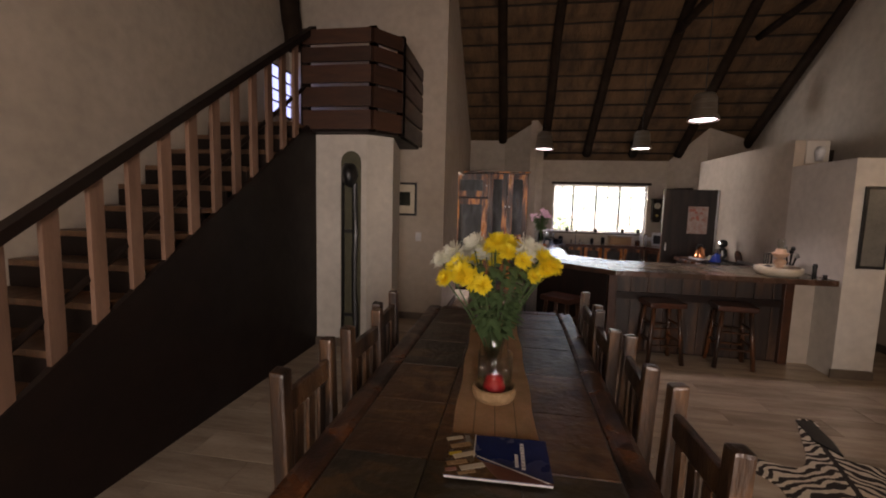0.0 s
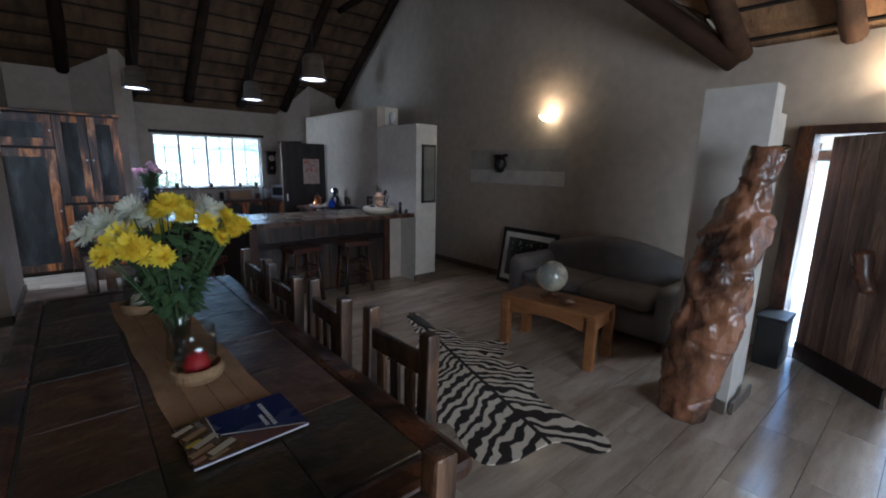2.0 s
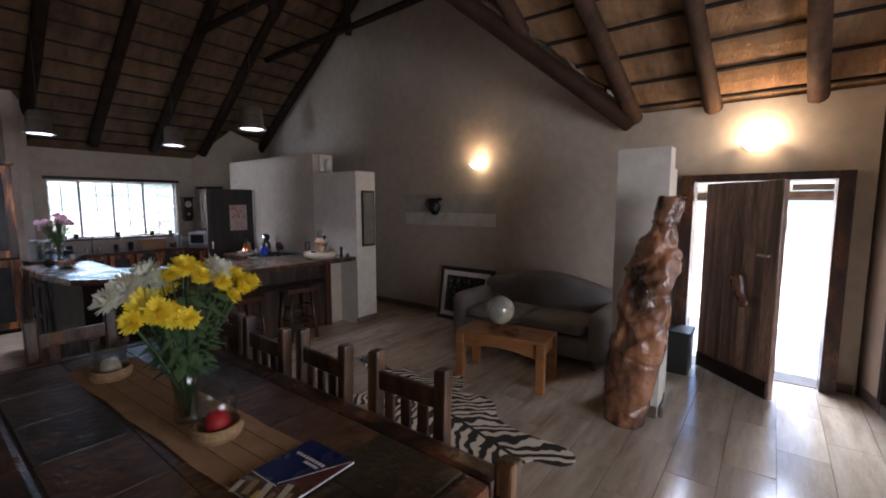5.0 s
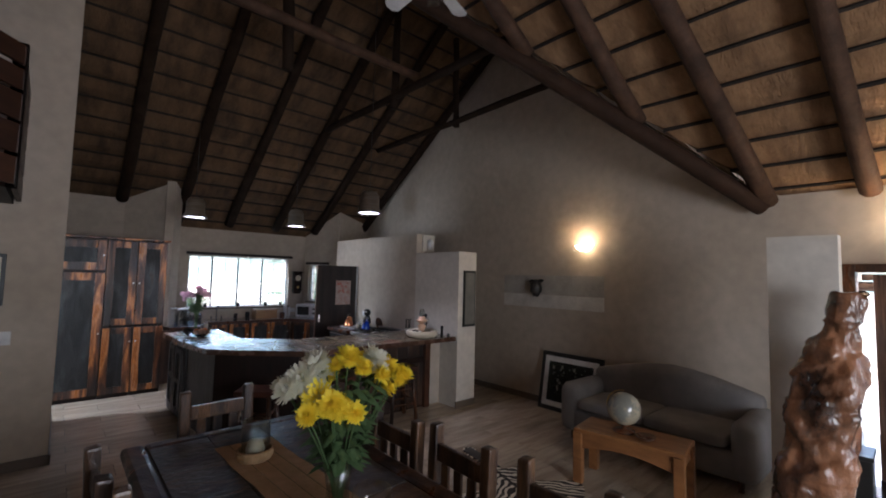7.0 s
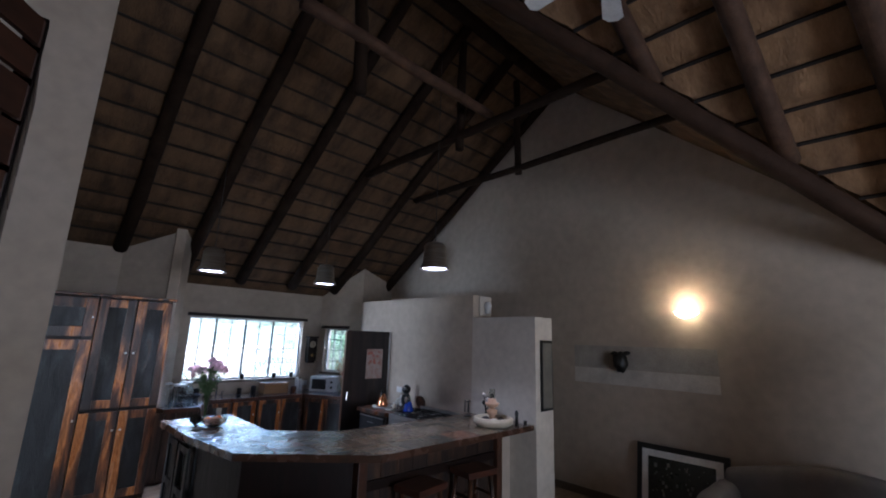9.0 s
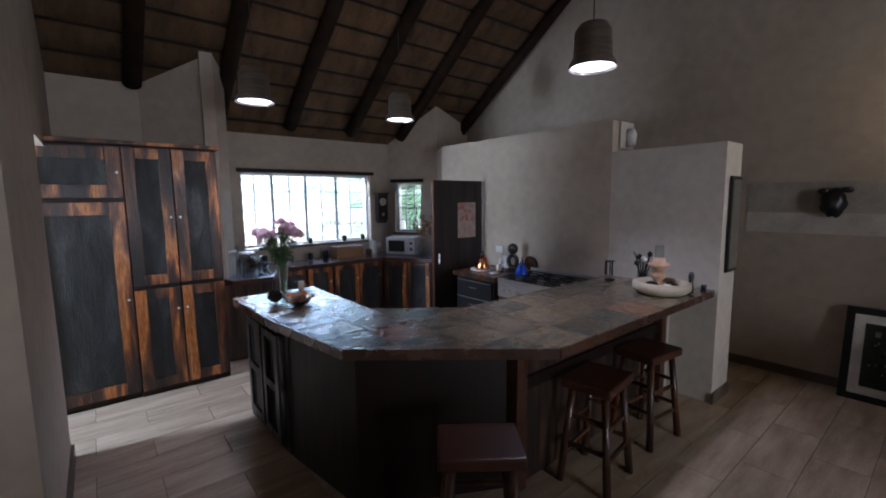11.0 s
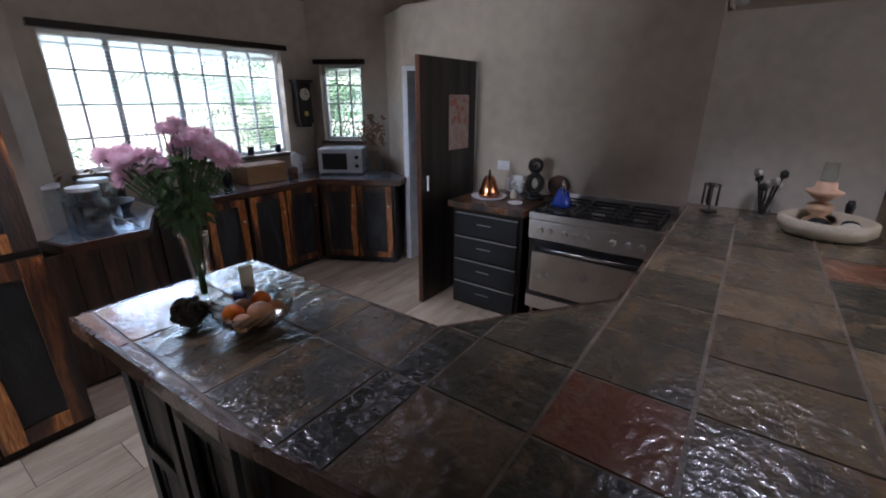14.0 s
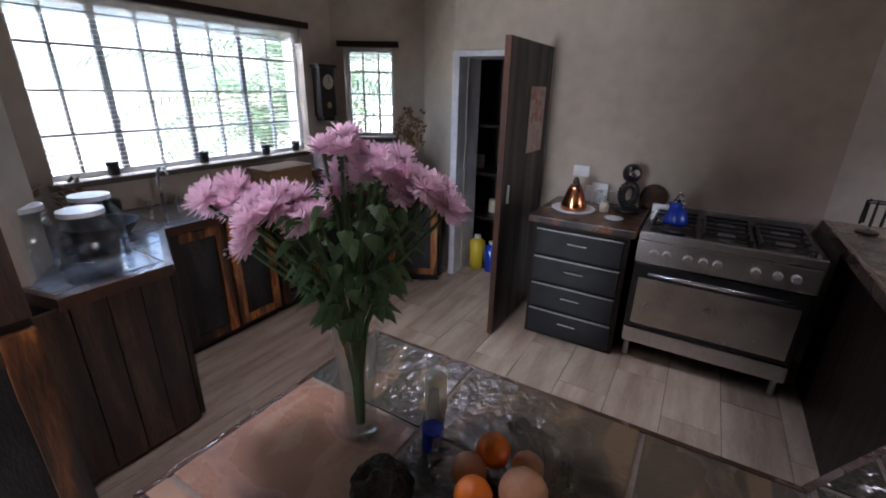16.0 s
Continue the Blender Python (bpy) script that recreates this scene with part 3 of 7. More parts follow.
# south and west
wall("wall_south", (5.5, -2.5), (WX, -2.5), -T, 0, n=10)
wall("wall_west", (WX, -2.6), (WX, 7.85), -T, 0, n=40)
wall("wall_west_above_opening", (WX, 7.85), (WX, 8.85), -T, 2.05, n=4)
wall("wall_west_north", (WX, 8.85), (WX, 9.9), -T, 0, n=4)
# wall with the small picture, then the wall along the passage
wall("wall_middle", (WX, 6.43), (-0.17, 6.43), -0.3, 0, n=16)
wall("wall_passage", (-0.17, 6.73), (-0.17, 7.9), -0.3, 0, n=6)
wall("wall_passage_above", (-0.17, 7.9), (-0.17, 9.0), -0.3, 2.2, n=4)
wall("wall_passage_north", (-0.17, 9.0), (-0.17, 9.72), -0.3, 0, n=4)
# partition behind the stove
structure("wall_partition", prism([(4.03, 5.35), (4.39, 5.35), (4.39, 6.33), (4.03, 6.33)], 0, 2.19), "white", "low end of the plastered partition")
structure("wall_partition_high", prism([(4.03, 6.33), (4.39, 6.33), (4.39, 8.10), (4.03, 8.10)], 0, 2.5), "wall")
structure("wall_partition_above_door", prism([(4.03, 8.10), (4.39, 8.10), (4.39, 8.95), (4.03, 8.95)], 1.98, 2.5), "wall")
structure("wall_partition_stub", prism([(3.82, 5.72), (4.03, 5.72), (4.03, 6.0), (3.82, 6.0)], 0, 0.925), "wall")
# the arched pier and the pier by the sofa
structure("pier", prism([(-1.46, 5.1), (-0.81, 5.1), (-0.58, 5.32), (-0.80, 6.43), (-1.46, 6.43)], 0, 2.37), "white", "white plastered pier under the loft")
structure("pier_by_sofa", prism([(3.70, 1.34), (3.88, 1.34), (3.88, 1.73), (3.70, 1.73)], 0, 2.17), "white")
structure("pier_step", prism([(3.88, 1.36), (4.12, 1.36), (4.12, 1.71), (3.88, 1.71)], 0, 2.02), "white")


def skirting(name, p, q, side=0.02):
    p, q = Vector(p), Vector(q)
    d = (q - p).normalized()
    o = Vector((d.y, -d.x)) * side
    a, b = p, q
    tagged(part(name, prism([a, b, b + o, a + o], -0.01, 0.09), "tile_dark"), kind="structure")


M["slate_sky_sheen"].node_tree.nodes["Principled BSDF"].inputs["Coat IOR"].default_value = 1.9
M["tile_dark"] = mat("skirting", (0.13, 0.10, 0.075), 0.4, bump=0.05)
for p, q in (((EX, 9.0), (EX, 2.1)), ((4.39, 5.33), (4.01, 5.33)), ((3.68, 1.73), (3.68, 1.34)), ((3.70, 1.32), (4.12, 1.32)), ((-0.15, 6.41), (-0.80, 6.41)), ((-0.15, 7.9), (-0.15, 6.41)), ((EX, 0.14), (EX, 0.02)), ((-1.46, 5.08), (-0.81, 5.08)), ((5.25, -0.04), (4.15, -0.27))):
    skirting("baseboard", Vector(p), Vector(q), 0.02)

# ---- roof skin ----


def thatch_sheet(bm, quad, rows, cols, sag=0.035):
    """A roof slope between its eave (quad 0 to 1) and its ridge (quad 3 to 2): bundles bulge between the battens."""
    a, b, c, d = [Vector(v) for v in quad]
    nrm = (b - a).cross(d - a).normalized()
    if nrm.z > 0:
        nrm = -nrm
    sub = 4
    grid = []
    for i in range(rows * sub + 1):
        v = i / (rows * sub)
        bulge = math.sin((i % sub) / sub * math.pi) * sag
        row = []
        for j in range(cols + 1):
            u = j / cols
            pt = a.lerp(b, u).lerp(d.lerp(c, u), v)
            row.append(bm.verts.new(pt + nrm * (bulge + 0.02 * noise.noise((pt.x * 5, pt.y * 5, pt.z * 5)) * (1 if i % sub else 0.2))))
        grid.append(row)
    for r, s in zip(grid, grid[1:]):
        for j in range(cols):
            bm.faces.new((r[j], r[j + 1], s[j + 1], s[j]))


RZ = roof_z(0, RIDGE_Y + 0.001)
U = 0.12
bm = bmesh.new()
thatch_sheet(bm, ((-2.7, 10.6, NE_Z - 0.5 * NS + U), (5.6, 10.6, NE_Z - 0.5 * NS + U), (5.6, RIDGE_Y, RZ + U), (-2.7, RIDGE_Y, RZ + U)), 19, 60)
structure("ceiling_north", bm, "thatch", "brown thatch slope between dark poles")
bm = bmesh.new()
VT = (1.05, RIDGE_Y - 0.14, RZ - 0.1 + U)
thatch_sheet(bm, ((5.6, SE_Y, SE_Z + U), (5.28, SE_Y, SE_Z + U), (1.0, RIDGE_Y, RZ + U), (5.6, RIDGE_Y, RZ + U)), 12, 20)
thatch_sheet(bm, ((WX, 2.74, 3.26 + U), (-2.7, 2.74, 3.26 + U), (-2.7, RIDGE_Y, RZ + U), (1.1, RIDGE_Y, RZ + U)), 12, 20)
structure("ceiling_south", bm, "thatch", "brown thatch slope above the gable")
bm = bmesh.new()
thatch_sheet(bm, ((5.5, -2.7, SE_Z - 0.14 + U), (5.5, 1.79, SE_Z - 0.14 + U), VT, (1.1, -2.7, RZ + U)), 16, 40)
structure("ceiling_east", bm, "thatch_lit", "golden thatch slope over the entrance, lamp light put into its colour")
bm = bmesh.new()
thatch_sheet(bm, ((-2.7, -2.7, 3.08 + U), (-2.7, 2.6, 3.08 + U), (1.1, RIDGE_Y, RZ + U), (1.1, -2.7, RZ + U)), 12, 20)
structure("ceiling_west", bm, "thatch_lit")
# weather side of the roof, so that no light leaks in
bm = bmesh.new()
for quad in (((-2.9, 10.9, 2.5), (5.8, 10.9, 2.5), (5.8, 5.75, 6.2), (-2.9, 5.75, 6.2)),
             ((5.8, -2.9, 2.75), (5.8, 5.75, 2.75), (5.8, 5.75, 6.2), (5.79, -2.9, 6.2)),
             ((-2.9, -2.9, 2.9), (-2.9, 10.9, 2.9), (-2.9, 10.9, 6.2), (-2.9, -2.9, 6.2)),
             ((-2.9, -2.9, 6.2), (5.8, -2.9, 6.2), (5.8, 5.8, 6.2), (-2.9, 5.8, 6.2)),
             ((-2.9, -2.9, 2.5), (5.8, -2.9, 2.5), (5.8, -2.9, 6.2), (-2.9, -2.9, 6.2))):
    bm.faces.new([bm.verts.new(v) for v in quad])
structure("roof", bm, "thatch")
bm = bmesh.new()
for y0 in (5.75,):
    for x in (-2.9, 5.8):
        bm.faces.new([bm.verts.new(v) for v in ((x, 5.75, 2.5), (x, 10.9, 2.5), (x, 5.75, 6.2))])
structure("roof_end", bm, "thatch")

# battens: rows of laths under the thatch
bm = bmesh.new()
for i in range(1, 19):
    v = i / 19
    y = 10.6 + (RIDGE_Y - 10.6) * v
    z = NE_Z - NS * (y - NE_Y) + U - 0.01
    rod((-2.6, y, z), (5.3, y, z), 0.016, 0.018, 5, 0.012, 16, bm)
tagged(part("battens", bm, "batten", None, "thin dark laths holding the thatch"), category="laths", kind="stuff")
bm = bmesh.new()
for i in range(1, 16):
    x = 5.5 - 4.4 * i / 16
    z = SE_Z + ES * (EE_X - x) + U - 0.01
    yv = SE_Y + VR * (EE_X - x)
    rod((x, -2.6, z), (x, yv, z), 0.018, 0.02, 5, 0.012, 12, bm)
tagged(part("battens", bm, "batten", None, "thin dark laths holding the thatch"), category="laths", kind="stuff")


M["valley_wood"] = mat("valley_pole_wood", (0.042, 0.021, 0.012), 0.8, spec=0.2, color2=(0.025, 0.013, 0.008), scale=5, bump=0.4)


def pole(name, p, q, r0, r1, material, label, group="", seg=12):
    return tagged(part(name, rod(p, q, r0, r1, seg, 0.02, 10), material, None, label, True), category="roof pole", group=group)


for x in (-2.2, -1.3, -0.35, 0.5, 1.36, 2.23, 3.12, 4.0, 5.12):
    y0 = 9.98
    if x < 0.9:
        y0 = 9.66
    z = lambda y: NE_Z + NS * (NE_Y - y) + 0.0
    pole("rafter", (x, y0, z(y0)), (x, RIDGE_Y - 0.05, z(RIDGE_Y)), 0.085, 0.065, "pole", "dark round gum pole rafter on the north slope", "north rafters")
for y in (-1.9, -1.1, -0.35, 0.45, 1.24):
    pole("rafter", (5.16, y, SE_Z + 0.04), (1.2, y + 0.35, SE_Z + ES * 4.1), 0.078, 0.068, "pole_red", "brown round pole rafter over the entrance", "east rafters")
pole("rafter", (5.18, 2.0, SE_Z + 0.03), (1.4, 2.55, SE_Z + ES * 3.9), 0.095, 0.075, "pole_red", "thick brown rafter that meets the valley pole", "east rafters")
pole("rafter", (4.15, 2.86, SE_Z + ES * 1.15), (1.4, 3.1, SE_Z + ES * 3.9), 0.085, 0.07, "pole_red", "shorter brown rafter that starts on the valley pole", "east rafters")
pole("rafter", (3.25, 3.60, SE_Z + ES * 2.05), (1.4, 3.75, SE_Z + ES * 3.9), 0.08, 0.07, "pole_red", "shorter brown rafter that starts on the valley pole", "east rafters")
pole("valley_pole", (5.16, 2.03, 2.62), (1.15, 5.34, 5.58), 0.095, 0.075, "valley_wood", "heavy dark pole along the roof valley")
pole("ridge_pole", (-2.4, RIDGE_Y, RZ - 0.02), (5.2, RIDGE_Y, RZ - 0.02), 0.09, 0.09, "pole", "long dark pole along the ridge")
# collars and posts of the trusses
pole("collar_beam", (4.3, 7.95, 4.25), (4.2, 3.35, 4.25), 0.05, 0.045, "pole", "dark curved collar pole near the gable", "collars")
pole("collar_beam", (3.1, 7.75, 4.30), (3.15, 3.75, 4.32), 0.055, 0.05, "pole", "dark collar pole between the slopes", "collars")
pole("king_post", (4.35, 5.8, 4.2), (4.3, 5.8, 5.62), 0.05, 0.045, "pole", "dark upright post of a roof truss", "posts")
pole("king_post", (3.15, 5.8, 4.15), (3.15, 5.8, 5.62), 0.055, 0.05, "pole", "dark upright post of a roof truss", "posts")
pole("king_post", (1.50, 5.47, 4.02), (1.50, 5.6, 5.62), 0.06, 0.06, "pole", "dark upright post hung from the ridge", "posts")
pole("tie_beam", (0.9, 5.45, 4.56), (3.3, 5.45, 4.52), 0.06, 0.055, "pole_red", "lighter brown tie beam across the roof")


# ---- windows and doors ----
def window(name, origin, width, z0, z1, rz, verticals, horizontals, mains, slats, label):
    """A steel window; origin is its lower start corner on the inner face, local x along the wall, y outwards."""
    w = thing(name, label, "", *origin, 0, rz)
    tagged(w, kind="structure")
    bm = bmesh.new()
    f = 0.035
    for a in ((0, width, z0, z0 + f), (0, width, z1 - f, z1), (0, f, z0 + f, z1 - f), (width - f, width, z0 + f, z1 - f)):
        box(a[0], a[1], 0.09, 0.13, a[2], a[3], 0, bm)
    part("window_frame", bm, "white_paint", w)
    bm = bmesh.new()
    box(-0.03, width + 0.03, -0.03, 0.11, z0 - 0.035, z0 - 0.001, 0.004, bm)
    part("window_sill", bm, "tile_dark", w)
    for x in verticals:
        r = 0.018 if x in mains else 0.007
        part("mullion", box(x - r, x + r, 0.095, 0.125, z0 + f, z1 - f), "bar_paint", w)
    for z in horizontals:
        part("glazing_bar", box(f, width - f, 0.098, 0.122, z - 0.007, z + 0.007), "bar_paint", w)
    p = part("pane", box(f, width - f, 0.108, 0.111, z0 + f, z1 - f), "thin", w)
    p.visible_shadow = False
    b = thing("blind", "thin slatted blind hanging open over the window", "blind", *origin, 0, rz)
    part("head_rail", box(-0.05, width + 0.05, -0.05, 0.015, z1 + 0.0, z1 + 0.05, 0.004), "dark", b)
    bm = box(0.01, width - 0.01, 0.03, 0.055, 0, 0.0015)
    me = finish("slat", bm, "slat")
    for i in range(slats):
        o = new("slat", me)
        o.parent = b
        o.matrix_basis = pose(0, 0, z1 - 0.03 - i * (z1 - z0 - 0.06) / slats)
    bm = bmesh.new()
    for k in range(14):
        box(0.01, width - 0.01, 0.025, 0.055, z1 - 0.012 - k * 0.008, z1 - 0.009 - k * 0.008, 0, bm)
    part("gathered_slats", bm, "slat", b)
    return w


M["plank_dark"] = ramp_wood("plank_dark", ((0.34, (0.008, 0.005, 0.004)), (0.5, (0.03, 0.016, 0.010)), (0.64, (0.075, 0.038, 0.022)), (0.74, (0.03, 0.026, 0.024))), 0.38, 1.6, (6, 6, 0.7), 0.3, 0.1)
M["slate_dark"] = slate_mat("slate_dark", ((0.035, 0.037, 0.03), (0.06, 0.06, 0.05)), (0.08, 0.07, 0.05), rough=0.2)
M["edge_slate"] = mat("edge_slate", (0.045, 0.03, 0.022), 0.25, color2=(0.10, 0.045, 0.026), scale=5, bump=0.4, coat=0.5)
M["white_paint"] = mat("window_paint", (0.62, 0.62, 0.64), 0.4, bump=0.02)
M["bar_paint"] = mat("bar_paint", (0.16, 0.17, 0.19), 0.45, bump=0.02)
M["slat"] = mat("slat", (0.5, 0.48, 0.44), 0.5, bump=0)
window("window_kitchen", (1.62, 10.2), 1.93, 1.12, 2.14, 0, (0.19, 0.43, 0.67, 0.91, 1.15, 1.39, 1.63), (1.38, 1.63, 1.88), (0.43, 0.91, 1.39), 34, "white steel window over the sink")
ang = math.degrees(math.atan2(wb.y - wa.y, wb.x - wa.x))
window("window_corner", (wa.x, wa.y), (wb - wa).length, 1.22, 2.03, ang, (0.16, 0.31), (1.42, 1.62, 1.82), (), 30, "narrow steel window in the corner wall")

# east doorway
fr = thing("door_frame", "dark wooden frame of the entrance", "", 0, 0, 0)
tagged(fr, kind="structure")
part("jamb", box(5.12, 5.40, 1.36, 1.475, 0, 2.025, 0.006), "brown", fr)
part("jamb", box(5.12, 5.40, 0.145, 0.26, 0, 2.025, 0.006), "brown", fr)
part("lintel", box(5.12, 5.40, 0.26, 1.36, 1.95, 2.025, 0.006), "brown", fr)
structure("door_sill", box(5.2, 5.5, 0.26, 1.36, -0.02, 0.006), "tile_dark")
dl = thing("entrance_door", "heavy worn plank pivot door standing open in the entrance", "door", 5.2, 1.22, 0, 225)
rnd = random.Random(4)
for i in range(6):
    part("plank", box(-0.02 + i * 0.146, -0.02 + i * 0.146 + 0.143, -0.025, 0.025, 0.012, 1.93 + 0.01 * rnd.random(), 0.005), "door_wood", dl)
part("weather_board", box(0.0, 0.85, -0.05, -0.027, 0.02, 0.17, 0.006), "dark", dl)
part("ledge", box(0.0, 0.84, 0.025, 0.045, 0.25, 0.37, 0.005), "door_wood", dl)
part("ledge", box(0.0, 0.84, 0.025, 0.045, 1.5, 1.62, 0.005), "door_wood", dl)
M_h = rod((0.62, -0.085, 0.80), (0.50, -0.085, 1.08), 0.045, 0.065, 12, 0.02, 7)
part("handle", M_h, "brown", dl, "chunky carved wooden handle", True)
part("bolt", rod((0.66, -0.04, 1.28), (0.78, -0.04, 1.28), 0.012, 0.012, 8), "steel", dl)
t = thing("pot", "small white pot on the floor by the side doorway", "pot", 4.62, -0.42, 0)
part("pot", lathe([(0, 0), (0.07, 0), (0.09, 0.17), (0.082, 0.17), (0.065, 0.01), (0, 0.01)], 20), "white_plastic", t, smooth=True)

# pantry door and frame
pf = thing("door_frame_pantry", "pale painted frame of the pantry doorway", "")
tagged(pf, kind="structure")
part("jamb", box(4.0, 4.4, 8.88, 8.945, 0, 1.975, 0.004), "white_paint", pf)
part("jamb", box(4.0, 4.4, 8.105, 8.15, 0, 1.975, 0.004), "white_paint", pf)
part("lintel", box(4.0, 4.4, 8.15, 8.88, 1.93, 1.975, 0.004), "white_paint", pf)
pd = thing("pantry_door", "dark stained door standing open against the stove wall", "door", 4.0, 8.14, 0, 180)
part("door_leaf", box(0, 0.79, 0.0, 0.042, 0.01, 1.98, 0.006), "darkdoor", pd)
part("edge_strip", box(0.79, 0.797, 0.002, 0.04, 0.01, 1.98), "dark_edge", pd, "reddish brown worn door edge")
part("handle", rod((0.73, 0.06, 0.98), (0.73, 0.06, 1.10), 0.01, 0.01, 8), "steel", pd)
cal = part("paper_sheet", box(0.12, 0.42, 0.044, 0.047, 1.27, 1.71), "calendar", pd, "pinned printed sheet with pictures")
bm = bmesh.new()
for k in range(14):
    a, b = 0.14 + 0.26 * rnd.random(), 1.48 + 0.2 * rnd.random()
    box(a - 0.02, a + 0.02, 0.0472, 0.0482 + 0.0001 * k, b - 0.018, b + 0.018, 0, bm)
part("printed_pictures", bm, "redprint", cal)
# near-black sheet added before the gable wall to darken the pantry, and shelves
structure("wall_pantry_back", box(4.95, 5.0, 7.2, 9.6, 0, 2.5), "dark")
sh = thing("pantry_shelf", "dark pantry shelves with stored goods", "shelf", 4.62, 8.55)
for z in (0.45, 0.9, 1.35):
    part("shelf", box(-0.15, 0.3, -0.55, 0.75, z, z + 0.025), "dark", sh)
for i, (y, c, h) in enumerate(((8.78, "yellowcan", 0.34), (8.62, "blue", 0.30))):
    t = thing("canister", "plastic canister standing on the pantry floor", "canister", 4.3, y, 0)
    part("body", lathe([(0, 0), (0.07, 0), (0.075, h * 0.8), (0.03, h * 0.92), (0, h * 0.92)], 16), c, t, smooth=True)
    part("cap", lathe([(0, h * 0.9), (0.032, h * 0.9), (0.032, h), (0, h)], 12), "white_plastic", t)
for i in range(7):
    y, z = 8.1 + 0.18 * i, (0.475, 0.925)[i % 2]
    r = 0.035 + 0.015 * rnd.random()
    t = thing("storage_jar", "small jar of dry goods on a pantry shelf", "jar", 4.72, y, z, 0, "jars in the pantry")
    part("body", lathe([(0, 0), (r, 0), (r, 0.13), (0, 0.13)], 14), "ceramic" if i % 3 else "steel", t, smooth=False)

# ---- kitchen ----
def knob(parent, x, y, z):
    part("knob", ball(0.011, (x, y, z), 1), "steel", parent, smooth=True)


def framed_door(parent, x0, x1, z0, z1, y=0.0, fw=0.07, frame="sleeper", pan="panel", side=1):
    """A rail and panel door in the local plane y, its face towards -y."""
    d = new("door")
    d.parent = parent
    part("panel", box(x0 + fw, x1 - fw, y - 0.006, y + 0.008, z0 + fw, z1 - fw), pan, d)
    wv = 0.012
    for a in ((x0, x0 + fw, z0, z1), (x1 - fw, x1, z0, z1)):
        bm = bmesh.new()
        n = 9
        inner = 1 if a[0] == x0 else 0
        fv, bv = [], []
        o = rnd.random() * 40
        for i in range(n + 1):
            z = a[2] + (a[3] - a[2]) * i / n
            w = wv * noise.noise((z * 3, o, 0))
            l, r = (a[0], a[1] + w) if inner else (a[0] + w, a[1])
            fv.append((bm.verts.new((l, y - 0.022, z)), bm.verts.new((r, y - 0.022, z))))
            bv.append((bm.verts.new((l, y + 0.008, z)), bm.verts.new((r, y + 0.008, z))))
        for i in range(n):
            bm.faces.new((fv[i][0], fv[i][1], fv[i + 1][1], fv[i + 1][0]))
            bm.faces.new((bv[i][0], bv[i + 1][0], bv[i + 1][1], bv[i][1]))
            bm.faces.new((fv[i][0], fv[i + 1][0], bv[i + 1][0], bv[i][0]))
            bm.faces.new((fv[i][1], bv[i][1], bv[i + 1][1], fv[i + 1][1]))
        bm.faces.new((fv[0][0], bv[0][0], bv[0][1], fv[0][1]))
        bm.faces.new((fv[n][0], fv[n][1], bv[n][1], bv[n][0]))
        part("stile", bm, frame, d)
    part("rail", box(x0 + fw, x1 - fw, y - 0.020, y + 0.008, z0, z0 + fw, 0.003), frame, d)
    part("rail", box(x0 + fw, x1 - fw, y - 0.020, y + 0.008, z1 - fw, z1, 0.003), frame, d)
    kx = x1 - 0.03 if side > 0 else x0 + 0.03
    kz = z1 - 0.2 if z0 < 0.5 and z1 < 1.3 else (z0 + z1) / 2
    part("knob", ball(0.012, (kx, y - 0.032, kz), 1), "steel", d, smooth=True)
    return d


# tall cupboards: three units side by side
def tall(x0, x1, splits, label, depth=0.55):
    c = thing("tall_cupboard", label, "cupboard", x0, 8.70 if x0 < 0.3 else 8.68, 0, 0, "tall cupboards")
    w = x1 - x0
    part("body", box(0.002, w - 0.002, 0.01, depth, 0.0, 2.24, 0.004), "dark", c)
    for k, (z0, z1) in enumerate(splits):
        framed_door(c, 0.006, w - 0.006, z0, z1, 0.0, 0.105 if w > 0.45 else 0.088, side=1 if x0 < 0.5 else -1)
    return c


tall(-0.36, 0.30, ((0.06, 1.76), (1.80, 2.22)), "tall reclaimed wood cupboard with a long dark panelled door")
tall(0.30, 0.66, ((0.06, 0.98), (1.02, 2.22)), "tall reclaimed wood cupboard with two dark panelled doors")
tall(0.66, 1.03, ((0.06, 0.98), (1.02, 2.22)), "tall reclaimed wood cupboard with two dark panelled doors")
structure("cornice", box(-0.38, 1.06, 8.64, 9.25, 2.242, 2.275, 0.005), "sleeper")

# low cupboards along the window
WT = 0.90


def base_unit(label, x, y, rz, w, depth, doors, h=0.86, frame="sleeper"):
    c = thing("base_cupboard", label, "cupboard", x, y, 0, rz, "base cupboards")
    part("body", box(0.002, w - 0.002, 0.01, depth, 0.06, h, 0.003), "dark", c)
    part("plinth", box(0.02, w - 0.02, 0.05, depth, 0.0, 0.06), "black", c)
    for a, b in doors:
        framed_door(c, a, b, 0.08, h - 0.02, 0.0, 0.06, frame)
    return c


base_unit("low reclaimed wood cupboard with dark panels under the window", 1.86, 9.62, 0, 0.74, 0.55, ((0.02, 0.36), (0.38, 0.72)))
base_unit("low reclaimed wood cupboard with dark panels under the window", 2.60, 9.62, 0, 0.79, 0.55, ((0.02, 0.39), (0.41, 0.77)))
dgn = math.degrees(math.atan2(8.87 - 9.60, 3.78 - 3.39))
base_unit("corner cupboard with a pair of orange-framed doors", 3.40, 9.60, dgn, 0.80, 0.40, ((0.03, 0.39), (0.41, 0.77)))
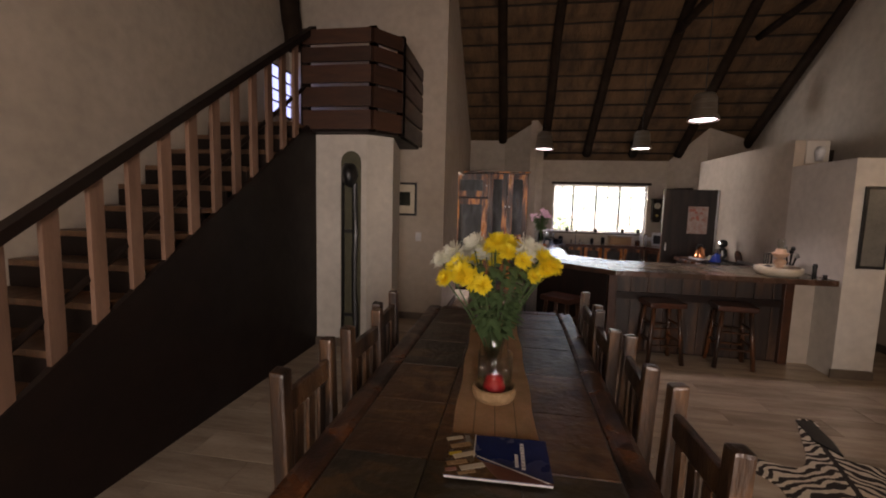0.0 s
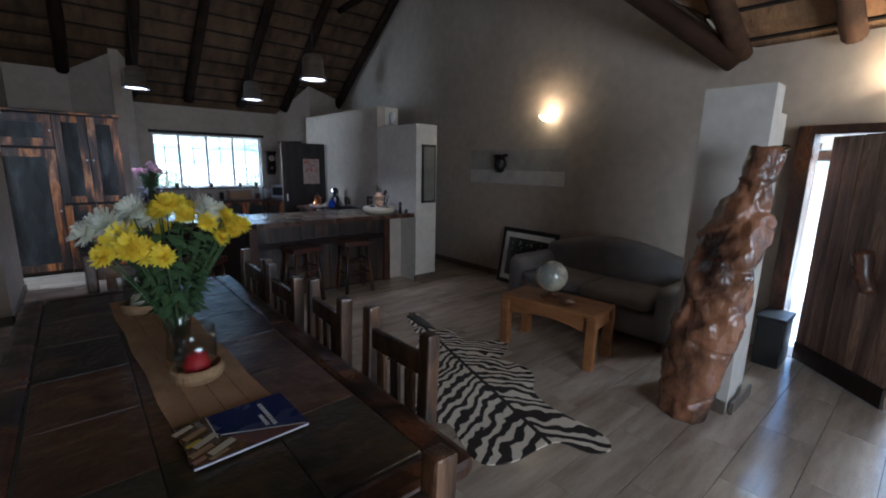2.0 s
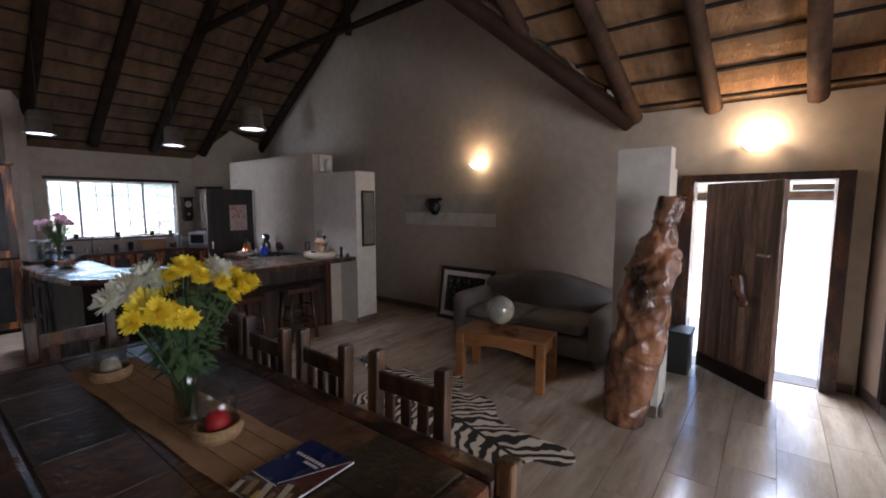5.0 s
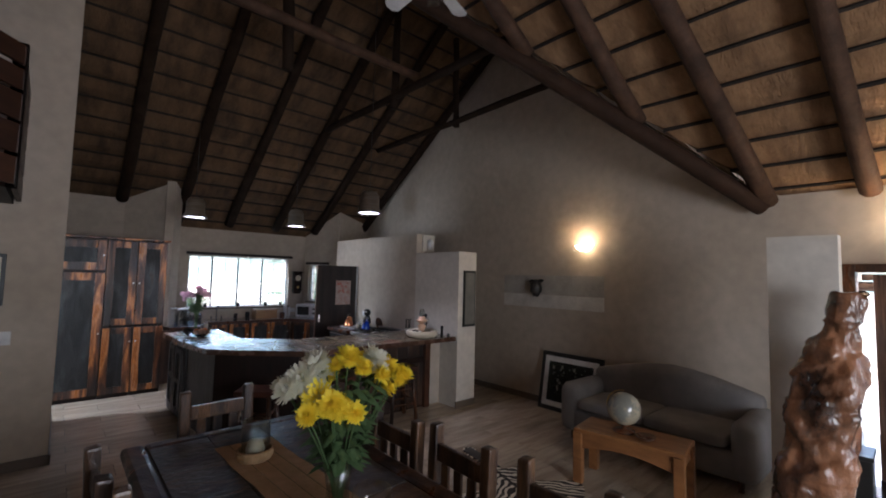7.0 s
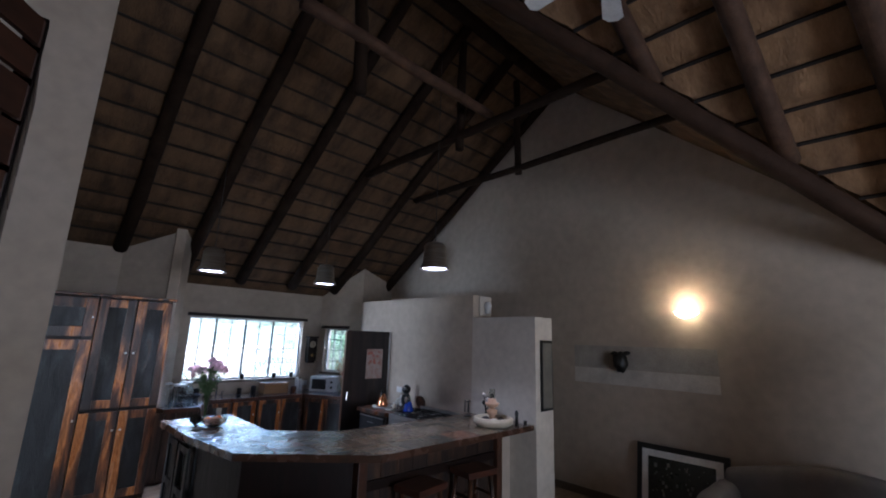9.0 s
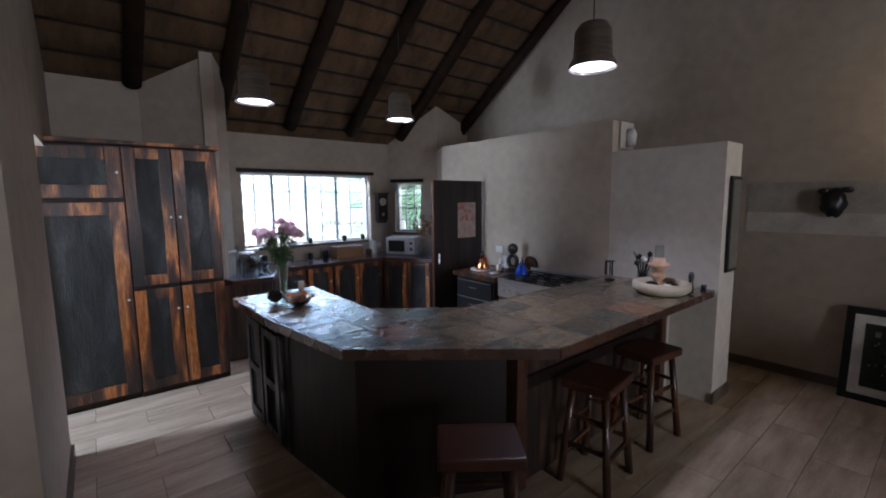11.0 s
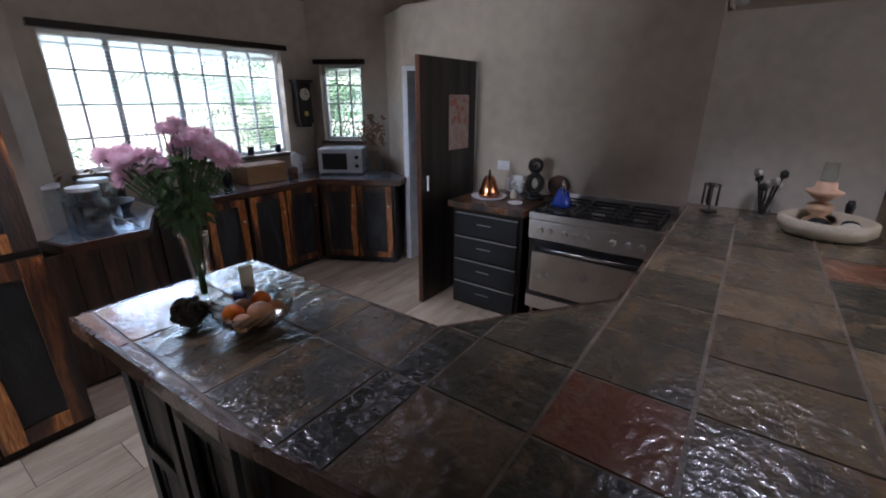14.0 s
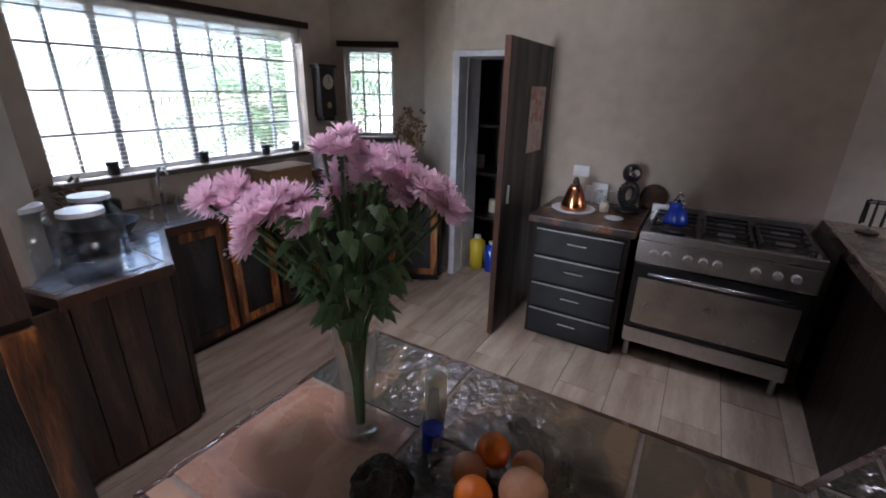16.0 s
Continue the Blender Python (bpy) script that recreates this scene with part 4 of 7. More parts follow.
# the leg with the jars: plain dark side boards
cj = thing("base_cupboard", "low cupboard with a dark board end under the glass jars", "cupboard", 0, 0, 0, 0, "base cupboards")
part("body", prism([(1.20, 9.06), (1.60, 9.06), (1.84, 9.60), (1.84, 10.19), (1.24, 10.19), (1.12, 9.32)], 0.02, 0.86), "dark", cj)
for i in range(4):
    x = 1.08 + i * 0.128
    part("board", box(x, x + 0.124, 9.035, 9.055, 0.03, 0.86, 0.004), "plank_dark", cj)
v0, v1 = Vector((1.605, 9.06)), Vector((1.845, 9.60))
for i in range(4):
    a, b = v0.lerp(v1, i / 4 + 0.01), v0.lerp(v1, (i + 1) / 4 - 0.01)
    n = Vector((0.02, -0.008))
    part("board", prism([a, a + n, b + n, b], 0.03, 0.86), "plank_dark", cj)


def clip(poly, cell):
    """The part of a plan polygon inside a rectangle."""
    x0, x1, y0, y1 = cell
    for ax, lim, keep in ((0, x0, 1), (0, x1, -1), (1, y0, 1), (1, y1, -1)):
        out = []
        for i, p in enumerate(poly):
            q = poly[(i + 1) % len(poly)]
            pi, qi = keep * (p[ax] - lim) >= 0, keep * (q[ax] - lim) >= 0
            if pi:
                out.append(p)
            if pi != qi:
                k = (lim - p[ax]) / (q[ax] - p[ax])
                out.append((p[0] + (q[0] - p[0]) * k, p[1] + (q[1] - p[1]) * k))
        poly = out
        if len(poly) < 3:
            return []
    return poly


def area(poly):
    return 0.5 * abs(sum(p[0] * q[1] - q[0] * p[1] for p, q in zip(poly, poly[1:] + poly[:1])))


def slate_top(parent, poly, xs, ys, z, mats, gap=0.006, skip=()):
    """Slate tiles laid over a plan polygon in a grid, each its own piece with an uneven face."""
    for i in range(len(xs) - 1):
        for j in range(len(ys) - 1):
            c = clip(poly, (xs[i] + gap, xs[i + 1] - gap, ys[j] + gap, ys[j + 1] - gap))
            if not c or area(c) < 0.0012:
                continue
            h = z + 0.003 * rnd.random()
            m = rnd.choice(mats)
            if z > 0.95:
                m = {(3, 1): "slate_tan", (2, 2): "slate_red", (5, 1): "slate_tan", (4, 0): "slate_tan", (5, 0): "slate", (6, 1): "slate", (2, 5): "slate", (1, 2): "slate", (2, 1): "slate", (7, 0): "slate_red"}.get((i, j), m)
                if j == 4:
                    m = "slate_dark"
                elif xs[i] < 1.2 and ys[j] > 7.3:
                    m = "slate_pale"
                elif xs[i] < 1.2:
                    m = "slate"
            part("slate_tile", prism(c, z - 0.012, h), m, parent)


def inset_edges(poly, w):
    """Strips along each edge of a polygon, w wide and inside it."""
    n = len(poly)
    pts = [Vector(p) for p in poly]
    ar = sum(p.x * q.y - q.x * p.y for p, q in zip(pts, pts[1:] + pts[:1]))
    s = 1 if ar > 0 else -1
    inner = []
    for i in range(n):
        a, b, c = pts[i - 1], pts[i], pts[(i + 1) % n]
        d0, d1 = (b - a).normalized(), (c - b).normalized()
        n0, n1 = Vector((-d0.y, d0.x)) * s, Vector((-d1.y, d1.x)) * s
        m = (n0 + n1).normalized()
        inner.append(b + m * (w / max(m.dot(n0), 0.3)))
    return inner


def counter(name, label, poly, xs, ys, z, mats, edge="dark_edge", t=0.045, ew=0.03):
    c = thing(name, label, "worktop")
    inner = inset_edges(poly, ew)
    n = len(poly)
    part("bed", prism(inner, z - t, z - 0.0015), "joint", c)
    for i in range(n):
        j = (i + 1) % n
        q = [poly[i], poly[j], inner[j], inner[i]]
        part("edging", prism([Vector(p).lerp(sum((Vector(k) for k in q), Vector((0, 0))) / 4, 0.004) for p in q], z - t - 0.01, z + 0.002), edge, c)
    slate_top(c, [tuple(p) for p in inner], xs, ys, z, mats)
    return c


counter("worktop", "slate worktop along the window wall, blue sky sheen put into its colour", [(1.18, 9.03), (1.61, 9.03), (1.86, 9.58), (3.37, 9.58), (3.80, 8.83), (4.02, 8.93), (4.28, 9.42), (3.93, 10.18), (1.24, 10.18), (1.12, 9.30)],
        [1.0 + 0.3 * k for k in range(12)], [8.8 + 0.3 * k for k in range(6)], WT, ("slate_sky_sheen", "slate_sky_sheen"), "dark_edge", 0.04)

# bar
BT = 0.98
BAR = [(0.89, 7.80), (0.92, 6.9), (1.03, 6.10), (1.90, 5.37), (4.02, 5.37), (4.02, 6.33), (2.12, 6.33), (1.57, 6.75), (1.57, 7.80)]
counter("slate_worktop", "wide bar worktop of rough brown slate tiles with pale joints", BAR,
        [0.55, 0.95, 1.30, 1.59, 1.88, 2.19, 2.50, 2.82, 3.13, 3.44, 3.75, 4.08], [5.30, 5.67, 6.02, 6.31, 6.60, 6.73, 7.03, 7.45, 7.85],
        BT, ("slate", "slate", "slate_tan", "slate", "slate"), "edge_slate", 0.045, 0.014)
bb = thing("bar_unit", "dark wooden bar with a plank front and framed side doors", "bar")
part("body", prism([(1.0, 7.72), (1.02, 6.9), (1.13, 6.16), (1.95, 5.72), (3.80, 5.72), (3.80, 6.25), (2.12, 6.27), (1.50, 6.74), (1.50, 7.72)], 0.0, 0.925), "dark", bb)
for i in range(6):
    k0, k1 = i / 6, (i + 1) / 6
    a, b = Vector((1.02, 6.9)).lerp(Vector((0.985, 7.70)), k0 + 0.01), Vector((1.02, 6.9)).lerp(Vector((0.985, 7.70)), k1 - 0.01)
    n = Vector((-0.018, 0))
    part("board", prism([a, b, b + n, a + n], 0.02, 0.92), "panel", bb)
for x0, x1 in ((6.95, 7.28), (7.32, 7.66)):
    for (a, b, c, d) in ((x0, x1, 0.08, 0.14), (x0, x1, 0.80, 0.86), (x0, x0 + 0.06, 0.14, 0.80), (x1 - 0.06, x1, 0.14, 0.80), (x0 + 0.06, x1 - 0.06, 0.44, 0.50)):
        part("door_rail", box(0.955, 0.975, a, b, c, d, 0.003), "panel", bb)
for i in range(10):
    x = 1.97 + i * 0.183
    part("board", box(x, x + 0.178, 5.695, 5.717, 0.02, 0.92, 0.004), "plank_dark", bb)
part("rail", box(1.95, 3.80, 5.67, 5.695, 0.62, 0.70, 0.004), "dark", bb)
part("corner_post", box(3.70, 3.79, 5.64, 5.72, 0.0, 0.925, 0.006), "dark_edge", bb)
part("corner_post", box(1.90, 1.99, 5.66, 5.75, 0.0, 0.925, 0.006), "dark_edge", bb)


def bar_stool(x, y, rz):
    s = thing("bar_stool", "brown wooden bar stool tucked at the bar", "stool", x, y, 0, rz, "stools at the bar")
    bm = box(-0.19, 0.19, -0.15, 0.15, 0.61, 0.65, 0.012)
    for v in bm.verts:
        if v.co.z > 0.63:
            v.co.z += 0.02 * (abs(v.co.x) / 0.19) ** 2
    part("seat", bm, "seat_wood", s)
    for sx in (-1, 1):
        for sy in (-1, 1):
            part("leg", rod((sx * 0.18, sy * 0.15, 0), (sx * 0.13, sy * 0.1, 0.62), 0.024, 0.022, 8), "brown", s, smooth=True)
    for z, k in ((0.2, 0.9), (0.38, 0.8)):
        for sy in (-1, 1):
            part("stretcher", rod((-0.17 * k, sy * 0.14 * k, z), (0.17 * k, sy * 0.14 * k, z), 0.014, seg=6), "brown", s)
        for sx in (-1, 1):
            part("stretcher", rod((sx * 0.17 * k, -0.14 * k, z + 0.05), (sx * 0.17 * k, 0.14 * k, z + 0.05), 0.014, seg=6), "brown", s)
    return s


M["knob_metal"] = mat("knob_metal", (0.62, 0.58, 0.52), 0.3, 0.5, bump=0)
M["hob_black"] = mat("hob_enamel", (0.02, 0.02, 0.021), 0.14, coat=0.6, bump=0)
M["seat_wood"] = mat("seat_wood", (0.075, 0.026, 0.015), 0.32, color2=(0.03, 0.012, 0.008), scale=4, bump=0.08)
st = bar_stool(2.42, 5.46, 8)
copy_thing(st, pose(3.14, 5.49, 0, 0, 0, -6))
copy_thing(st, pose(1.36, 5.42, 0, 0, 0, -38))

# stove
sv = thing("stove", "wide stainless steel gas stove with a glass oven door", "stove", 3.45, 7.27, 0, -90)
part("body", box(0.0, 0.90, 0.02, 0.55, 0.13, 0.87), "black", sv)
for a in (0.04, 0.86):
    for b in (0.06, 0.5):
        part("foot", rod((a, b, 0), (a, b, 0.13), 0.018, seg=8), "steel", sv)
part("control_panel", box(0.0, 0.90, -0.02, 0.02, 0.70, 0.845, 0.008), "steel", sv)
part("hob", box(0.0, 0.90, 0.0, 0.55, 0.871, 0.895, 0.004), "hob_black", sv)
part("front_trim", box(0.0, 0.90, -0.024, -0.001, 0.850, 0.897, 0.006), "steel", sv)
od = part("oven_door", box(0.01, 0.89, -0.012, 0.02, 0.25, 0.69, 0.006), "black", sv, "black oven door with a tinted window")
part("oven_glass", box(0.04, 0.86, -0.0155, -0.0125, 0.28, 0.60), "oven_glass", od)
part("door_handle", rod((0.09, -0.055, 0.645), (0.81, -0.055, 0.645), 0.012, seg=10), "chrome", od, smooth=True)
part("drawer", box(0.01, 0.89, -0.012, 0.02, 0.135, 0.24, 0.005), "steel", sv)
for x in (0.10, 0.17, 0.28, 0.36, 0.43, 0.61, 0.71, 0.79):
    part("knob", rod((x, -0.022, 0.775), (x, -0.056, 0.775), 0.024, 0.020, 16), "knob_metal", sv, smooth=False)
part("splashback", box(0.0, 0.90, 0.53, 0.55, 0.895, 0.955, 0.004), "steel", sv)
for cx in (0.17, 0.45, 0.73):
    g = new("grate")
    g.parent = sv
    bm = bmesh.new()
    for a in (-0.12, 0.12):
        box(cx + a - 0.006, cx + a + 0.006, 0.04, 0.5, 0.915, 0.927, 0, bm)
    for b in (0.04, 0.16, 0.27, 0.38, 0.49):
        box(cx - 0.12, cx + 0.12, b - 0.005, b + 0.005, 0.915, 0.927, 0, bm)
    for a in (-0.12, 0.12):
        for b in (0.045, 0.485):
            box(cx + a - 0.006, cx + a + 0.006, b, b + 0.01, 0.895, 0.915, 0, bm)
    part("grid", bm, "black", g)
    for b in (0.15, 0.38):
        part("burner", lathe([(0, 0.897), (0.045, 0.897), (0.045, 0.908), (0.03, 0.912), (0, 0.912)], 18, None, (cx, b, 0)), "steel", g)

# drawer unit
du = thing("drawer_unit", "dark drawer unit with a worn brown wooden top", "drawers", 3.40, 7.93, 0, -90)
part("body", box(0.0, 0.62, 0.02, 0.60, 0.0, 0.85, 0.004), "dark", du)
part("top", box(-0.03, 0.65, -0.03, 0.62, 0.852, 0.905, 0.010), "brown", du, "worn brown wooden top")
for i in range(4):
    d = new("drawer")
    d.parent = du
    z = 0.03 + i * 0.20
    part("front", box(0.03, 0.59, -0.002, 0.02, z, z + 0.185, 0.006), "slate_front", d)
    part("edge", box(0.03, 0.59, -0.008, 0.0, z + 0.177, z + 0.187), "steel_dull", d)
    bm = rod((0.25, -0.02, z + 0.11), (0.37, -0.02, z + 0.11), 0.0045, seg=6)
    part("pull", bm, "steel_dull", d)


# ---- small things of the kitchen ----
def kettle(x, y, z, body, label, r=0.075, h=0.15):
    k = thing("kettle", label, "kettle", x, y, z, 30)
    part("body", lathe([(0, 0), (r, 0), (r * 1.05, 0.02), (r * 0.62, h * 0.8), (r * 0.4, h), (0, h)], 24), body, k, smooth=True)
    part("lid_knob", ball(0.014, (0, 0, h + 0.012), 1), "black", k, smooth=True)
    bm = bmesh.new()
    pts = [Vector((r * 0.8 * math.cos(a), 0, h * 0.75 + 0.085 * math.sin(a))) for a in [math.pi * i / 8 for i in range(9)]]
    for p, q in zip(pts, pts[1:]):
        rod(p, q, 0.009, seg=8, bm=bm)
    part("handle", bm, "black" if body == "copper" else "chrome", k, smooth=True)
    part("spout", rod((r * 0.7, 0, h * 0.45), (r * 1.35, 0, h * 0.85), 0.018, 0.010, 8), body, k, smooth=True)
    return k


tray = thing("tray", "round white tray under the copper kettle", "tray", 3.66, 7.74, 0.905)
part("plate", lathe([(0, 0), (0.13, 0), (0.15, 0.015), (0.145, 0.018), (0.12, 0.008), (0, 0.008)], 28), "white_plastic", tray, smooth=True)
kettle(3.66, 7.74, 0.914, "copper", "shiny copper kettle with a black handle on a tray", 0.085, 0.17)
kettle(3.62, 7.10, 0.928, "blue", "small blue enamel kettle on the stove", 0.07, 0.13)
cm = thing("coffee_machine", "black pod coffee machine on the drawer unit", "coffee machine", 3.84, 7.42, 0.905, -60)
part("base", lathe([(0, 0), (0.085, 0), (0.085, 0.02), (0.07, 0.03), (0, 0.03)], 24), "black", cm, smooth=True)
bm = bmesh.new()
rp_ = [Vector((0.05 * math.cos(a), 0.0, 0.12 + 0.07 * math.sin(a))) for a in [6.28319 * q / 20 for q in range(21)]]
for p, q in zip(rp_, rp_[1:]):
    rod(p, q, 0.026, seg=10, bm=bm)
part("ring_body", bm, "black", cm, smooth=True)
part("head", ball(0.062, (0, 0.0, 0.265), 3, 1.05), "black", cm, smooth=True)
part("lens", lathe([(0, 0), (0.03, 0), (0.026, 0.008), (0, 0.01)], 20), "chrome", cm, m=pose(0, -0.058, 0.27, 90, 0, 0))
part("drip_tray", box(-0.045, 0.045, -0.08, -0.02, 0.03, 0.05, 0.006), "black", cm)
for i, (x, y, h, c) in enumerate(((3.86, 7.62, 0.10, "blueglass"), (3.80, 7.57, 0.08, "blueglass"), (3.90, 7.54, 0.11, "blueglass"), (3.74, 7.55, 0.06, "ceramic"))):
    t = thing("storage_jar", "small glass jar beside the coffee machine" if c != "ceramic" else "small cream jar beside the coffee machine", "jar", x, y, 0.906, 0, "jars by the kettle")
    part("body", lathe([(0, 0), (0.03, 0), (0.032, h * 0.8), (0.022, h), (0, h)], 16), c, t, smooth=True)
    part("lid", lathe([(0, h), (0.024, h), (0.024, h + 0.012), (0, h + 0.012)], 12), "steel", t)
t = thing("saucer", "small white saucer on the drawer unit", "saucer", 3.56, 7.45, 0.906)
part("dish", lathe([(0, 0), (0.04, 0), (0.06, 0.012), (0.055, 0.014), (0, 0.006)], 20), "white_plastic", t, smooth=True)
t = thing("letter_rack", "white cards standing behind the kettle", "papers", 3.96, 7.6, 0.906)
part("card", box(-0.01, 0.0, -0.02, 0.09, 0, 0.15), "paper", t)
part("card", box(0.02, 0.03, 0.06, 0.14, 0, 0.12), "paper", t)
t = thing("chopping_board", "round brown board leaning on the wall behind the stove", "board", 3.98, 7.27, 0.906)
part("board", lathe([(0, 0), (0.09, 0), (0.09, 0.018), (0, 0.018)], 24), "brown", t, m=pose(0, 0, 0.09, 0, 80, 0))

# things on the bar by the partition
kb = thing("utensil_stand", "chrome stand of kitchen tools on the bar", "utensils", 3.80, 6.18, BT + 0.004)
part("base", lathe([(0, 0), (0.05, 0), (0.05, 0.012), (0, 0.016)], 18), "black", kb)
part("pole", rod((0, 0, 0.01), (0, 0, 0.19), 0.006, seg=8), "chrome", kb)
part("ring", lathe([(0.045, 0.17), (0.051, 0.175), (0.045, 0.18)], 16), "chrome", kb)
for a in (0.5, 1.7, 2.9, 4.1):
    c, s = math.cos(a) * 0.045, math.sin(a) * 0.045
    part("tool", rod((c, s, 0.05), (c, s, 0.185), 0.008, 0.006, 6), "black", kb)
uj = thing("utensil_jar", "jar full of dark serving spoons beside the lamp", "utensils", 3.86, 5.90, BT + 0.004)
part("jar", lathe([(0, 0), (0.045, 0), (0.05, 0.11), (0.045, 0.11), (0.04, 0.01), (0, 0.01)], 18), "blueglass", uj, smooth=True)
for a in range(7):
    an, hh = a * 0.9, 0.17 + 0.04 * (a % 3)
    c, s = math.cos(an) * 0.06, math.sin(an) * 0.06
    sp = part("spoon", rod((c * 0.2, s * 0.2, 0.015), (c, s, hh), 0.006, 0.007, 6), "black", uj)
    part("bowl", ball(0.026, (c * 1.1, s * 1.1, hh + 0.02), 1, 1.2), "black" if a % 2 else "steel", sp, smooth=True)
bw = thing("dish", "shallow cream stone dish holding an oil lamp and shells", "dish", 3.60, 5.62, BT + 0.004)
part("bowl", lathe([(0, 0), (0.17, 0.0), (0.215, 0.035), (0.215, 0.085), (0.19, 0.095), (0.18, 0.05), (0.0, 0.04)], 36), "ceramic", bw, smooth=True)
ol = thing("oil_lamp", "cream pottery oil lamp with a glass chimney", "lamp", 3.63, 5.66, BT + 0.045)
part("base", lathe([(0, 0), (0.06, 0), (0.065, 0.02), (0.03, 0.05), (0.055, 0.08), (0.06, 0.11), (0.025, 0.13), (0.0, 0.13)], 24), "terracotta", ol, smooth=True)
part("shade", lathe([(0.02, 0.13), (0.05, 0.15), (0.085, 0.185), (0.08, 0.19), (0.05, 0.2), (0.045, 0.235), (0.0, 0.235)], 24), "terracotta", ol, smooth=True)
part("chimney", lathe([(0.03, 0.235), (0.038, 0.26), (0.032, 0.34), (0.03, 0.34), (0.034, 0.26), (0.028, 0.235)], 20), "glass", ol, smooth=True)
for i, (x, y, c, r) in enumerate(((3.50, 5.53, "cream", 0.045), (3.52, 5.66, "slate_front", 0.05), (3.60, 5.52, "slate_front", 0.04), (3.72, 5.60, "brown", 0.035))):
    t = thing("pebble", "smooth stone lying in the cream dish", "stone", x, y, BT + 0.045 + r * 0.6, 0, "stones in the dish")
    part("stone", ball(r, (0, 0, 0), 2, 0.65, 0.1), c, t, smooth=True)
for x, y, h in ((3.87, 5.50, 0.15), (3.92, 5.42, 0.05)):
    t = thing("pepper_mill", "dark turned pepper mill at the end of the bar", "mill", x, y, BT + 0.004)
    part("body", lathe([(0, 0), (0.024, 0), (0.018, h * 0.5), (0.024, h * 0.8), (0.015, h), (0, h)], 16), "black", t, smooth=True)

# fruit bowl, egg timer, cactus ball, vase with pink flowers on the bar end
fb = thing("fruit_bowl", "cut glass bowl with oranges and pale fruit", "bowl", 1.23, 7.235, BT + 0.004)
bm = bmesh.new()
BP = [(0.05, 0.0), (0.072, 0.012), (0.088, 0.024), (0.100, 0.037), (0.110, 0.050), (0.117, 0.063), (0.122, 0.076), (0.125, 0.084)]
rr_ = []
for i, (r, z) in enumerate(BP):
    rr_.append([bm.verts.new(((r + 0.0035 * (1 if (j + i) % 2 else -1)) * math.cos(6.28319 * j / 44), (r + 0.0035 * (1 if (j + i) % 2 else -1)) * math.sin(6.28319 * j / 44), z + (0.006 if i == len(BP) - 1 and j % 4 < 2 else 0))) for j in range(44)])
bm.faces.new(rr_[0][::-1])
for p, q in zip(rr_, rr_[1:]):
    for j in range(44):
        k = (j + 1) % 44
        bm.faces.new((p[j], p[k], q[k]))
        bm.faces.new((p[j], q[k], q[j]))
bmesh.ops.solidify(bm, geom=bm.faces[:], thickness=0.004)
part("bowl", bm, "cutglass", fb, smooth=False)
for x, y, z, c, r in ((1.172, 7.255, 0.062, "orange", 0.033), (1.275, 7.265, 0.066, "orange", 0.033), (1.222, 7.185, 0.062, "peach", 0.042), (1.222, 7.290, 0.050, "peach", 0.034), (1.165, 7.19, 0.054, "peach", 0.030), (1.285, 7.20, 0.052, "peach", 0.030)):
    t = thing("fruit", "ripe orange in the glass bowl" if c == "orange" else "pale pink fruit in the glass bowl", "fruit", x, y, BT + z, 0, "fruit in the bowl")
    part("fruit", ball(r, (0, 0, 0), 3, 0.93, 0.05), c, t, smooth=True)
t = thing("ornament", "dark prickly ball ornament beside the fruit bowl", "ornament", 1.11, 7.40, BT + 0.052)
bm = ball(0.052, (0, 0, 0), 4, 0.9, 0.3)
part("ball", bm, "prickly", t)
t = thing("bottle", "small clear bottle with a blue base", "bottle", 1.275, 7.40, BT + 0.004)
part("body", lathe([(0, 0), (0.022, 0), (0.022, 0.07), (0.012, 0.09), (0.012, 0.14), (0, 0.14)], 14), "blueglass", t, smooth=True)
part("cap", lathe([(0, 0.0), (0.0235, 0.0), (0.0235, 0.05), (0, 0.05)], 12), "blue", t)


t = thing("tube", "pale squeeze tube standing on its cap beside the bottle", "tube", 1.325, 7.425, BT + 0.004)
part("body", lathe([(0, 0.02), (0.02, 0.02), (0.023, 0.06), (0.024, 0.13), (0, 0.132)], 16), "ceramic", t, smooth=True)
part("cap", lathe([(0, 0), (0.017, 0), (0.017, 0.02), (0, 0.02)], 14), "white_plastic", t)


# flowers
def bloom(bm, c, r, up, petals=46):
    """A chrysanthemum head: rings of narrow petals bent back from its middle."""
    up = Vector(up).normalized()
    a = up.orthogonal().normalized()
    b = up.cross(a)
    c = Vector(c)
    n = 0
    for ring, (cnt, el, k) in enumerate(((8, 80, 0.5), (13, 62, 0.72), (17, 44, 0.88), (20, 26, 0.97), (22, 8, 1.0), (20, -12, 0.97), (16, -32, 0.85))):
        for i in range(cnt):
            an = 6.28319 * (i + 0.5 * (ring % 2) + 0.5 * rnd.random()) / cnt
            e = radians(el + 18 * (rnd.random() - 0.5))
            d = (a * math.cos(an) + b * math.sin(an)) * math.cos(e) + up * math.sin(e)
            s = (a * -math.sin(an) + b * math.cos(an))
            ln = r * k * (0.82 + 0.36 * rnd.random())
            w = r * 0.125
            m = c + d * ln * 0.62
            tip = c + d * ln + up * ln * 0.10
            q = [bm.verts.new(v) for v in (c + d * ln * 0.15 - s * w * 0.4, c + d * ln * 0.15 + s * w * 0.4, m + s * w, tip + s * w * 0.5, tip - s * w * 0.5, m - s * w)]
            bm.faces.new(q)
    return bm


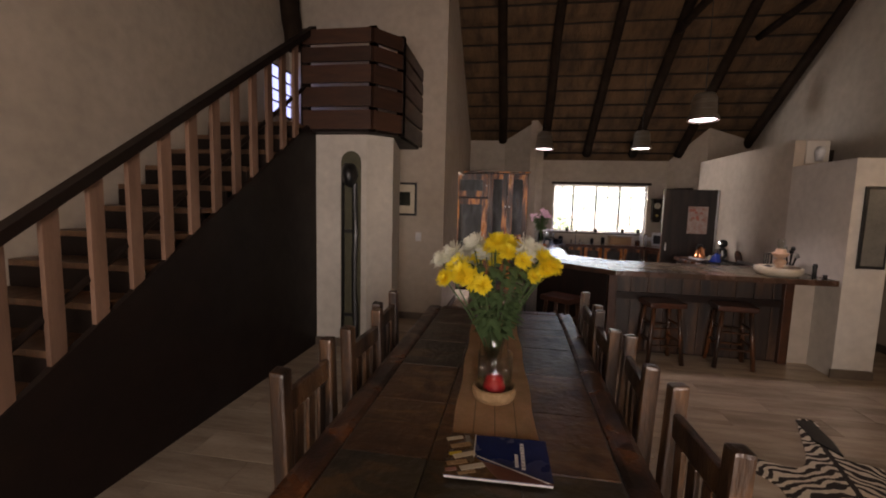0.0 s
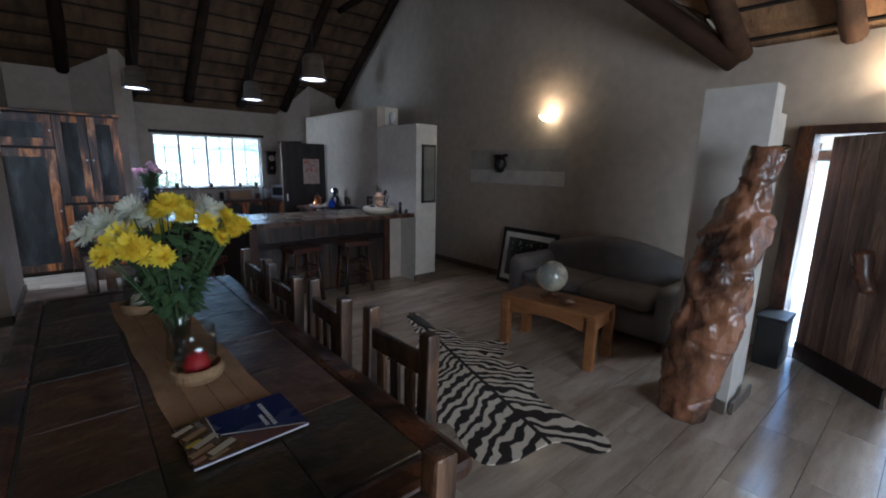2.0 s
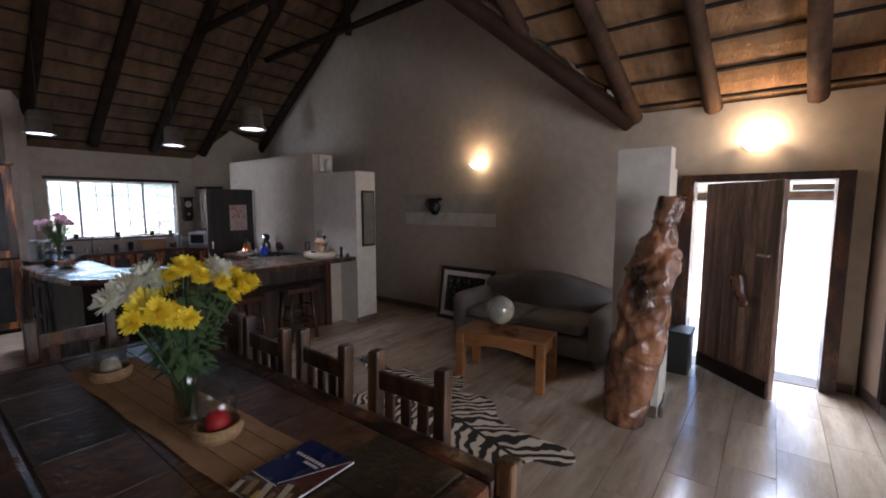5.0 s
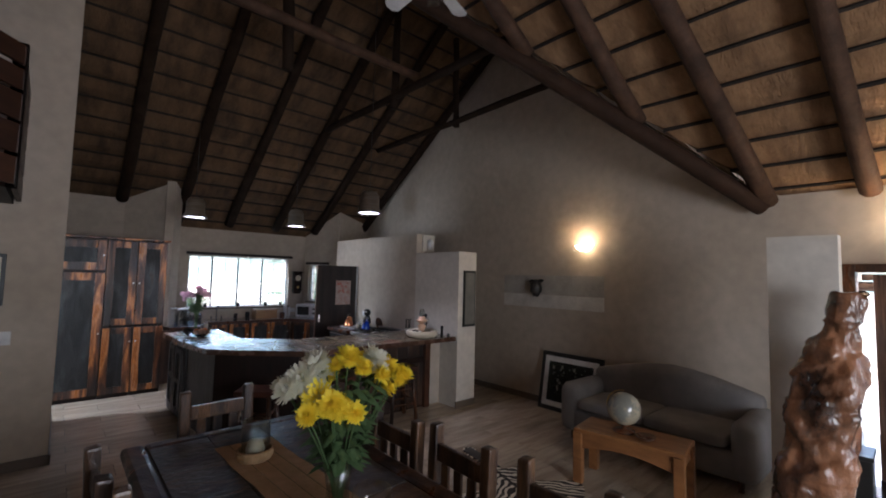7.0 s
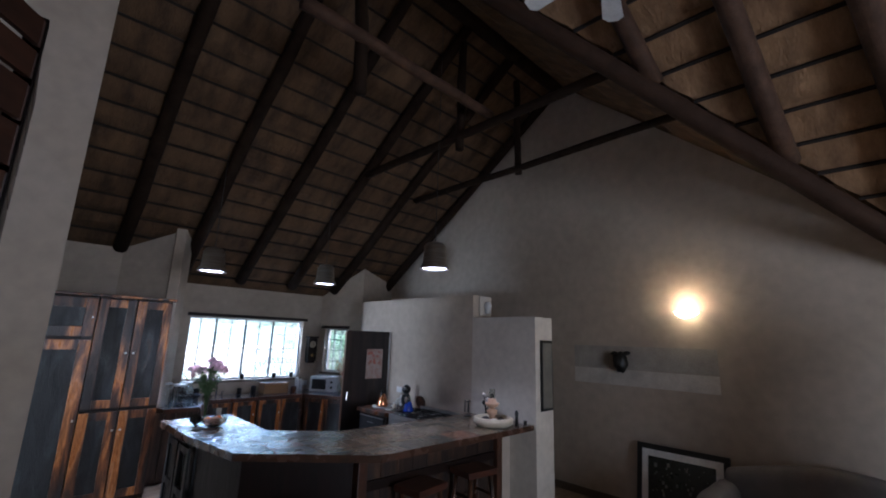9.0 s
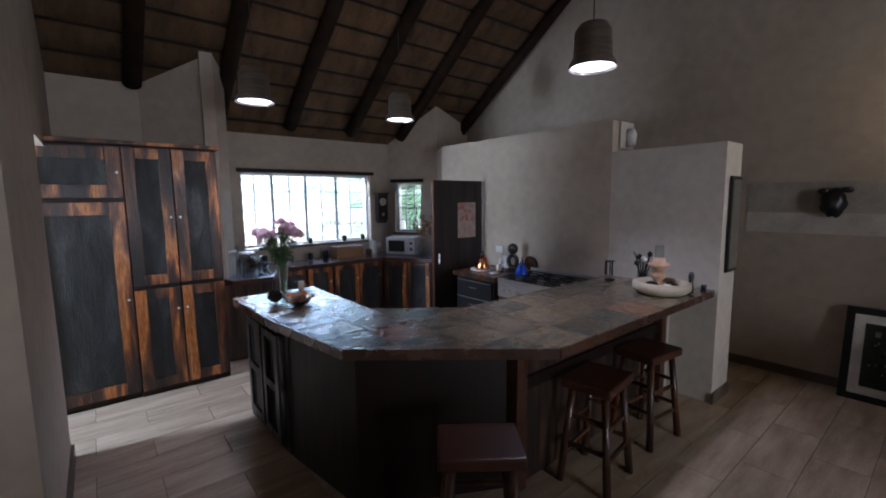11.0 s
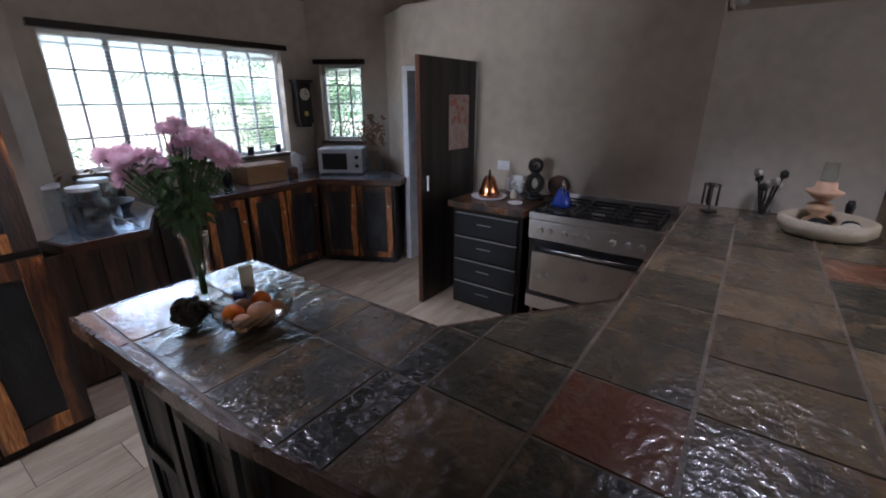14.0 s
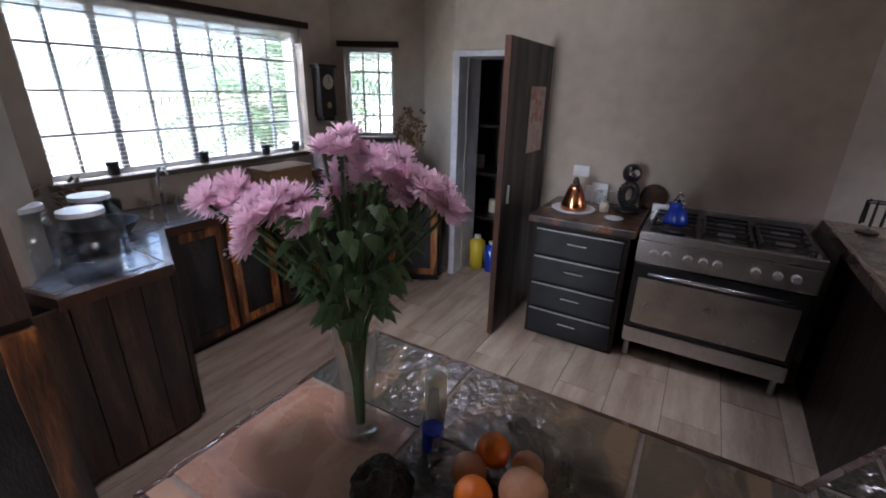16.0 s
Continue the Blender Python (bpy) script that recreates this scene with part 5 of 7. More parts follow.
def bouquet(x, y, z, blooms, stem_label, h0, rv, vase_prof, name="vase", spread_leaf=60, bot=0.02, pw=1.0, wide=0.16, ls=1.0):
    v = thing("vase", stem_label, "vase", x, y, z)
    part("glass", lathe(vase_prof, 24), "glass", v, smooth=True)
    f = thing("flower_bunch", "bunch of fresh chrysanthemums with green leaves in a glass vase", "flowers", x, y, z)
    for (bx, by, bz, r, c) in blooms:
        fl = new("flower")
        fl.parent = f
        d = Vector((bx, by, 0.12))
        part("bloom", bloom(bmesh.new(), (bx, by, bz), r, (bx * 2.2, by * 2.2, 0.35)), c, fl, "yellow bloom" if c == "yellow" else "")
        sb = bmesh.new()
        j1, j2 = 0.015 * (rnd.random() - 0.5), 0.015 * (rnd.random() - 0.5)
        sp = [Vector((j1 + bx * 0.96 * k ** pw, j2 + by * 0.96 * k ** pw, bot + (bz - 0.01 - bot) * k)) for k in (0, 0.25, 0.5, 0.75, 1)]
        for p, q in zip(sp, sp[1:]):
            rod(p, q, 0.0034, 0.0032, 5, bm=sb)
        part("stem", sb, "leaf", fl)
    bm = bmesh.new()
    for i in range(spread_leaf):
        an, hh = rnd.random() * 6.28, h0 + (max(b[2] for b in blooms) - h0 - 0.09) * rnd.random()
        k = (hh - h0 * 0.7) / (max(b[2] for b in blooms))
        rr = rv + wide * k * rnd.random() ** 0.6
        p = Vector((math.cos(an) * rr, math.sin(an) * rr, hh))
        d = Vector((math.cos(an + rnd.random() - 0.5), math.sin(an + rnd.random() - 0.5), 0.7 * rnd.random() - 0.2)).normalized()
        s = d.cross(Vector((0, 0, 1))).normalized()
        L, w = ls * (0.05 + 0.045 * rnd.random()), ls * 0.021
        dr = Vector((0, 0, -0.012))
        q0, q1, q2, q3, q4, q5 = [bm.verts.new(u) for u in (p, p + d * L * 0.4 + s * w, p + d * L * 0.75 + s * w * 0.6 + dr, p + d * L + dr * 2, p + d * L * 0.75 - s * w * 0.6 + dr, p + d * L * 0.4 - s * w)]
        qm = bm.verts.new(p + d * L * 0.5 - dr * 0.4)
        for a_, b_ in ((q0, q1), (q1, q2), (q2, q3), (q3, q4), (q4, q5), (q5, q0)):
            bm.faces.new((qm, a_, b_))
    part("leaves", bm, "leaf", f, "dark green lobed leaves")
    return f


BLO = []
for bx, by, bz, r, c in ((-0.20, -0.06, 0.60, 0.075, "cream"), (-0.11, 0.02, 0.64, 0.08, "cream"), (-0.16, -0.12, 0.545, 0.075, "yellow"), (-0.09, -0.15, 0.50, 0.065, "yellow"), (-0.22, -0.16, 0.50, 0.05, "yellow"),
                         (0.0, -0.05, 0.66, 0.065, "yellow"), (0.05, 0.05, 0.65, 0.065, "yellow"), (0.14, -0.02, 0.64, 0.075, "cream"), (0.21, -0.04, 0.60, 0.06, "yellow"), (0.23, 0.03, 0.55, 0.06, "yellow"),
                         (0.12, -0.12, 0.59, 0.05, "yellow"), (0.17, -0.10, 0.52, 0.045, "yellow"), (0.17, 0.12, 0.60, 0.06, "cream"), (-0.05, 0.14, 0.60, 0.065, "yellow"), (-0.16, 0.12, 0.57, 0.06, "cream"), (0.26, -0.09, 0.57, 0.05, "yellow")):
    BLO.append((bx, by, bz, r * 0.86, c))
    if r > 0.055:
        for k in range(2):
            an = 6.28 * rnd.random()
            BLO.append((bx + 0.06 * math.cos(an), by + 0.06 * math.sin(an), bz - 0.01 - 0.04 * rnd.random(), r * 0.68, c))
TT = 0.80
bouquet(0.72, 2.63, TT + 0.009, BLO, "clear tapered glass vase on the dining table", 0.22, 0.03, [(0, 0), (0.05, 0), (0.055, 0.01), (0.045, 0.12), (0.07, 0.27), (0.067, 0.27), (0.041, 0.12), (0.03, 0.02), (0, 0.02)], spread_leaf=220, pw=1.5, wide=0.22)
PNK = []
SPRAYS = ((-0.20, 0.02, 0.515, 0.080, 10), (-0.11, -0.03, 0.510, 0.070, 9), (-0.02, 0.05, 0.53, 0.04, 3), (0.0, 0.02, 0.61, 0.045, 5), (0.07, 0.0, 0.575, 0.055, 7), (0.14, -0.02, 0.54, 0.055, 7), (-0.15, -0.07, 0.45, 0.03, 2), (0.17, 0.03, 0.49, 0.02, 1))
for side0, dep0, up0, rad, cnt in SPRAYS:
    for i in range(cnt):
        an, q = 2.4 * i, (i / cnt) ** 0.5
        side, dep = side0 + rad * q * math.cos(an), dep0 + rad * q * math.sin(an)
        up = up0 + 0.035 * (rnd.random() - 0.5) - 0.25 * rad * q
        PNK.append((0.49 * side + 0.87 * dep, -0.87 * side + 0.49 * dep, up, 0.028 + 0.009 * rnd.random(), "pink"))
bouquet(1.23, 7.555, BT + 0.006, PNK, "slim clear glass vase on the end of the bar", 0.29, 0.025, [(0, 0), (0.036, 0), (0.038, 0.01), (0.030, 0.09), (0.048, 0.25), (0.045, 0.25), (0.027, 0.09), (0.028, 0.015), (0, 0.015)], spread_leaf=190, pw=3.2, wide=0.20, ls=0.62)


# glass jars on the left leg
def big_jar(x, y, r=0.108, h=0.27):
    j = thing("glass_jar", "large empty glass jar with a screw lid on the worktop", "jar", x, y, WT + 0.005, 0, "large jars")
    part("body", lathe([(0, 0), (r, 0), (r, h * 0.72), (r * 0.7, h * 0.88), (r * 0.7, h), (r * 0.66, h), (r * 0.66, h * 0.87), (r * 0.95, h * 0.7), (r * 0.95, 0.008), (0, 0.008)], 28), "blueglass", j, smooth=True)
    part("lid", lathe([(0, h), (r * 0.74, h), (r * 0.74, h + 0.02), (0, h + 0.022)], 24), "white_plastic", j)
    return j


jr = big_jar(1.37, 9.16)
copy_thing(jr, pose(1.50, 9.42, WT + 0.005))
copy_thing(jr, pose(1.25, 9.41, WT + 0.005))
t = thing("basin", "dark enamel basin behind the glass jars", "basin", 1.62, 9.72, WT + 0.005)
part("basin", lathe([(0, 0), (0.12, 0), (0.17, 0.07), (0.175, 0.075), (0.16, 0.07), (0.11, 0.01), (0, 0.01)], 28), "slate_front", t, smooth=True)
# sink and tap
tp = thing("tap", "curved chrome kitchen tap under the window", "tap", 2.12, 10.08, WT + 0.004)
bm = bmesh.new()
pts = [Vector((0, 0, 0)), Vector((0, 0, 0.2))] + [Vector((0, -0.07 + 0.07 * math.cos(a), 0.2 + 0.07 * math.sin(a))) for a in [0.5, 1.0, 1.57, 2.2, 2.8]]
for p, q in zip(pts, pts[1:]):
    rod(p, q, 0.011, seg=8, bm=bm)
part("spout", bm, "chrome", tp, smooth=True)
for a in (-0.09, 0.09):
    part("handle", rod((a, 0, 0), (a, 0, 0.06), 0.014, 0.018, 8), "chrome", tp)
for i, x in enumerate((1.95, 2.55, 3.1, 3.42)):
    t = thing("mug", "small dark mug standing on the window sill", "mug", x, 10.25, 1.124, 0, "mugs on the sill")
    part("cup", lathe([(0, 0), (0.03, 0), (0.036, 0.085), (0.033, 0.085), (0.028, 0.006), (0, 0.006)], 16), "slate_front", t, smooth=True)
bn = thing("bread_bin", "wooden bread bin on the worktop under the window", "bread bin", 2.98, 9.93, WT + 0.005)
part("box", box(-0.21, 0.21, -0.12, 0.12, 0, 0.15, 0.012), "pine_dull", bn)
part("lid", box(-0.22, 0.22, -0.13, 0.13, 0.152, 0.175, 0.008), "pine_dull", bn)
for i, (x, y, c, h, r) in enumerate(((3.42, 9.98, "white_plastic", 0.24, 0.035), (3.33, 9.9, "brown", 0.10, 0.05), (2.66, 9.98, "slate_front", 0.13, 0.04), (3.53, 10.05, "white_plastic", 0.2, 0.025), (2.45, 10.02, "slate_front", 0.1, 0.035), (1.8, 10.0, "slate_front", 0.13, 0.045))):
    t = thing("kitchen_canister", "small container on the worktop under the window", "canister", x, y, WT + 0.005, 0, "containers by the window")
    part("body", lathe([(0, 0), (r, 0), (r, h * 0.9), (r * 0.6, h), (0, h)], 18), c, t, smooth=True)
mw = thing("microwave", "white microwave oven on the corner worktop", "microwave", 3.56, 9.77, WT + 0.006, dgn + 8)
part("body", box(0, 0.47, 0, 0.34, 0.01, 0.27, 0.012), "white_plastic", mw)
dd = part("door", box(0.01, 0.35, -0.016, -0.001, 0.02, 0.26, 0.008), "white_plastic", mw)
bm = box(0.05, 0.31, -0.0195, -0.0165, 0.055, 0.225, 0)
part("door_glass", bm, "black", dd)
for z in (0.09, 0.18):
    part("dial", rod((0.41, -0.001, z), (0.41, -0.02, z), 0.022, 0.018, 14), "black", mw)
gv = thing("vase", "round clear glass vase with dried brown flowers", "vase", 3.98, 9.36, WT + 0.005)
part("glass", lathe([(0, 0), (0.06, 0), (0.10, 0.08), (0.08, 0.17), (0.05, 0.2), (0.055, 0.24), (0.05, 0.24), (0.045, 0.2), (0.075, 0.16), (0.095, 0.08), (0, 0.01)], 24), "glass", gv, smooth=True)
df = thing("dried_flowers", "bunch of dry brown flowers on thin stems", "flowers", 3.98, 9.36, WT + 0.005)
bm, bs = bmesh.new(), bmesh.new()
for i in range(42):
    an = i * 2.4
    k = rnd.random()
    tip = Vector((math.cos(an) * 0.16 * k, math.sin(an) * 0.16 * k, 0.30 + 0.32 * rnd.random()))
    rod((0, 0, 0.02), tip, 0.002, 0.0015, 4, bm=bs)
    for j in range(5):
        ball(0.012, tip + Vector((rnd.random() - 0.5, rnd.random() - 0.5, rnd.random() - 0.5)) * 0.05, 1, bm=bm)
part("stems", bs, "straw", df)
tagged(part("dried_foliage", bm, "dry", df), kind="stuff")

nk = thing("narrow_window", "narrow dark framed window beside the tall cupboard", "", 1.235, 9.42, 1.15)
tagged(nk, kind="structure")
part("window_frame", box(-0.01, 0.02, 0, 0.6, 0, 0.92, 0.004), "dark", nk)
part("pane", box(0.021, 0.024, 0.06, 0.54, 0.06, 0.86), "oven_glass", nk)
for x, y, h in ((1.36, 9.78, 0.30), (1.62, 9.98, 0.26)):
    t = thing("dry_plant", "small dry plant in a dark pot behind the glass jars", "plant", x, y, WT + 0.005, 0, "plants by the window")
    part("pot", lathe([(0, 0), (0.05, 0), (0.065, 0.1), (0.06, 0.1), (0.045, 0.01), (0, 0.01)], 18), "brown", t, smooth=True)
    bm = bmesh.new()
    for i in range(60):
        an, k = i * 2.4, rnd.random()
        p = Vector((math.cos(an) * 0.09 * k, math.sin(an) * 0.09 * k, 0.1 + (h - 0.1) * rnd.random()))
        d = Vector((math.cos(an), math.sin(an), 0.6)).normalized() * 0.05
        w_ = d.cross(Vector((0, 0, 1))).normalized() * 0.014
        bm.faces.new([bm.verts.new(u) for u in (p, p + d * 0.5 + w_, p + d, p + d * 0.5 - w_)])
    part("leaves", bm, "dry", t)
for x, y, z, rz in ((3.66, 10.19, 1.02, 0), (4.02, 7.80, 1.12, -90)):
    t = thing("wall_socket", "white double wall socket above the worktop", "socket", x, y, z, rz)
    part("plate", box(-0.06, 0.06, -0.009, 0, -0.04, 0.04, 0.003), "white_plastic", t)
    for k in (-0.03, 0.03):
        part("switch", box(k - 0.008, k + 0.008, -0.013, -0.0095, 0.005, 0.025), "white_plastic", t)

# wall clock
ck = thing("wall_clock", "old dark pendulum clock on the kitchen wall", "clock", 3.72, 10.19, 1.38, 0)
part("case", box(-0.09, 0.09, -0.10, 0, 0.04, 0.46, 0.006), "dark", ck)
part("crown", prism([(-0.11, -0.11), (0.11, -0.11), (0.11, 0), (-0.11, 0)], 0.46, 0.48, top=lambda x, y: 0.53 - abs(x) * 0.4), "dark", ck)
part("foot", prism([(-0.07, -0.09), (0.07, -0.09), (0.07, 0), (-0.07, 0)], 0.0, 0.04), "dark", ck)
part("dial", lathe([(0, 0), (0.062, 0), (0.062, 0.006), (0, 0.006)], 28), "ceramic", ck, m=pose(0, -0.101, 0.34, 90, 0, 0))
bm = box(-0.003, 0.003, -0.110, -0.108, 0.34, 0.39)
box(-0.001, 0.032, -0.110, -0.108, 0.338, 0.344, 0, bm)
part("clock_hands", bm, "black", ck)
part("pendulum", lathe([(0, 0), (0.026, 0), (0.026, 0.005), (0, 0.005)], 18), "brass", ck, m=pose(0, -0.101, 0.14, 90, 0, 0))

# pendants over the bar
def pendant(x, y, zb, group="pendants over the bar"):
    p = thing("pendant_lamp", "brushed metal bell-shaped pendant lamp, lit", "lamp", x, y, zb, 0, group)
    part("shade", lathe([(0.16, 0), (0.152, 0.035), (0.128, 0.07), (0.12, 0.24), (0.09, 0.285), (0.02, 0.30), (0, 0.30), (0, 0.296), (0.086, 0.278), (0.116, 0.24), (0.123, 0.07), (0.147, 0.035), (0.155, 0)], 36), "bronze", p, smooth=True)
    part("bulb", lathe([(0, 0.012), (0.13, 0.012), (0.14, 0.03), (0.0, 0.05)], 24), "pendglow", p, smooth=True)
    top = roof_z(x, y) - zb + 0.05
    part("cord", rod((0, 0, 0.30), (0, 0, top), 0.004, seg=6), "black", p)
    return p


pendant(1.24, 8.06, 2.60)
pendant(2.81, 8.18, 2.63)
pendant(2.80, 5.80, 2.63)
for x, y, z in ((1.24, 8.06, 2.58), (2.81, 8.18, 2.61), (2.80, 5.80, 2.61)):
    lamp("pendant_bulb", "SPOT", pose(x, y, z), 9.0, (0.94, 0.90, 1.0), shadow_soft_size=0.07, spot_size=radians(100), spot_blend=0.6)

# small box in the high end of the partition
bx = thing("wall_light_box", "small cream box light on the end of the partition", "light", 4.40, 6.32, 2.21)
part("case", box(-0.26, -0.02, -0.02, 0.0, 0.02, 0.28, 0.004), "white", bx)
part("bulb", lathe([(0, 0), (0.04, 0.01), (0.05, 0.12), (0.03, 0.17), (0, 0.17)], 16), "white_plastic", bx, smooth=True, m=pose(-0.14, -0.06, 0.04))
fp = thing("tall_picture", "narrow dark framed picture on the partition end", "picture", 4.12, 5.345, 1.12)
part("frame", box(0, 0.24, -0.02, 0, 0, 0.80, 0.004), "black", fp)
part("print", box(0.025, 0.215, -0.024, -0.021, 0.03, 0.77), "tallprint", fp)

# ---- dining table ----
tb = thing("dining_table", "long dark wooden dining table with slate inlays", "table", 0.70, 2.72, 0)
hx, hy = 0.575, 1.34
part("top", box(-hx + 0.1, hx - 0.1, -hy + 0.1, hy - 0.1, TT - 0.06, TT - 0.012), "grout", tb)
for a in ((-hx, -hx + 0.11, -hy, hy), (hx - 0.11, hx, -hy, hy), (-hx + 0.11, hx - 0.11, -hy, -hy + 0.11), (-hx + 0.11, hx - 0.11, hy - 0.11, hy)):
    part("border", box(a[0], a[1], a[2], a[3], TT - 0.07, TT, 0.026), "brown", tb)
ys = [-hy + 0.115 + i * (2 * hy - 0.23) / 6 for i in range(7)]
xs = [-hx + 0.115 + i * (2 * hx - 0.23) / 3 for i in range(4)]
for i in range(3):
    for j in range(6):
        part("slate_tile", box(xs[i] + 0.002, xs[i + 1] - 0.002, ys[j] + 0.002, ys[j + 1] - 0.002, TT - 0.02, TT - 0.002 + 0.002 * rnd.random(), 0.003), ("table_slate", "table_rust", "table_slate", "table_rust", "table_slate")[(i * 5 + j * 3) % 5], tb)
for sx in (-1, 1):
    for sy in (-1, 1):
        part("leg", box(sx * 0.42 - 0.05, sx * 0.42 + 0.05, sy * 1.1 - 0.05, sy * 1.1 + 0.05, 0, TT - 0.07, 0.01), "brown", tb)
part("apron", box(-0.37, -0.33, -1.05, 1.05, TT - 0.18, TT - 0.07), "brown", tb)
part("apron", box(0.33, 0.37, -1.05, 1.05, TT - 0.18, TT - 0.07), "brown", tb)
rn = thing("table_runner", "tan woven runner along the dining table", "runner", 0.72, 2.80, TT + 0.001)
bm = bmesh.new()
n = 40
rows = []
for i in range(n + 1):
    v = i / n
    y = -0.95 + 1.86 * v
    cx = 0.05 - 0.09 * v
    row = []
    for j in range(9):
        u = j / 8 - 0.5
        row.append(bm.verts.new((cx + u * 0.315 + 0.004 * math.sin(v * 21), y, 0.004 + 0.0018 * math.sin(v * 60 + u * 4) + 0.001 * math.sin(u * 30))))
    rows.append(row)
for r, s in zip(rows, rows[1:]):
    for j in range(8):
        bm.faces.new((r[j], r[j + 1], s[j + 1], s[j]))
bmesh.ops.solidify(bm, geom=bm.faces[:], thickness=0.003)
part("cloth", bm, "cloth", rn)
for e in (-0.08, 0.0, 0.08):
    part("woven_band", rod((0.05 + e, -0.94, 0.0085), (-0.04 + e, 0.90, 0.0085), 0.0022, seg=5), "straw", rn)
bk = thing("magazine", "glossy magazine with a navy cover on the runner", "magazine", 0.775, 1.93, TT + 0.010, 2)
part("pages", box(-0.165, 0.165, -0.12, 0.12, 0, 0.008), "paper", bk)
part("cover", box(-0.167, 0.167, -0.122, 0.122, 0.0085, 0.0105), "navy", bk)
bm = prism([(-0.167, -0.122), (0.0, -0.122), (-0.08, 0.0), (-0.08, 0.122), (-0.167, 0.122)], 0.0108, 0.0114)
part("photograph", bm, "photo", bk)
part("brown_corner", prism([(-0.06, -0.03), (0.0, -0.122), (0.167, -0.122), (0.167, -0.115)], 0.0108, 0.0116), "redprint2", bk)
bm = bmesh.new()
for i in range(9):
    box(0.075, 0.088, -0.06 + i * 0.017, -0.06 + i * 0.017 + 0.012, 0.0108, 0.0116, 0, bm)
box(0.055, 0.066, -0.05, 0.02, 0.0108, 0.0116, 0, bm)
tagged(part("title_bars", bm, "paper", bk), kind="stuff")
SHAPES = ((-0.150, 0.085, 24, 0.030, 0.010, "ceramic"), (-0.125, 0.045, 24, 0.036, 0.012, "straw"), (-0.140, -0.005, 22, 0.022, 0.008, "yellowcan"), (-0.105, 0.090, 100, 0.020, 0.008, "tallprint"), (-0.110, -0.010, 28, 0.038, 0.012, "ceramic"), (-0.130, -0.055, 20, 0.034, 0.011, "straw"), (-0.080, -0.070, 24, 0.040, 0.012, "ceramic"), (-0.145, -0.095, 18, 0.018, 0.008, "redprint"), (-0.095, -0.102, 22, 0.028, 0.007, "straw"))
for i, (a, b, an, l, w, c) in enumerate(SHAPES):
    bm = box(-l, l, -w, w, 0.0, 0.0006 + 0.00005 * i)
    part("printed_shape", bm, c, bk, m=pose(a, b, 0.0114, 0, 0, an))
part("white_stripe", prism([(-0.07, -0.012), (-0.066, -0.010), (0.158, -0.116), (0.150, -0.118)], 0.0116, 0.0122), "paper", bk)
part("spine_edge", box(-0.080, -0.076, -0.02, 0.122, 0.0114, 0.0120), "paper", bk)


def candle(x, y, label, c):
    k = thing("candle_holder", label, "candle", x, y, TT + 0.007, 0, "candle holders")
    part("basket", lathe([(0, 0), (0.085, 0), (0.095, 0.02), (0.095, 0.05), (0.085, 0.055), (0.08, 0.02), (0, 0.018)], 28), "straw", k, smooth=False)
    part("glass", lathe([(0, 0.02), (0.07, 0.02), (0.075, 0.10), (0.075, 0.20), (0.072, 0.20), (0.072, 0.10), (0.066, 0.026), (0, 0.026)], 28), "glass", k, smooth=True)
    part("candle", lathe([(0, 0.028), (0.045, 0.028), (0.05, 0.05), (0.035, 0.095), (0.0, 0.105)], 16), c, k, smooth=True)
    return k


candle(0.74, 2.40, "glass candle holder with red petals in a woven base", "red")
candle(0.66, 3.44, "empty glass candle holder in a woven base", "ceramic")


def dining_chair(x, y, rz):
    """A rustic chair; its back stands at local +y."""
    c = thing("dining_chair", "rustic dark-stained wooden dining chair with a slatted back", "chair", x, y, 0, rz, "chairs round the table")
    part("seat", box(-0.22, 0.22, -0.22, 0.18, 0.43, 0.465, 0.012), "chair", c)
    for sx in (-1, 1):
        bm = box(sx * 0.20 - 0.032, sx * 0.20 + 0.032, 0.165, 0.225, 0, 1.02, 0.012)
        for v in bm.verts:
            v.co.y += 0.06 * max(0, v.co.z - 0.45)
            v.co.z += 0.012 * noise.noise(v.co * 9) if v.co.z > 0.9 else 0
        part("leg", bm, "chair", c)
        part("leg", box(sx * 0.19 - 0.025, sx * 0.19 + 0.025, -0.21, -0.16, 0, 0.43, 0.008), "chair", c)
        part("stretcher", box(sx * 0.19 - 0.012, sx * 0.19 + 0.012, -0.16, 0.165, 0.2, 0.235), "chair", c)
    part("top_rail", box(-0.168, 0.168, 0.205, 0.235, 0.84, 0.93, 0.008), "chair", c)
    part("lower_rail", box(-0.168, 0.168, 0.19, 0.22, 0.55, 0.60, 0.006), "chair", c)
    for k in (-0.1, 0, 0.1):
        part("slat", box(k - 0.028, k + 0.028, 0.203, 0.221, 0.60, 0.84, 0.005), "chair", c)
    part("seat_rail", box(-0.165, 0.165, -0.21, -0.18, 0.36, 0.425), "chair", c)
    return c


dc = dining_chair(1.18, 1.97, -88)
for x, y, rz in ((1.15, 2.58, -93), (1.11, 3.07, -90), (1.12, 3.62, -88), (0.20, 2.18, 90), (0.24, 2.74, 87), (0.20, 3.30, 92), (0.68, 4.00, 3), (0.80, 1.455, 181)):
    copy_thing(dc, pose(x, y, 0, 0, 0, rz))

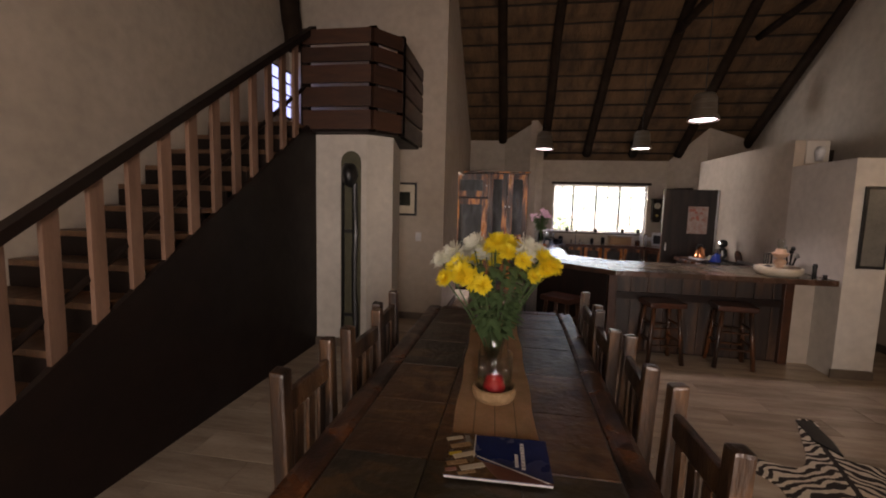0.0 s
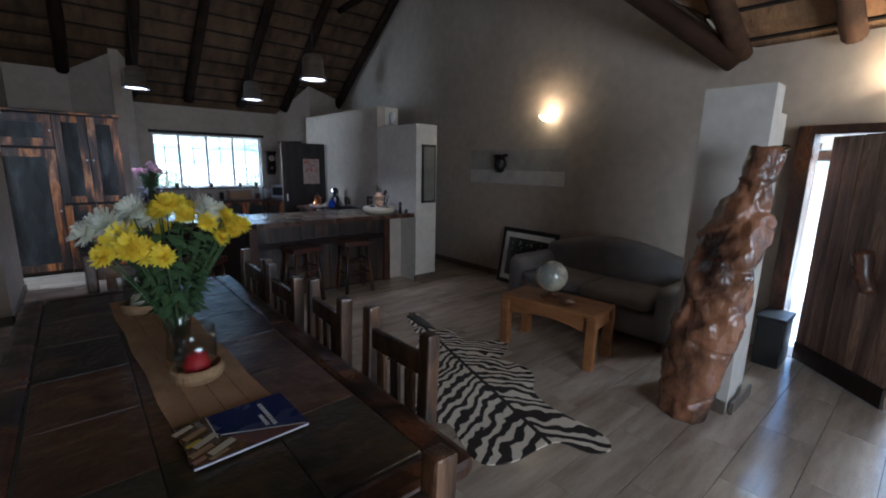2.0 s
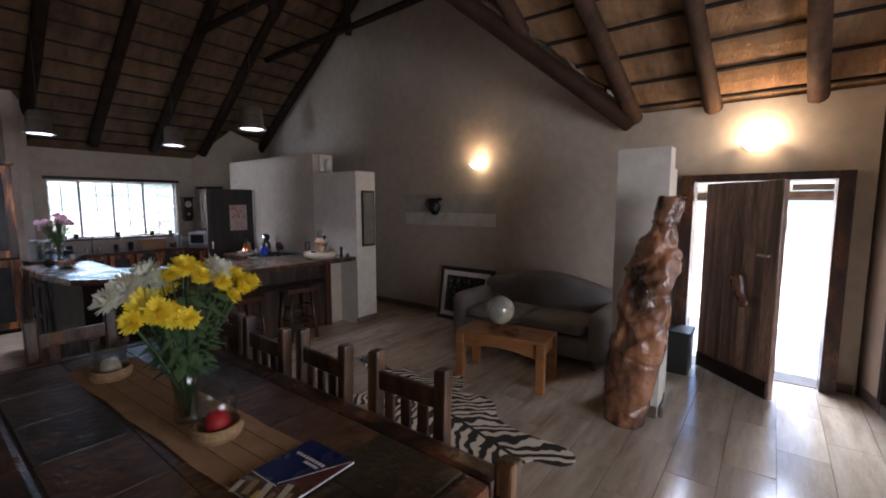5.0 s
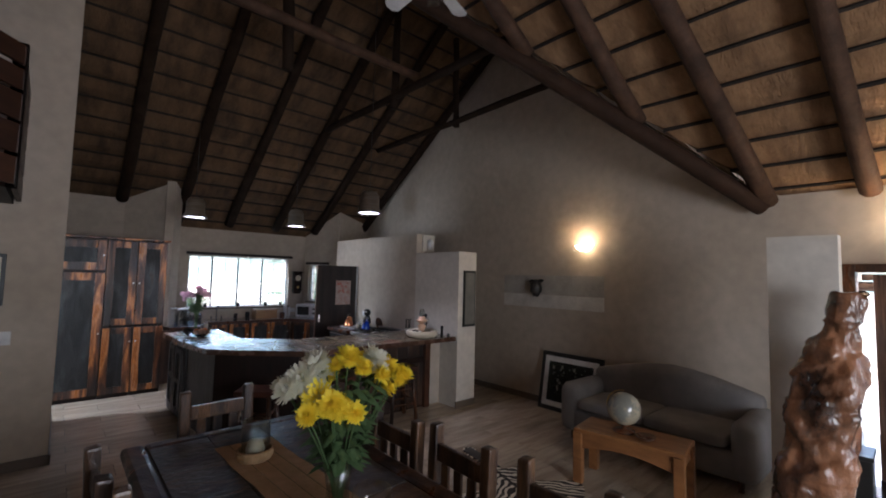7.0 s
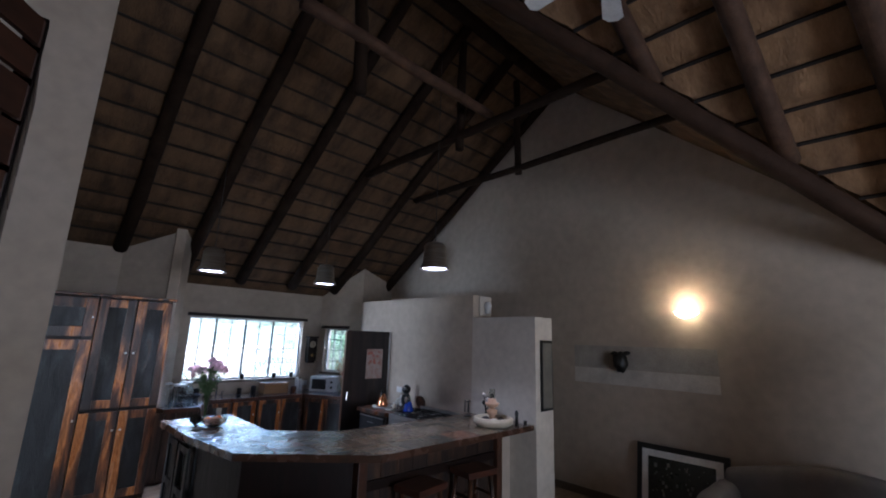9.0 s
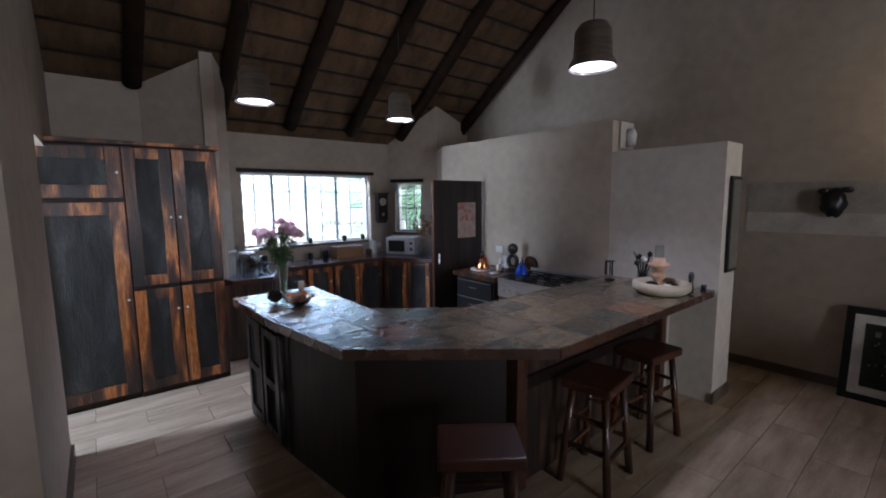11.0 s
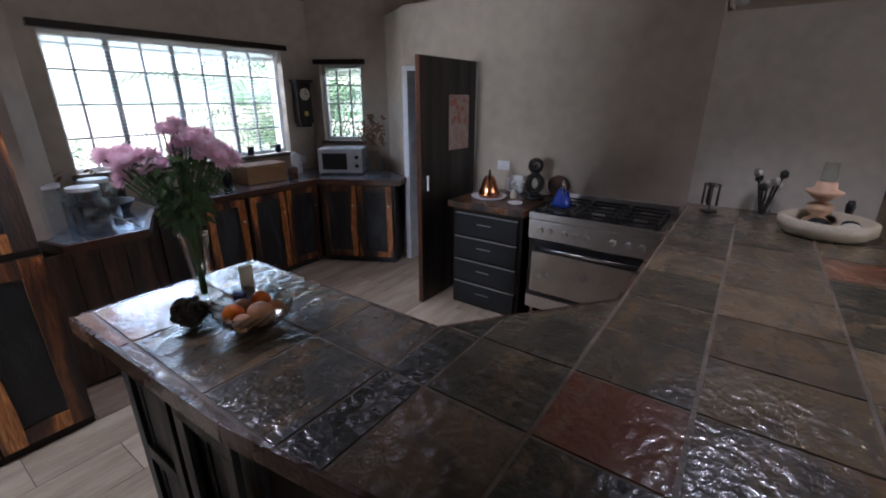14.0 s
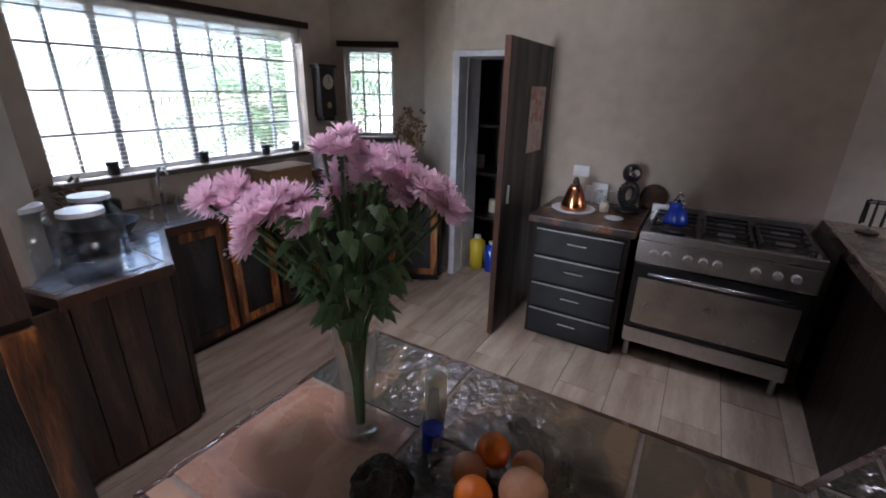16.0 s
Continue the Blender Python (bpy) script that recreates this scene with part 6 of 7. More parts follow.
# ---- stairs, railing and loft ----
M["stair"] = mat("stair_wood", (0.012, 0.006, 0.004), 0.55, spec=0.25, color2=(0.008, 0.004, 0.003), scale=4, bump=0.12)
sr = thing("staircase", "dark wooden staircase rising along the wall", "stairs", 0, 0, 0)
S0, SL = 1.20, 0.645
bm = prism([(-1.44, S0 - 0.1), (-1.40, S0 - 0.1), (-1.40, 5.1), (-1.44, 5.1)], 0, 1, top=lambda x, y: max(0.08, SL * (y - S0) + 0.02))
part("side_panel", bm, "stair", sr)
for i in range(14):
    y = S0 + 0.27 * i
    z = SL * 0.27 * (i + 1)
    part("tread", box(-2.42, -1.45, y, y + 0.30, z - 0.04, z, 0.006), "tread", sr)
    part("riser", box(-2.42, -1.44, y, y + 0.02, z - SL * 0.27, z - 0.041), "stair", sr)
rl = thing("stair_railing", "wooden stair railing with flat upright slats", "railing", 0, 0, 0)
HZ = lambda y: 0.675 * (y - 2.11) + 1.47
bm = prism([(-1.46, 1.15), (-1.38, 1.15), (-1.38, 5.08), (-1.46, 5.08)], 0, 1, top=lambda x, y: HZ(y) + 0.03)
for v in bm.verts:
    if v.co.z < 0.5:
        v.co.z = HZ(v.co.y) - 0.035
part("handrail", bm, "stair", rl)
for i in range(15):
    y = 1.35 + 0.24 * i
    z0 = SL * (y - S0) + 0.0
    part("slat", box(-1.445, -1.415, y - 0.042, y + 0.042, z0, HZ(y) - 0.02, 0.004), "slat_wood", rl)
part("lower_rail", rod((-1.455, 1.2, HZ(1.2) - 0.55), (-1.455, 5.0, HZ(5.0) - 0.55), 0.02, seg=6), "stair", rl)
lf = thing("loft_balcony", "dark boarded wooden loft balcony over the white pier", "balcony", 0, 0, 0)
LP = [(-1.48, 4.98), (-0.72, 4.98), (-0.50, 5.28), (-0.52, 6.42)]
part("deck", prism([(-1.6, 5.0), (-0.72, 5.0), (-0.52, 5.28), (-0.54, 6.42), (-2.42, 6.42), (-2.42, 5.05), (-1.6, 5.05)], 2.38, 2.45), "stair", lf)
for a, b in zip(LP, LP[1:]):
    a, b = Vector(a), Vector(b)
    d = (b - a).normalized()
    n = Vector((d.y, -d.x)) * 0.03
    for k, (z0, z1) in enumerate(((2.40, 2.60), (2.63, 2.84), (2.87, 3.06), (3.09, 3.24), (3.27, 3.42))):
        part("board", prism([a, b, b + n, a + n], z0 + 0.01 * rnd.random(), z1), "loft_wood", lf)
    for p in (a, b):
        part("post", box(p.x - 0.04, p.x + 0.04, p.y - 0.02 + 0.03, p.y + 0.09, 2.38, 3.45, 0.006), "stair", lf)
wn_ = thing("window_stairs", "small pale window above the stairs", "", WX, 5.82, 0)
tagged(wn_, kind="structure")
# no opening behind this pane, its own glow stands in for the sky
part("pane", box(0.005, 0.015, 0.02, 0.62, 2.80, 3.42), "skyglow", wn_)
for z in (2.79, 2.95, 3.1, 3.26, 3.42):
    part("glazing_bar", box(0.0, 0.03, 0.0, 0.64, z, z + 0.02), "dark", wn_)
part("mullion", box(0.0, 0.03, 0.30, 0.33, 2.81, 3.42), "dark", wn_)
# rounded slot in the pier with a carved figure panel
sl = thing("arched_niche", "tall narrow arched wall niche with a dark wooden carving", "niche", -0.99, 5.1, 0)
bm = bmesh.new()
prof = [(-0.115, 0.02), (0.115, 0.02), (0.115, 2.08)] + [(0.115 * math.cos(a), 2.08 + 0.115 * math.sin(a)) for a in [0.4, 0.8, 1.2, 1.57, 1.95, 2.35, 2.75]] + [(-0.115, 2.08)]
fr_ = [bm.verts.new((x, -0.006, z)) for x, z in prof]
bk_ = [bm.verts.new((x, 0.0, z)) for x, z in prof]
bm.faces.new(fr_)
for i in range(len(prof)):
    j = (i + 1) % len(prof)
    bm.faces.new((fr_[i], fr_[j], bk_[j], bk_[i]))
part("recess", bm, "olive", sl)
part("carving", ball(0.09, (0.0, -0.05, 1.93), 2, 1.5, 0.3), "black", sl, smooth=True)
part("carved_post", rod((0.06, -0.03, 0.02), (0.06, -0.03, 1.85), 0.035, 0.03, 8, 0.02, 6), "black", sl)
part("carved_post", rod((-0.085, -0.02, 0.02), (-0.085, -0.02, 1.85), 0.018, 0.018, 6), "black", sl)
for z in (0.35, 1.3):
    part("cross_bar", box(-0.1, 0.09, -0.03, -0.01, z, z + 0.04), "black", sl)
sp_ = thing("small_picture", "small black framed picture on the wall", "picture", -0.95, 6.43, 1.47)
part("frame", box(0, 0.40, -0.025, 0, 0, 0.46, 0.004), "black", sp_)
part("mount", box(0.03, 0.37, -0.029, -0.026, 0.03, 0.43), "ceramic", sp_)
part("print", box(0.09, 0.31, -0.032, -0.030, 0.14, 0.33), "picture", sp_)
sw = thing("light_switch", "white light switch on the wall", "switch", -0.52, 6.43, 1.18)
part("plate", box(-0.04, 0.04, -0.01, 0, -0.06, 0.06, 0.003), "white_plastic", sw)
sw = thing("light_switch", "white light switch beside the entrance door", "switch", 5.25, 1.57, 1.15)
part("plate", box(-0.01, 0, -0.035, 0.035, -0.06, 0.06, 0.003), "white_plastic", sw)
pole("roof_brace", (-2.3, 6.3, 3.7), (-2.35, 6.2, 4.9), 0.12, 0.14, "pole", "thick dark brace pole against the wall")
pole("roof_brace", (-0.28, 6.36, 4.48), (-0.62, 6.3, 4.95), 0.09, 0.09, "pole", "thick dark brace pole against the wall")

# ---- sitting area ----
sf = thing("sofa", "grey-brown camel-back sofa against the wall", "sofa", 4.70, 2.90, 0, -90)


def cushion(x0, x1, y0, y1, z0, z1, r=0.05, top=None):
    bm = box(x0, x1, y0, y1, z0, z1)
    bmesh.ops.subdivide_edges(bm, edges=bm.edges[:], cuts=7, use_grid_fill=True)
    c = Vector(((x0 + x1) / 2, (y0 + y1) / 2, (z0 + z1) / 2))
    h = Vector(((x1 - x0) / 2, (y1 - y0) / 2, (z1 - z0) / 2))
    for v in bm.verts:
        d = v.co - c
        q = Vector([max(-(h[i] - r), min(h[i] - r, d[i])) for i in range(3)])
        e = d - q
        if e.length > 0:
            v.co = c + q + e.normalized() * r
        if top and v.co.z > (z0 + z1) / 2:
            v.co.z += top(v.co.x)
        v.co += v.normal * 0.006 * noise.noise(v.co * 6)
    return bm


part("base", cushion(-0.90, 0.90, -0.40, 0.42, 0.08, 0.34, 0.05), "sofa", sf, smooth=True)
part("backrest", cushion(-0.88, 0.88, 0.22, 0.46, 0.30, 0.74, 0.09, lambda x: 0.15 * math.cos(x * 1.62) ** 2), "sofa", sf, smooth=True)
for sx in (-1, 1):
    part("armrest", cushion(sx * 0.86 - 0.12, sx * 0.86 + 0.12, -0.42, 0.42, 0.08, 0.62, 0.11), "sofa", sf, smooth=True)
    part("seat_cushion", cushion(min(0.003 * sx, sx * 0.73), max(0.003 * sx, sx * 0.73), -0.43, 0.24, 0.345, 0.47, 0.05), "sofa", sf, smooth=True)
    for sy in (-0.34, 0.36):
        part("foot", rod((sx * 0.82, sy, 0), (sx * 0.82, sy, 0.09), 0.025, 0.03, 8), "brown", sf)

CT = 0.48
ctb = thing("coffee_table", "low pine coffee table with chunky legs and curved aprons", "table", 3.66, 2.72, 0, 8)
part("top", box(-0.22, 0.22, -0.45, 0.45, CT - 0.035, CT, 0.012), "pine", ctb)
for sx in (-1, 1):
    for sy in (-1, 1):
        part("leg", box(sx * 0.19 - 0.04, sx * 0.19 + 0.04, sy * 0.41 - 0.04, sy * 0.41 + 0.04, 0, CT - 0.035, 0.01), "pine", ctb)
    bm = bmesh.new()
    n = 14
    f0, b0 = [], []
    for i in range(n + 1):
        y = -0.37 + 0.74 * i / n
        zl = CT - 0.17 + 0.05 * math.sin(math.pi * i / n)
        for lst, xx in ((f0, sx * 0.19 + 0.015), (b0, sx * 0.19 - 0.015)):
            lst.append((bm.verts.new((xx, y, zl)), bm.verts.new((xx, y, CT - 0.036))))
    for i in range(n):
        for l_ in (f0, b0):
            bm.faces.new((l_[i][0], l_[i + 1][0], l_[i + 1][1], l_[i][1]))
        bm.faces.new((f0[i][0], b0[i][0], b0[i + 1][0], f0[i + 1][0]))
    part("apron", bm, "pine", ctb)
    part("end_rail", box(-0.15, 0.15, sx * 0.41 - 0.015, sx * 0.41 + 0.015, CT - 0.15, CT - 0.036), "pine", ctb)
gl = thing("globe", "pale world globe on a small dark wooden stand", "globe", 3.65, 2.79, CT)
part("sphere", ball(0.145, (0, 0, 0.20), 4), "globe_mat", gl, smooth=True)
part("stand", lathe([(0, 0), (0.09, 0), (0.095, 0.012), (0.05, 0.02), (0.015, 0.03), (0.02, 0.06), (0, 0.06)], 24), "brown", gl, smooth=True)
bm = bmesh.new()
ar = [Vector((0, 0.16 * math.cos(a), 0.20 + 0.16 * math.sin(a))) for a in [radians(-90 + 15 * i) for i in range(13)]]
for p, q in zip(ar, ar[1:]):
    rod(p, q, 0.005, seg=6, bm=bm)
part("meridian", bm, "brass", gl)
t = thing("wooden_dish", "small dark carved dish on the coffee table", "dish", 3.60, 2.58, CT)
part("dish", lathe([(0, 0), (0.05, 0), (0.085, 0.03), (0.08, 0.033), (0.045, 0.01), (0, 0.01)], 20), "brown", t, smooth=True)

lp_ = thing("leaning_picture", "large dark framed picture leaning on the wall", "picture", 5.03, 4.70, 0.0, -90)
lean = pose(0, 0, 0, -10, 0, 0)
part("frame", box(0, 0.94, 0, 0.03, 0, 0.80, 0.006), "black", lp_, m=lean)
part("mount", box(0.06, 0.88, -0.004, -0.001, 0.06, 0.74), "paper", lp_, m=lean)
lpp = part("print", box(0.13, 0.81, -0.008, -0.005, 0.13, 0.67), "picture", lp_, m=lean)
bm = bmesh.new()
for k in range(46):
    a, b, w_ = 0.17 + 0.60 * rnd.random(), 0.17 + 0.46 * rnd.random(), 0.004 + 0.012 * rnd.random() ** 2
    box(a - w_, a + w_, -0.0092 - 0.00003 * k, -0.0085, b - w_ * 1.4, b + w_ * 1.4, 0, bm)
tagged(part("printed_marks", bm, "tallprint", lpp, "small grey printed marks"), kind="stuff")

# painted band and mask on the wall
pb = thing("painted_band", "pale band painted on the wall under the lamp", "wall painting", 5.247, 5.52, 1.40, -90)
part("pale_band", box(0, 1.72, -0.004, 0.001, 0.0, 0.19), "strip", pb)
part("grey_band", box(0.0, 1.72, -0.004, 0.001, 0.195, 0.48), "strip_dark", pb)
mk = thing("wall_carving", "small dark animal head carving on the wall", "carving", 5.22, 4.86, 1.66)
part("head", ball(0.085, (-0.03, 0, 0.02), 3, 1.45, 0.35), "black", mk, smooth=True)
part("ear", ball(0.045, (-0.03, 0.075, 0.13), 2, 0.6, 0.3), "black", mk, smooth=True)
part("ear", ball(0.045, (-0.03, -0.085, 0.14), 2, 0.6, 0.3), "black", mk, smooth=True)


def uplight(x, y, z, energy):
    l = thing("wall_lamp", "half-round glowing bowl lamp on the wall", "lamp", x, y, z, 0, "wall lamps")
    bm = lathe([(0, -0.085), (0.06, -0.075), (0.11, -0.04), (0.135, 0.0), (0.125, 0.0), (0.10, -0.035), (0.05, -0.065), (0, -0.072)], 28)
    for v in bm.verts:
        if v.co.x > 0:
            v.co.x = v.co.x * 0.25
    part("bowl", bm, "lampglow", l, smooth=True)
    rim = bmesh.new()
    pr = [Vector((-0.145 * math.sin(a), -0.15 * math.cos(a), -0.105 * math.sin(a) * 0.9)) for a in [3.14159 * q / 14 for q in range(15)]]
    for p, q in zip(pr, pr[1:]):
        rod(p, q, 0.006, seg=6, bm=rim)
    part("rim", rim, "bronze", l, smooth=True)
    part("bulb", ball(0.035, (-0.03, 0, 0.0), 2), "lampglow", l, smooth=True)
    lamp("wall_bulb", "POINT", pose(x - 0.10, y, z + 0.06), energy, WARM, shadow_soft_size=0.05)


uplight(5.20, 4.06, 2.30, 1.0)
uplight(5.20, 0.84, 2.31, 3.0)

# carved stump
sm = thing("carved_stump", "tall glossy carved tree stump standing on the floor", "sculpture", 3.45, 1.52, 0)
bm = bmesh.new()
rings, seg = 150, 72
L_ = []
for i in range(rings + 1):
    k = i / rings
    z = 1.78 * k
    cy = 0.01 - 0.10 * k - 0.15 * k * k
    w = 0.148 + 0.052 * math.sin(math.pi * min(1, k / 0.85)) - 0.055 * max(0, k - 0.7) / 0.3
    ring = []
    for j in range(seg):
        a = 6.28319 * j / seg
        p = Vector((math.cos(a) * w * 0.75, math.sin(a) * w, z))
        q = Vector((p.x * 4 + 3, p.y * 4 - 0.35 * z, z * 1.3))
        fold = 1 - abs(noise.noise(q * 1.6 + Vector((0, 0.5 * noise.noise(q), 0)))) * 2.2
        ridge = 0.020 * fold + 0.018 * noise.noise(Vector((p.x * 3, p.y * 3 + 7, z * 1.8))) + 0.010 * noise.noise(Vector((p.x * 22, p.y * 22, z * 9)))
        ridge -= 0.016 * max(0, 1 - abs(noise.noise(Vector((p.x * 2.5, p.y * 2.5, z * 5.0)))) * 9)
        cut = noise.noise(Vector((p.x * 4 + 9, p.y * 5 + 1.5 * z, z * 4.2)))
        ridge += (0.013 * math.tanh(cut * 18) + 0.006 * math.tanh(noise.noise(Vector((p.x * 9, p.y * 9 - 2 * z, z * 8))) * 12)) * (1.0 if 0.35 < k < 0.9 else 0.35)
        d = Vector((math.cos(a), math.sin(a), 0))
        ring.append(bm.verts.new(p + d * (ridge - 0.02) + Vector((0, cy, 0.04 * noise.noise((a, 3, k)) if i == rings else 0))))
    L_.append(ring)
for r, s in zip(L_, L_[1:]):
    for j in range(seg):
        bm.faces.new((r[j], r[(j + 1) % seg], s[(j + 1) % seg], s[j]))
bm.faces.new(L_[-1])
bm.faces.new(L_[0][::-1])
part("trunk", bm, "stump", sm, smooth=True)
bxx = thing("storage_chest", "small black chest beside the entrance", "chest", 4.92, 1.30, 0)
part("body", box(-0.13, 0.2, -0.02, 0.17, 0, 0.40, 0.01), "black", bxx)
part("lid", box(-0.14, 0.21, -0.03, 0.18, 0.402, 0.44, 0.008), "black", bxx)

# zebra hide
OUT = [(3.21, 4.22), (3.08, 3.92), (3.06, 3.70), (3.22, 3.62), (3.12, 3.35), (3.38, 3.14), (3.36, 3.02), (3.20, 2.92), (3.08, 2.90), (3.14, 2.66), (3.06, 2.48), (2.88, 2.35), (2.80, 2.12), (2.80, 1.76), (2.70, 1.64), (2.58, 1.70), (2.52, 1.88), (2.34, 1.92), (2.16, 1.94), (2.02, 2.04), (2.04, 2.22), (2.12, 2.45), (1.92, 2.62), (1.94, 2.72), (2.20, 2.80), (2.36, 3.05), (2.44, 3.30), (2.30, 3.52), (2.42, 3.60), (2.66, 3.52), (2.80, 3.66), (2.92, 3.90), (3.06, 4.20), (3.13, 4.28)]
zr = thing("zebra_rug", "black and cream zebra hide rug lying on the tiles", "rug", 0, 0, 0)
sm_ = []
for i in range(len(OUT)):
    p0, p1, p2, p3 = [Vector(OUT[(i + k) % len(OUT)]) for k in (-1, 0, 1, 2)]
    for tt in (0, 0.33, 0.66):
        sm_.append(0.5 * ((2 * p1) + (p2 - p0) * tt + (2 * p0 - 5 * p1 + 4 * p2 - p3) * tt * tt + (3 * p1 - p0 - 3 * p2 + p3) * tt ** 3))
part("hide", prism(sm_, 0.001, 0.009), "zebra", zr)
part("mane", prism([(3.06, 4.22), (3.0, 3.9), (3.06, 3.72), (3.12, 3.9), (3.17, 4.22)], 0.0095, 0.022), "black", zr)

# ceiling fan
fn = thing("ceiling_fan", "white five-blade ceiling fan on a long rod", "fan", 1.70, 3.30, 3.95)
part("motor", lathe([(0, 0), (0.05, 0.0), (0.09, 0.03), (0.10, 0.08), (0.06, 0.13), (0, 0.14)], 28), "chrome", fn, smooth=True)
part("rod", rod((0, 0, 0.13), (0, 0, roof_z(1.7, 3.3) - 3.95), 0.012, seg=8), "chrome", fn)
for k in range(5):
    a = 72 * k + 20
    bl = new("blade")
    bl.parent = fn
    bl.matrix_basis = pose(0, 0, 0.06, 0, 0, a)
    bm = prism([(0.16, -0.045), (0.48, -0.065), (0.515, -0.03), (0.515, 0.03), (0.48, 0.065), (0.16, 0.045)], -0.004, 0.004)
    for v in bm.verts:
        v.co.z += v.co.y * 0.2
    part("paddle", bm, "white_plastic", bl)
    part("arm", box(0.06, 0.19, -0.012, 0.012, -0.01, -0.004), "chrome", bl)
for k in range(3):
    a = radians(120 * k + 40)
    part("lamp_cup", lathe([(0.02, 0), (0.035, -0.03), (0.05, -0.07), (0.045, -0.07), (0.03, -0.03), (0.0, -0.004)], 16), "glass", fn, smooth=True, m=pose(0.09 * math.cos(a), 0.09 * math.sin(a), -0.01, 25 * math.sin(a), -25 * math.cos(a), 0))

# ---- outside ----
structure("ground", box(-60, 80, -60, 90, -0.30, -0.13), "ground", "pale dry ground round the house")
structure("pavement", box(5.5, 12, -4, 6, -0.13, -0.02), "paving", "pale sunlit paving outside the entrance")
structure("wall_garden", box(12, 12.3, -8, 12, -0.13, 1.7), "white")
structure("wall_yard", box(-4, 9, 17.5, 17.8, -0.13, 1.5), "white")
for y in (-0.9, 2.3):
    pole("veranda_post", (6.9, y, -0.02), (6.9, y, 2.76), 0.07, 0.06, "pole_red", "round brown veranda post", "veranda posts")
pole("veranda_beam", (6.9, -1.5, 1.83), (6.9, 3.0, 1.83), 0.06, 0.06, "pole_red", "round brown beam of the veranda roof")
fb = thing("veranda_fascia", "white painted boards under the veranda roof", "board")
for z, c in ((1.90, "pole_red"), (1.99, "white")):
    part("board", box(6.88, 6.92, -1.55, 3.1, z, z + 0.075, 0.004), c, fb)
for y in (-0.3, 0.6, 1.5):
    part("bracket", box(6.83, 6.97, y - 0.07, y + 0.07, 1.89, 2.085, 0.006), "white", fb)
bm = bmesh.new()
for i in range(60):
    y = -1.6 + 0.08 * i
    rod((5.5, y, 3.0), (7.05, y, 2.80), 0.035, 0.035, 5, bm=bm)
tagged(part("veranda_roof", bm, "thatch_lit", None, "reed roof over the entrance veranda"), category="roof", kind="stuff")


def palm(x, y, h, s, n=16, leaf="frond", label="leafy green palm standing in the garden"):
    p = thing("palm", label, "palm", x, y, -0.13, 0, "garden palms")
    part("trunk", rod((0, 0, 0), (0.1, 0.05, h), 0.13, 0.09, 9, 0.05, 8), "pole_red", p)
    bm = bmesh.new()
    for i in range(n):
        an = 6.28319 * i / n + rnd.random() * 0.4
        el = radians(15 + 55 * rnd.random())
        prev = Vector((0.1, 0.05, h))
        d = Vector((math.cos(an) * math.cos(el), math.sin(an) * math.cos(el), math.sin(el)))
        for k in range(12):
            nx = prev + d * s * 0.12
            side = d.cross(Vector((0, 0, 1))).normalized()
            for sg in (-1, 1):
                for q in range(2):
                    b0 = prev.lerp(nx, q * 0.5)
                    b1 = b0 + d * 0.02 * s
                    tip = b0 + side * sg * s * 0.38 * math.sin(math.pi * (k + 1.5) / 14) + d * 0.16 * s + Vector((0, 0, -0.1 * s))
                    bm.faces.new([bm.verts.new(v) for v in (b0, b1, tip)])
            prev = nx
            d = (d + Vector((0, 0, -0.16))).normalized()
    part("fronds", bm, leaf, p, "feathery palm fronds")


palm(5.3, 13.2, 1.1, 1.9, 20)
palm(6.6, 13.4, 1.4, 2.0, 18)
palm(7.6, 15.0, 2.4, 2.2, 18)
palm(8.3, 0.62, 0.22, 0.75, 9, "agave", "spiky grey-green plant beside the entrance paving")


def bush(x, y, r, h):
    b = thing("shrub", "loose green shrub in the garden", "shrub", x, y, -0.13, 0, "garden shrubs")
    bs_, bl_ = bmesh.new(), bmesh.new()
    for i in range(12):
        an = rnd.random() * 6.28
        tip = Vector((math.cos(an) * r * 0.7, math.sin(an) * r * 0.7, h * (0.6 + 0.4 * rnd.random())))
        rod((0, 0, 0), tip, 0.02, 0.006, 5, 0.05, 3, bm=bs_)
    for i in range(900):
        u = Vector((rnd.gauss(0, 1), rnd.gauss(0, 1), rnd.gauss(0, 1))).normalized() * (0.55 + 0.5 * rnd.random())
        c = Vector((u.x * r, u.y * r, h * 0.55 + u.z * h * 0.45))
        c += Vector((1, 1, 1)) * 0.2 * noise.noise(c * 1.5)
        d = Vector((rnd.random() - 0.5, rnd.random() - 0.5, rnd.random() - 0.5)).normalized()
        s = d.orthogonal().normalized()
        bl_.faces.new([bl_.verts.new(v) for v in (c, c + d * 0.06 + s * 0.03, c + d * 0.13, c + d * 0.06 - s * 0.03)])
    part("branches", bs_, "pole_red", b)
    part("foliage", bl_, "frond", b)


